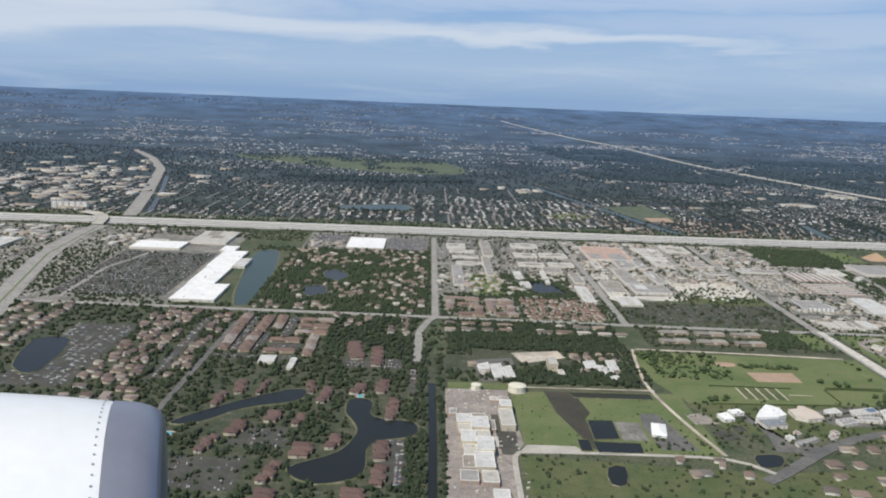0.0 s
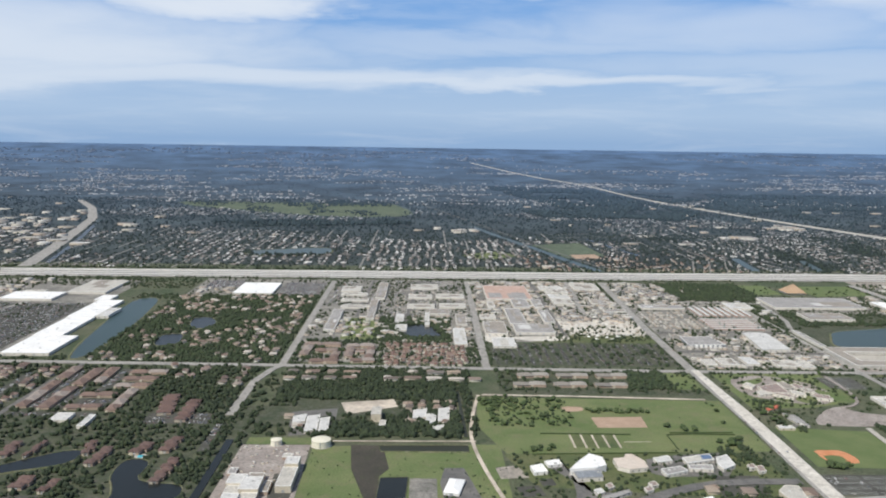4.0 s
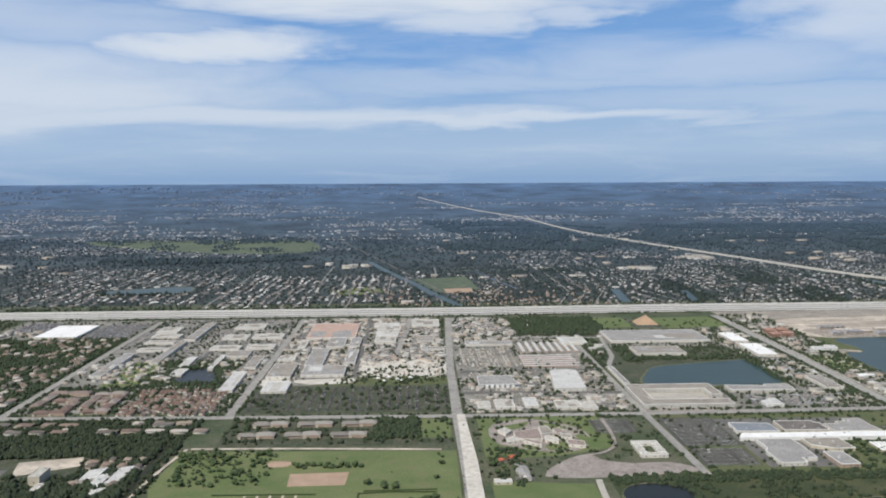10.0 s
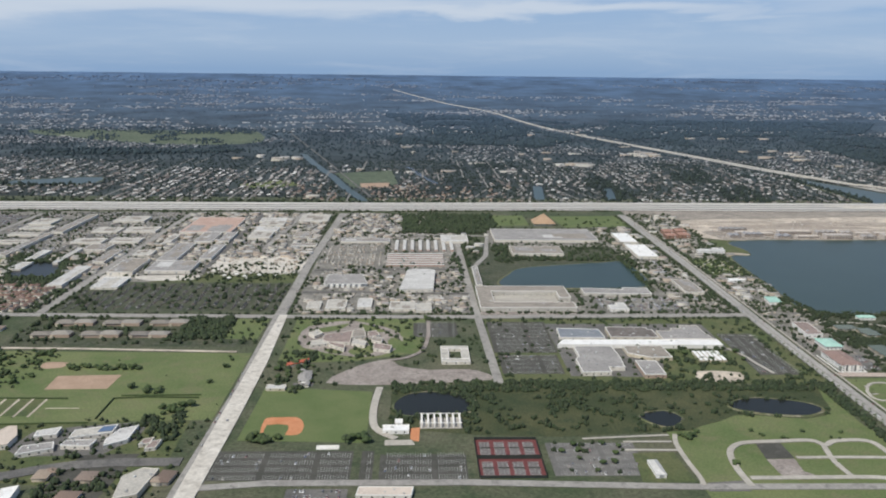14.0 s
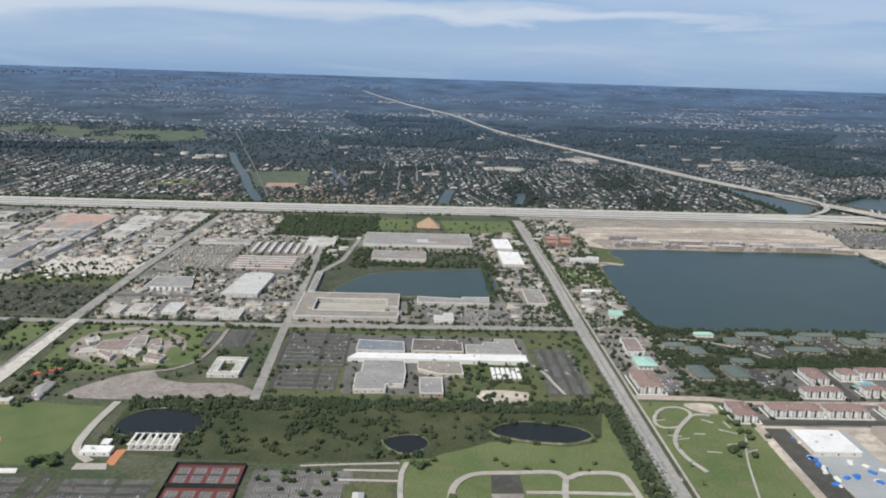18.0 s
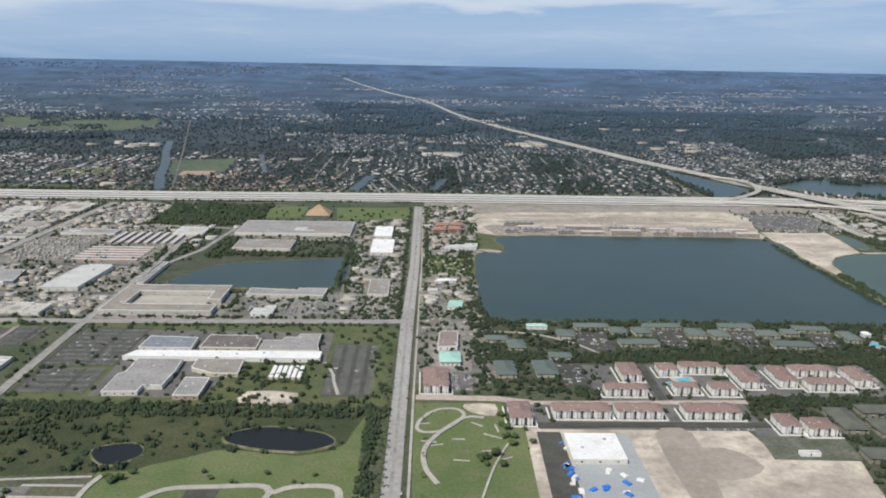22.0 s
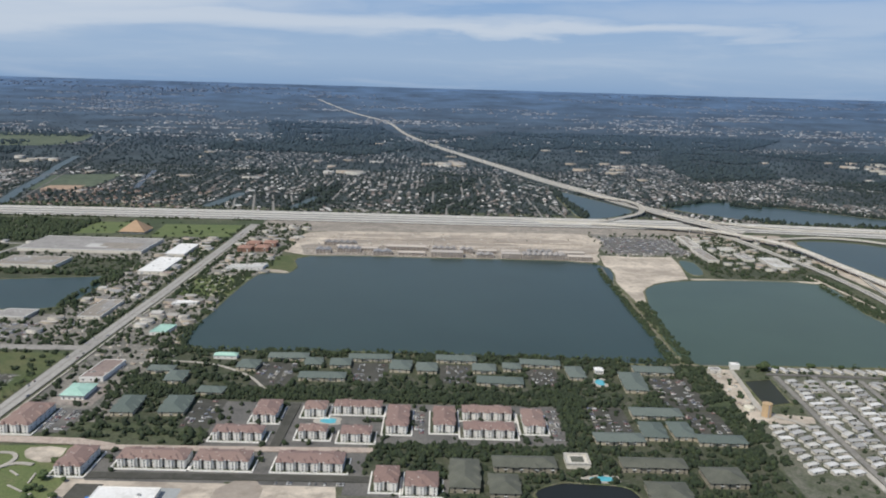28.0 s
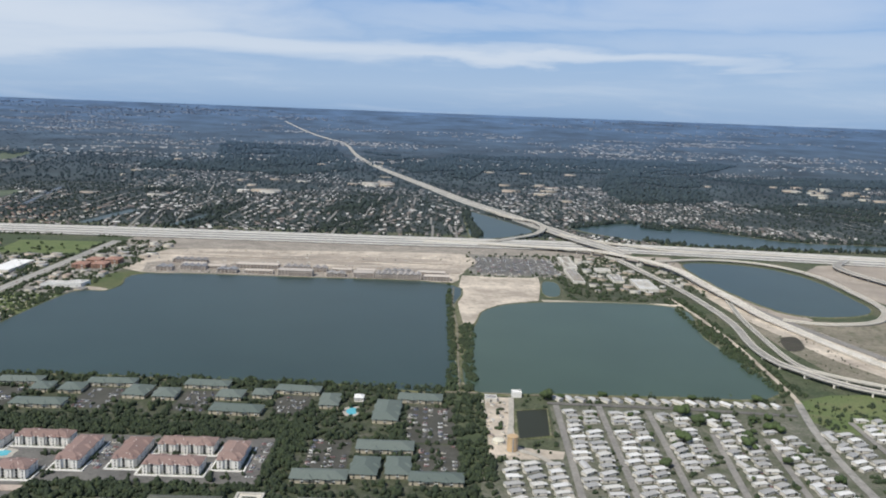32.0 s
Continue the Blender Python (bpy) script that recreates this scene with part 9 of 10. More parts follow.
for x0, y0, x1, y1, n, a, b in ((182, 600, 240, 664, 90, 1.0, 2.2), (176, 640, 205, 666, 30, 1.0, 2.0), (255, 628, 300, 636, 34, 1.2, 1.9), (330, 562, 348, 582, 8, 1.6, 2.8), (300, 590, 330, 600, 6, 1.6, 2.4), (205, 552, 218, 560, 8, 1.4, 2.2), (382, 605, 408, 640, 12, 1.5, 2.6),
                              (384, 528, 400, 534, 10, 1.6, 2.6), (433, 526, 443, 534, 5, 1.8, 2.8), (600, 500, 620, 540, 6, 1.2, 2.0), (640, 530, 705, 540, 9, 0.8, 1.4), (755, 545, 768, 560, 7, 1.6, 2.8), (768, 565, 782, 600, 14, 1.2, 2.2), (640, 1100, 715, 1140, 9, 1.4, 2.2),
                              (633, 640, 680, 662, 14, 1.4, 2.4), (560, 700, 630, 725, 8, 1.2, 2.0), (1195, 640, 1225, 715, 12, 1.6, 3.0), (1118, 640, 1190, 722, 16, 1.0, 1.8), (535, 495, 575, 525, 10, 1.2, 1.9), (430, 650, 480, 735, 16, 1.2, 2.2), (730, 870, 775, 925, 8, 1.2, 2.0), (340, 600, 352, 655, 5, 1.0, 1.8)):
    for k in range(n):
        x, y = rng.uniform(x0, x1), rng.uniform(y0, y1)
        tree(x, y, rng.uniform(a, b), k)

for x, y, g in ((1178, 718, 4.2), (1184, 708, 3.6), (1170, 685, 4.6), (1197, 677, 3.8), (1112, 735, 3.6), (1154, 655, 2.8), (1192, 712, 3.4), (1120, 737, 2.4), (1215, 700, 3.2), (1143, 742, 2.6), (1160, 741, 2.0), (1190, 742, 2.8), (1225, 741, 3.0)):
    tree(x, y, g, int(x), "large dark tree between trailer homes")

# palms along the shore
bm = bmesh.new()
for z0, z1, r0, r1 in ((-0.1, 1.4, 0.12, 0.09), (1.4, 2.7, 0.09, 0.07)):
    ring = [[bm.verts.new((r * math.cos(k * math.tau / 6) + 0.05 * z, r * math.sin(k * math.tau / 6), z)) for k in range(6)] for r, z in ((r0, z0), (r1, z1))]
    for k in range(6):
        bm.faces.new((ring[0][k], ring[0][(k + 1) % 6], ring[1][(k + 1) % 6], ring[1][k]))
palm_trunk = bpy.data.meshes.new("palm_trunk")
bm.to_mesh(palm_trunk)
bm.free()
palm_trunk.materials.append(M["bark"])
bm = bmesh.new()
for k in range(13):
    a, dip = k * 2.4, 0.2 + 0.25 * (k % 3)
    c, s = math.cos(a), math.sin(a)
    for side in (-1, 1):
        pts = [(0, 0, 2.7), (0.7, 0.16 * side, 2.95 - dip * 0.5), (1.35, 0.0, 2.6 - dip), (0.7, 0, 3.02 - dip * 0.5)]
        bm.faces.new([bm.verts.new((u * c - v * s + 0.13, u * s + v * c, z)) for u, v, z in pts])
fronds = bpy.data.meshes.new("fronds")
bm.to_mesh(fronds)
bm.free()
fronds.materials.append(M["palm"])
for x in list(np.arange(778, 1058, 5.2)) + list(np.arange(1140, 1240, 14)):
    p = thing("palm_tree", x + rng.uniform(-2, 2), (745.5 if x < 1060 else 741.5) + rng.uniform(-1.5, 1.5), 0, rng.uniform(0, 360), "slender palm tree on the lake shore", "palm tree", "shore palms")
    p.scale = (1, 1, rng.uniform(0.8, 1.25))
    again("trunk", palm_trunk, p, 0, 0, 0)
    again("fronds", fronds, p, 0, 0, 0)
for x, y in [(732.5 + 0.006 * (y - 700), y) for y in np.arange(500, 1150, 18)] + [(712.8 + 2.2 * (k % 2), 470 + 3.4 * k) for k in range(66)]:
    p = thing("palm_tree", x + rng.uniform(-0.6, 0.6), y, 0, rng.uniform(0, 360), "slender palm tree along the main road", "palm tree", "road palms")
    again("trunk", palm_trunk, p, 0, 0, 0)
    again("fronds", fronds, p, 0, 0, 0)

# lamp posts along the motorway
post = shared("post", "steel", (-0.12, -0.12, 0, 0.12, 0.12, 5.2), (-0.9, -0.08, 5.1, 0.9, 0.08, 5.25))
head = shared("lamp_head", "steel", (-0.35, -0.16, -0.08, 0.35, 0.16, 0.08))
for k, (x, y) in enumerate(shifted(hwy, 3.4)[:-6]):
    p = thing("motorway_lamp", x, y, 1.7, 90, "twin-armed steel lamp post on the motorway", "lamp post", "motorway lamps")
    again("post", post, p, 0, 0, 0)
    for u in (-0.9, 0.9):
        again("lamp_head", head, p, u, 0, 5.15)

# ---- woods and garden trees ----
# the banks may be planted
for line, w in (([(1064, 748), (1065, 850), (1065.5, 930), (1067, 1012)], 3), ([(1073, 748), (1074, 800), (1078, 862), (1082, 880)], 4), ([(776, 751), (880, 748.5), (1000, 746.5), (1064, 743.5)], 3), ([(1242, 950), (1237, 866), (1245, 756)], 4),
                ([(456, 592), (474, 595), (498, 586), (499, 564), (474, 557), (456, 562)], 3), ([(640, 574), (660, 585), (688, 578)], 2), ([(588, 561), (603, 567), (612, 556)], 2), ([(102, 907), (138, 910), (151, 884), (154, 850), (118, 846), (107, 872), (102, 907)], 4),
                ([(772, 1008), (770, 960), (768, 829), (772, 753)], 4), ([(-208, 1010), (-182, 1028), (-163, 888), (-163, 780)], 5), ([(536, 832), (544, 882), (595, 911), (664, 933), (667, 832)], 4)):
    take_line(line, w, False)
trees("dark_wood", [(22, 655, 172, 738, 1300), (22, 640, 40, 655, 800), (116, 585, 172, 655, 900), (20, 578, 170, 600, 900), (60, 600, 120, 622, 400), (-3, 640, 20, 735, 200)], "dense dark green wood round a works yard", 1.3, 2.6, NEAR, "leafshade")
trees("tall_wood", [(72, 575, 162, 603, 800), (149, 577, 159, 684, 1500), (24, 655, 150, 668, 500)], "tall dark trees along a wood edge", 2.0, 3.2, MID, "leafshade")
trees("roadside_grove", [(324, 531, 347, 562, 800), (387, 592, 405, 660, 450), (303, 474, 334, 515, 420), (296, 690, 338, 745, 500)], "broad green trees beside a road", 1.2, 2.6, NEAR, "leaf")
trees("canal_trees", [(-7, 380, 6, 650, 1300), (12, 380, 17, 640, 900)], "dense dark trees along a canal", 1.1, 2.2, MID, "leafshade")
trees("motorway_wood", [(452, 1050, 560, 1165, 1100), (305, 686, 336, 742, 1500), (560, 920, 660, 934, 900), (664, 830, 676, 935, 900), (545, 905, 560, 990, 500), (500, 830, 512, 890, 400), (86, 838, 162, 936, 1300), (505, 888, 536, 1040, 250)], "dense wood of tall trees", 1.4, 2.8, MID)
trees("marsh_thicket", [(454, 594, 715, 609, 1700), (454, 556, 502, 600, 1100), (456, 536, 520, 600, 420, 0.2, 0.05), (520, 540, 600, 600, 420, 0.4, 0.05), (600, 556, 700, 600, 150, 0.4, 0.05), (703, 600, 716, 735, 220), (534, 556, 580, 584, 700, 0.3, 0.08), (585, 540, 615, 570, 500), (636, 555, 692, 588, 300), (520, 600, 600, 610, 900), (704.5, 470, 711, 600, 2300), (641, 636, 670, 646, 1700), (690, 606, 706, 620, 600)], "tangled green thicket in the marsh", 0.9, 2.2)
trees("lake_edge_trees", [(772, 740, 1062, 749.5, 1300), (1060, 612, 1079, 740, 1100), (770, 672, 1000, 688, 2300), (899, 612, 985, 624, 2200), (984, 600, 992, 690, 1500), (985, 620, 1000, 690, 600), (762, 640, 776, 790, 1000), (1072, 739, 1112, 746, 700), (1112, 739, 1240, 746, 420)], "dense hedge of green trees along the shore", 1.1, 2.2, NEAR, "leafshade")
trees("causeway_trees", [(1061, 742, 1066.5, 1014, 3000), (1069.5, 742, 1080, 884, 2200), (1238, 750, 1257, 986, 1300), (764, 790, 774, 1010, 700)], "dense trees on the lake banks", 0.9, 1.9)
trees("apartment_trees", [(772, 622, 822, 745, 560), (822, 690, 1060, 745, 900), (985, 500, 1070, 690, 900), (895, 480, 1060, 615, 800), (1030, 620, 1064, 690, 700), (728, 620, 775, 745, 350), (782, 588, 985, 670, 260)], "garden trees between apartment houses", 0.9, 2.2, MID, "leafshade")
trees("west_garden_trees", [(-240, 380, -4, 600, 800, 0.1, 0.02), (-240, 600, -82, 742, 520), (-80, 600, -4, 742, 1000), (-640, 420, -240, 758, 300)], "dense dark garden trees round brown apartments", 1.1, 2.6, MID, "leafshade")
trees("mall_trees", [(-460, 780, -355, 1000, 300), (-330, 745, -180, 772, 600), (-166, 765, -155, 1050, 800), (-215, 1030, -150, 1060, 500), (-260, 1100, -165, 1170, 300), (-400, 1110, -250, 1172, 300), (-362, 775, -252, 792, 500)], "trees round the mall and its car park", 1.0, 2.2, MID)
lots = np.stack([rng.uniform(-360, -254, 260), 796 + 8.5 * rng.integers(0, 24, 260) + rng.uniform(-0.4, 0.4, 260)], 1)
sow("car_park_trees", lots, rng.uniform(0.9, 1.7, len(lots)), MID, "leaf", "small trees in rows of a car park")
trees("house_trees", [(-156, 756, 6, 1058, 1500), (195, 676, 362, 745, 420, 0.1, 0.03), (195, 752, 364, 834, 150, 0.3, 0.03), (15, 756, 188, 840, 800), (336, 680, 362, 736, 60)], "garden trees between houses", 1.0, 2.4, MID)
trees("works_trees", [(15, 840, 188, 1178, 330, 0.35, 0.03), (194, 838, 366, 1178, 420, 0.35, 0.03), (374, 745, 512, 1178, 470, 0.35, 0.03), (518, 745, 716, 830, 200), (545, 940, 716, 1085, 380), (545, 1085, 716, 1175, 22), (672, 748, 716, 1090, 430), (728, 748, 785, 1178, 430), (1085, 1055, 1175, 1175, 130), (1162, 972, 1256, 1172, 420), (1256, 1000, 1292, 1172, 170), (-640, 770, -360, 1170, 160), (-158, 1062, 6, 1178, 130), (516, 600, 716, 735, 110), (516, 614, 528, 728, 500), (612, 612, 680, 672, 160), (640, 640, 670, 670, 500)], "scattered street trees between works and shops", 0.9, 2.0, MID)
court = [(x, y) for x0, y0, x1, y1, n in ((877, 690, 902, 708, 14), (924, 690, 945, 708, 12), (975, 690, 1010, 706, 16), (1036, 676, 1062, 706, 18), (1046, 636, 1064, 674, 14), (985, 640, 1014, 676, 18), (824, 672, 850, 690, 10), (-112, 455, -76, 484, 26), (-140, 400, -95, 440, 34), (521, 622, 559, 726, 16), (532, 493, 570, 527, 8))
         for x, y in zip(rng.uniform(x0, x1, n), rng.uniform(y0, y1, n))]
sow("court_trees", np.array(court), rng.uniform(0.9, 1.8, len(court)), NEAR, "leafshade", "trees standing in parking courts")
trees("field_trees", [(180, 598, 242, 664, 300), (176, 636, 204, 664, 300)], "patch of young trees in a field", 0.7, 1.5, MID, "leaf")
trees("school_trees", [(376, 604, 476, 742, 150), (476, 640, 516, 740, 200)], "trees round a low school", 0.9, 1.9)
# rows of trees along the works streets
for name, lines in (("works_street_trees", ([(187, 750), (188, 1170)], [(194, 750), (196, 1170)], [(8, 750), (8, 1160)], [(16, 760), (16, 1160)], [(511, 748), (508, 1000)], [(517, 748), (516, 1000)], [(374, 745), (372, 900), (382, 1165)], [(361, 745), (361, 900), (369, 1165)], [(320, 965), (332, 1165)], [(733, 745), (735, 1165)], [(715, 745), (717, 1165)])),
                    ("cross_road_trees", ([(16, 752), (188, 748)], [(196, 747), (360, 744)], [(378, 744), (512, 744)], [(520, 748), (716, 750)], [(20, 741), (180, 738)], [(374, 732), (512, 732)], [(520, 730), (712, 736)], [(-156, 757), (4, 753)], [(522, 806), (600, 808)], [(598, 764), (604, 826)]))):
    pts = []
    for line in lines:
        for a, b in zip(line, line[1:]):
            n = int(math.dist(a, b) / 2.6)
            u = rng.random(n)
            pts.append(np.stack([a[0] + u * (b[0] - a[0]) + rng.uniform(-1.2, 1.2, n), a[1] + u * (b[1] - a[1]) + rng.uniform(-1.2, 1.2, n)], 1))
    pts = np.concatenate(pts)
    pts = pts[free(pts[:, 0], pts[:, 1])]
    sow(name, pts, rng.uniform(0.8, 1.8, len(pts)), MID, "leaf", "rows of street trees along a road")
trees("hedgerow_trees", [(60, 452, 100, 458, 300), (64, 400, 130, 452, 220, 0.2, 0.03), (130, 380, 360, 500, 170), (190, 480, 360, 556, 230), (1290, 700, 1340, 760, 90), (1080, 500, 1330, 740, 480, 0.3, 0.06)], "scattered trees between low houses", 0.8, 1.7, MID)
trees("reeds_and_bushes", [(60, 340, 380, 560, 60), (176, 550, 360, 668, 4), (727, 480, 780, 613, 6), (1250, 700, 1345, 940, 110), (1110, 560, 1330, 735, 80), (1262, 940, 1320, 1170, 90), (800, 1025, 1075, 1140, 10)], "low bushes in the grass", 0.4, 0.9, BUSH, "leaf", "bushes")

# ---- the suburbs beyond the motorway ----
pts, sizes, turns, lanes = [], [], [], []
x = -1400.0
while x < 2400:
    bw = rng.uniform(90, 190)
    y = 1262.0
    while y < 2500:
        bd = rng.uniform(70, 150)
        if y < 1263 or x > 300:
            street, lotw = rng.uniform(24, 30), rng.uniform(8, 11)
        lean = rng.choice([0, 0, 0, 0.2, -0.3, 0.5]) + (math.pi / 2 if rng.random() < 0.35 else 0)
        if x < 300:
            lean = 0.0
        half = 130
        for s0 in np.arange(-half, half, street):
            u = np.arange(-half, half, 4.0)
            px, py = s0 * math.cos(lean) - u * math.sin(lean) + x + bw / 2, s0 * math.sin(lean) + u * math.cos(lean) + y + bd / 2
            on = np.nonzero((px > x) & (px < x + bw) & (py > y) & (py < y + bd) & free(px, py))[0]
            if len(on) > 3 and y < 1700 and rng.random() < 0.4:
                lanes.append((px[on[0]], py[on[0]], px[on[-1]], py[on[-1]]))
            for lane in (5.5, street - 5.5):
                u = np.arange(-half, half, lotw)
                a, b = s0 + lane + rng.uniform(-1.5, 1.5, len(u)) + 2.5 * np.sin(u * 0.05 + s0), u + rng.uniform(-1.5, 1.5, len(u))
                px, py = a * math.cos(lean) - b * math.sin(lean), a * math.sin(lean) + b * math.cos(lean)
                px, py = px + x + bw / 2, py + y + bd / 2
                ok = (px > x) & (px < x + bw) & (py > y) & (py < y + bd)
                pts.append(np.stack([px, py], 1)[ok])
                sizes.append(np.stack([rng.uniform(2.8, 5.6, len(u)) * np.where(rng.random(len(u)) < 0.06, 2.2, 1.0), rng.uniform(2.6, 4.4, len(u))], 1)[ok])
                turns.append(np.full(ok.sum(), lean))
        y += bd + 6
    x += bw + 6
v, q = [], []
for ax, ay, bx, by in lanes:
    n = Vector((ay - by, bx - ax)).normalized() * 1.3
    k = len(v)
    v += [(ax + n.x, ay + n.y, 0.25), (bx + n.x, by + n.y, 0.25), (bx - n.x, by - n.y, 0.25), (ax - n.x, ay - n.y, 0.25)]
    q.append((k + 3, k + 2, k + 1, k))
tagged(new("suburb_streets", mesh_of("suburb_streets", v, q, [], ["lane2"])), "pale straight streets between rows of houses", "streets", "", "stuff")
for ax, ay, bx, by in lanes:
    take_line([(ax, ay), (bx, by)], 1.6)
WOODS = ([(1509, 2500), (1682, 2350), (1540, 1780), (1368, 1690), (1380, 1994)], [(1100, 2900), (1992, 2900), (1737, 2492), (1444, 2396), (1142, 2340), (1031, 2560)], [(341, 3100), (731, 3000), (872, 2240), (740, 2020), (560, 2150)],
         [(385, 2276), (795, 2195), (789, 2060), (426, 2080)], [(830, 2900), (1200, 2524), (1122, 2060), (1010, 2200), (860, 2600)], [(922, 1739), (998, 1690), (954, 1460), (895, 1450)], [(736, 1500), (786, 1540), (780, 1270), (736, 1268)], [(930, 1400), (985, 1420), (965, 1272), (900, 1270)],
         [(560, 1720), (680, 1745), (700, 1660), (590, 1640)], [(1560, 1720), (1900, 1850), (2000, 1650), (1700, 1560)], [(-350, 1900), (60, 1990), (120, 1890), (-250, 1800)], [(1700, 2350), (2300, 2500), (2300, 2250), (1800, 2200)])
pts, sizes, turns = np.concatenate(pts), np.concatenate(sizes), np.concatenate(turns)
in_wood = np.zeros(len(pts), bool)
for ring in WOODS:
    in_wood |= inside(pts[:, 0], pts[:, 1], ring)
ok = (~in_wood | (rng.random(len(pts)) < 0.06)) & free(pts[:, 0], pts[:, 1]) & free(pts[:, 0] - 4, pts[:, 1]) & free(pts[:, 0] + 4, pts[:, 1])
wood = np.array([noise.noise((a * 0.0045, b * 0.0045, 31.0)) for a, b in pts])
wide = np.array([noise.noise((a * 0.0021, b * 0.0030, 77.0)) for a, b in pts])
ok &= wood * 1.0 + wide * 1.1 + rng.uniform(-0.15, 0.15, len(pts)) < 0.42 - 0.95 * (pts[:, 1] - 1262) / 1200
ok &= rng.random(len(pts)) < np.where((pts[:, 0] < 300) | (pts[:, 0] > 1150), 0.9, 0.7)
pts, sizes, turns = pts[ok], sizes[ok], turns[ok]
red = (np.abs(pts[:, 0] - 450) < 160) & (pts[:, 1] < 1420)
far = ~red & (pts[:, 1] > 1640 + rng.uniform(-120, 120, len(pts)))
houses("distant_houses", pts[far], sizes[far], turns[far], "hazeroofs", "countless small far houses in street rows", 1.4, "houses", "hazewalls")
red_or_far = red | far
houses("suburb_houses", pts[~red_or_far], sizes[~red_or_far], turns[~red_or_far], "roofs", "countless small houses with pale and brown roofs in street rows", 1.4, "houses", "hazewalls")
houses("red_roofed_houses", pts[red], sizes[red], turns[red], "terra", "houses with orange-brown roofs along the motorway", 1.5)


def far_spread(x0, y0, x1, y1, n):
    px, py = rng.uniform(x0, x1, n), rng.uniform(y0, y1, n)
    ok = free(px, py)
    return np.stack([px[ok], py[ok]], 1)


p = []
for ring in WOODS:
    xs_, ys_ = [c[0] for c in ring], [c[1] for c in ring]
    q = far_spread(min(xs_), min(ys_), max(xs_), max(ys_), int((max(xs_) - min(xs_)) * (max(ys_) - min(ys_)) / 62))
    lone = np.array([noise.noise((a * 0.011, b * 0.009, 41.0)) for a, b in q])
    p.append(q[inside(q[:, 0], q[:, 1], ring) & (lone > -0.25)])
p = np.concatenate(p)
far = p[:, 1] > 1750
sow("suburb_wood", p[~far], rng.uniform(2.6, 4.8, (~far).sum()), FARCLUMP, "hazesuburbleaf", "dark woods among the suburb's houses", "woods", (0.5, 1.0))
sow("distant_wood", p[far], rng.uniform(4.2, 7.4, far.sum()), FARCLUMP, "hazeleaf", "dark woods between far suburbs, tinted haze blue", "woods", (0.4, 0.8))
p = far_spread(-950, 1255, 2000, 1750, 26000)
p = p[((p[:, 0] > 300) & (p[:, 0] < 1150)) | (rng.random(len(p)) < 0.7)]
sow("suburb_trees", p, rng.uniform(1.0, 3.2, len(p)), FARCLUMP, "hazesuburbleaf", "countless trees between the suburb's houses", "trees", (0.5, 1.0))
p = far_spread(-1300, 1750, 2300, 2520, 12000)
sow("distant_suburb_trees", p, rng.uniform(1.8, 4.6, len(p)), FARCLUMP, "hazeleaf", "countless trees between far houses", "trees", (0.5, 1.0))
p = np.stack([rng.uniform(-900, 1500, 700), rng.uniform(1254, 1262, 700)], 1)
p = p[free(p[:, 0], p[:, 1])]
sow("motorway_hedge", p, rng.uniform(1.5, 3.0, len(p)), FARTREE, "leaf", "trees along the far side of the motorway")
foot = np.array(shifted(hwy, -31))
px = rng.uniform(-650, 720, 900)
px = px[np.array([noise.noise((x * 0.02, 0.0, 8.0)) for x in px]) > -0.22]
p = np.stack([px, np.interp(px, foot[:, 0], foot[:, 1]) + rng.uniform(-1.4, 1.2, len(px))], 1)
sow("motorway_verge_trees", p, rng.uniform(0.8, 1.8, len(p)), FARTREE, "leaf", "small trees on the motorway verge")

gx, gy = rng.uniform(-560, 110, 2600), rng.uniform(2040, 2560, 2600)
on = inside(gx, gy, GOLF) & (np.array([noise.noise((a * 0.012, b * 0.006, 3.0)) for a, b in zip(gx, gy)]) > -0.02)
p = np.stack([gx, gy], 1)[on]
sow("golf_trees", p, rng.uniform(2.4, 5.0, len(p)), FARCLUMP, "hazeleaf", "dark trees between the fairways", "trees", (0.6, 1.0))
# pale schools, shops and halls among the houses
big = []
for _ in range(80):
    x, y = rng.uniform(-1300, 2300), rng.uniform(1290, 2500)
    if free(np.array([x]), np.array([y]))[0]:
        big.append((x, y, float(rise(y)), rng.uniform(8, 30), rng.uniform(6, 16), rng.uniform(2, 3.2), 0))
for cx, cy, n, sx, sy in ((-640, 1500, 60, 90, 180), (-760, 1750, 50, 100, 150), (760, 1700, 6, 20, 10), (200, 1770, 7, 25, 12), (940, 1900, 12, 26, 30), (1860, 2010, 14, 50, 70), (1250, 1900, 6, 40, 60)):
    for _ in range(n):
        x, y = rng.normal(cx, sx), rng.normal(cy, sy)
        if y > 1270:
            big.append((x, y, float(rise(y)), rng.uniform(12, 34), rng.uniform(8, 18), rng.uniform(2.5, 5), 0))
yard("suburb_halls", big, ["sheds", "wallmix"], "pale flat-roofed schools, shops and halls among houses", "halls")
pts = []
for line, n in (([(1232, 1392), (1310, 1462), (1412, 1408), (1492, 1338), (1602, 1328)], 260), ([(1290, 1300), (1364, 1264), (1463, 1262), (1592, 1268)], 110), ([(1096, 1545), (1098, 1380), (1104, 1272)], 120), ([(1330, 1420), (1360, 1400)], 20), ([(-165, 1436), (-150, 1398), (-90, 1396), (-26, 1411)], 90)):
    for _ in range(n):
        k = rng.integers(0, len(line) - 1)
        u = rng.random()
        pts.append((line[k][0] + u * (line[k + 1][0] - line[k][0]) + rng.uniform(-5, 5), line[k][1] + u * (line[k + 1][1] - line[k][1]) + rng.uniform(-5, 5)))
sow("far_shore_trees", np.array(pts), rng.uniform(1.8, 4.2, len(pts)), FARTREE, "hazesuburbleaf", "dark trees round far lakes")
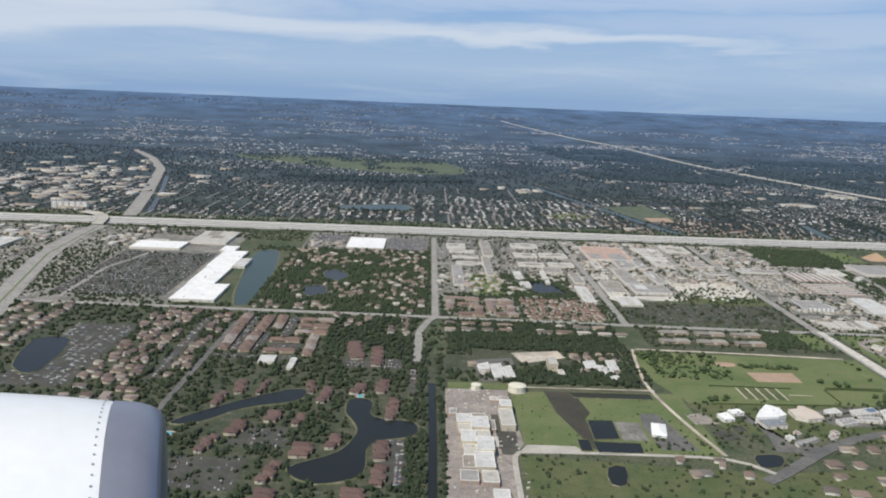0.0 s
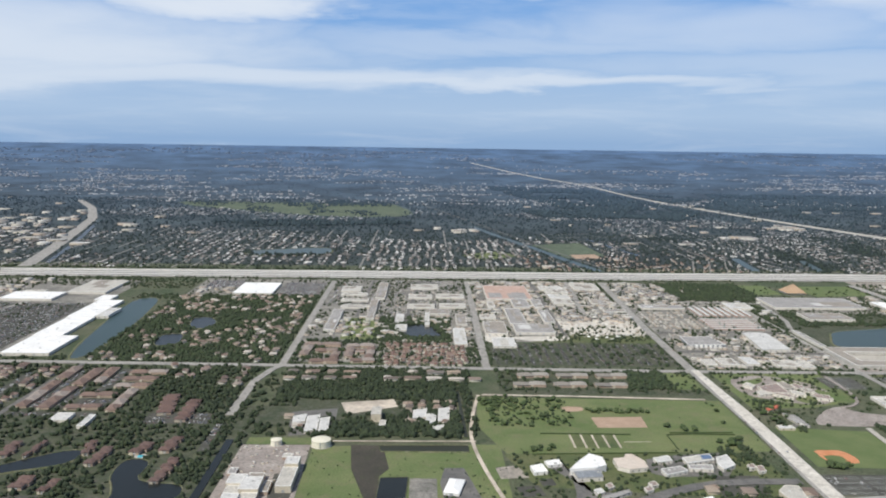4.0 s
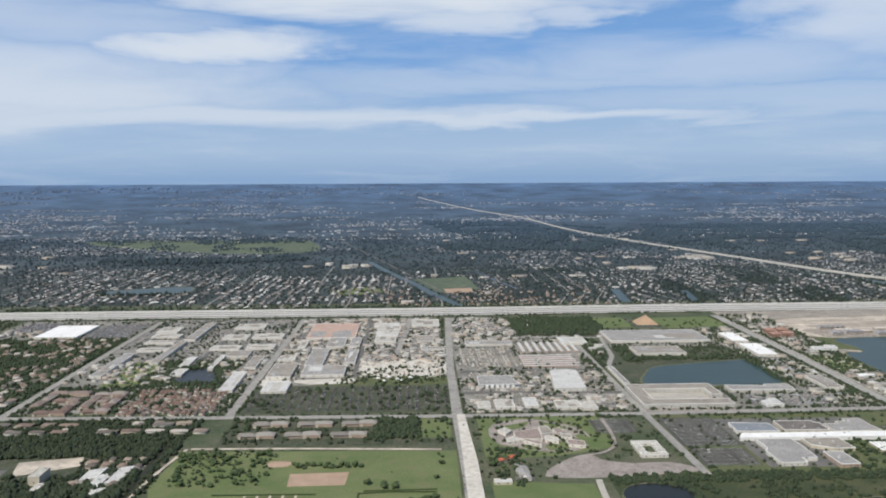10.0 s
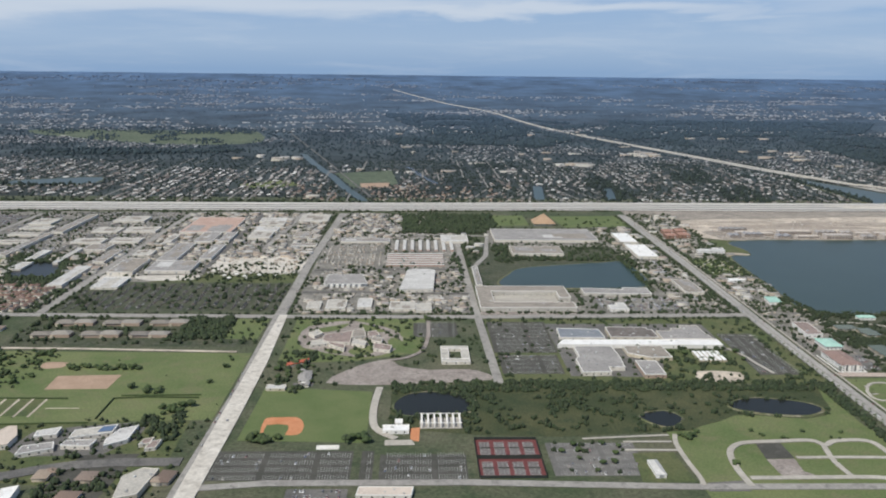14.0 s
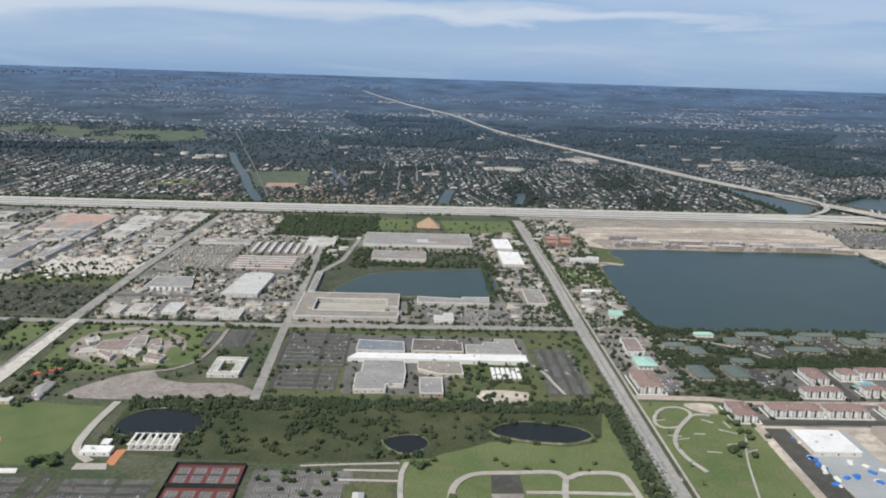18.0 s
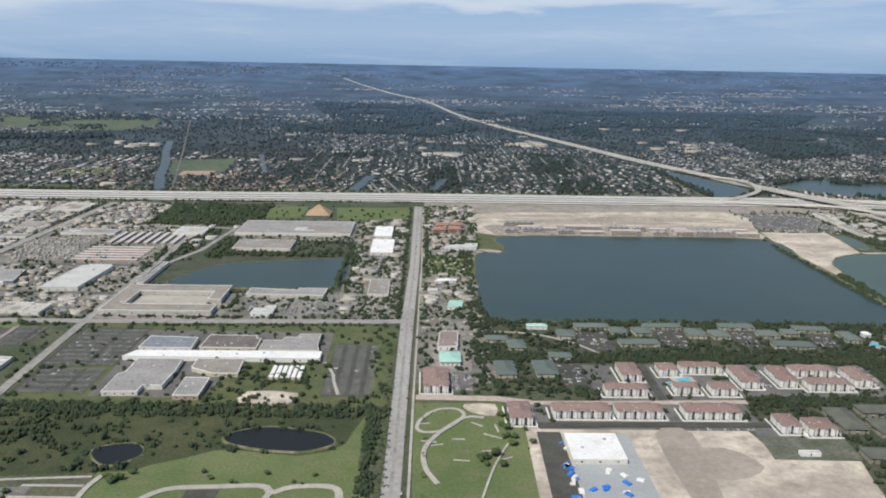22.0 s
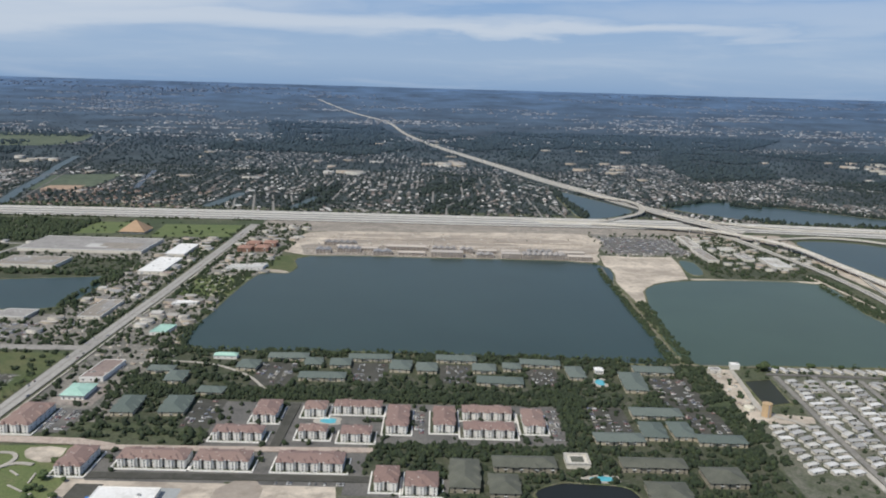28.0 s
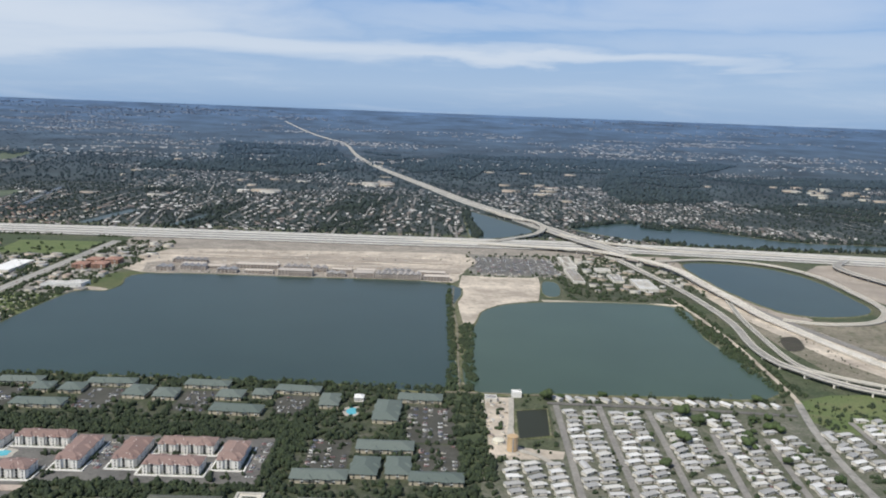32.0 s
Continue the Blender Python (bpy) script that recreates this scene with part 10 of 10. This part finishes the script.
# the row of pale towers
for k in range(6):
    t = thing("apartment_tower", -583 + 9.5 * k, 1308, 0, 0, "pale apartment tower with rows of windows", "tower block", "apartment towers")
    bm = bmesh.new()
    box(bm, -3.6, -5, -0.1, 3.6, 5, 11)
    part("wall", bm, "wallwhite", t)
    bm = bmesh.new()
    box(bm, -3.2, -4.6, 11, 3.2, 4.6, 11.5)
    part("roof", bm, "grey", t)
    for f in range(7):
        for u in (-1.8, 1.8):
            again("window", TALL, t, u, -5, 0.6 + 1.45 * f)
    take_box(-588 + 9.5 * k, 1302, 8, 12)

# ---- the far land up to the horizon ----
def thick(px, py):
    """Where the far land is wooded (high) and where it is built up (low)."""
    return np.array([noise.noise((a * 0.0014, b * 0.0030, 4.0)) + 0.5 * noise.noise((a * 0.005, b * 0.010, 14.0)) for a, b in zip(px, py)])


n = 17000
py = 2420 + 2480 * rng.random(n) ** 0.8
px = 520 + (rng.random(n) - 0.5) * (2800 + (py - 2400) * 1.35)
line = np.array(DG[::-1])
keep = (np.abs(px - np.interp(py, line[:, 1], line[:, 0])) > 20) & (py < 2700 + 900 * rng.random(n))
p = np.stack([px, py], 1)[keep]
g = rng.uniform(3, 8, len(p)) * (0.8 + (p[:, 1] - 2400) / 3000)
# the woods' blue is haze mixed into the leaf colour
sow("far_woods", p, g, FARCLUMP, "hazeleaf", "woods tinted haze blue stretching to the horizon", "woods", (0.06, 0.14))
# towns: pale roofs in level strings, thick in some places and missing in others
items = []
for _ in range(520):
    cy = 2430 + 2350 * rng.random() ** 0.9
    cx = 520 + (rng.random() - 0.5) * (2900 + (cy - 2400) * 1.35)
    if thick([cx], [cy])[0] > -0.02:
        continue
    s = 1 + (cy - 2400) / 2600
    for _ in range(rng.integers(5, 24)):
        x, y = cx + rng.normal(0, 55) * s, cy + rng.normal(0, 9) * s
        if 2405 < y < 4900:
            items.append((x, y, float(rise(y)), rng.choice([3.5, 5, 7, 16], p=[0.4, 0.35, 0.2, 0.05]) * rng.uniform(0.7, 1.3) * s, rng.uniform(4, 8) * s, rng.uniform(1.4, 2.6) * s, 0))
yard("far_town", items, ["hazetown", "hazetown"], "pale roofs of far towns up to the horizon", "far town")
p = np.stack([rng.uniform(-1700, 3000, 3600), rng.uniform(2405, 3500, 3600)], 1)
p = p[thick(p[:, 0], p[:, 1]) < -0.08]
houses("far_houses", p, rng.uniform(3.5, 8, (len(p), 2)), np.zeros(len(p)), "hazetown", "scattered roofs among far woods", 2.0, "houses", "hazewalls")

# ---- the airliner's engine, as it hangs below the window at the start ----
engine = thing("aircraft_engine", -1.322, 4.113, 205.792, 0, "white jet engine cowling with a bare grey intake lip", "engine")
engine.matrix_basis = pose(-1.322, 4.113, 205.792, 0, 0.90, 15.73)


def turned(profile, n=72):
    """A surface turned round the engine's axis from places along it and radii."""
    bm = bmesh.new()
    rings = [[bm.verts.new((-s, r * math.cos(k * math.tau / n), r * math.sin(k * math.tau / n))) for k in range(n)] for s, r in profile]
    for a, b in zip(rings, rings[1:]):
        for k in range(n):
            f = bm.faces.new((a[k], b[k], b[(k + 1) % n], a[(k + 1) % n]))
            f.smooth = True
    bmesh.ops.recalc_face_normals(bm, faces=bm.faces)
    return bm


part("cowl", turned([(0.262, 0.908), (0.5, 0.945), (0.8, 0.98), (1.3, 1.02), (2.0, 1.05), (2.8, 1.04), (3.4, 0.96), (3.9, 0.86)]), "cowl", engine)
part("intake_lip", turned([(0.26, 0.912), (0.15, 0.90), (0.07, 0.875), (0.02, 0.84), (0.0, 0.80), (0.02, 0.765), (0.08, 0.735), (0.2, 0.71), (0.5, 0.70), (0.9, 0.70)]), "lip", engine)
bm = bmesh.new()
box(bm, -0.95, -0.7, -0.7, -0.9, 0.7, 0.7)
part("fan_face", bm, "pipe", engine, "dark fan face deep in the intake")
for row, r in ((0.30, 0.9145),):
    bm = bmesh.new()
    for k in range(96):
        a = k * math.tau / 96
        y, z = r * math.cos(a), r * math.sin(a)
        box(bm, -row - 0.0045, y - 0.0045, z - 0.0045, -row + 0.0045, y + 0.0045, z + 0.0045)
    part("rivet_row", bm, "rivet", engine)
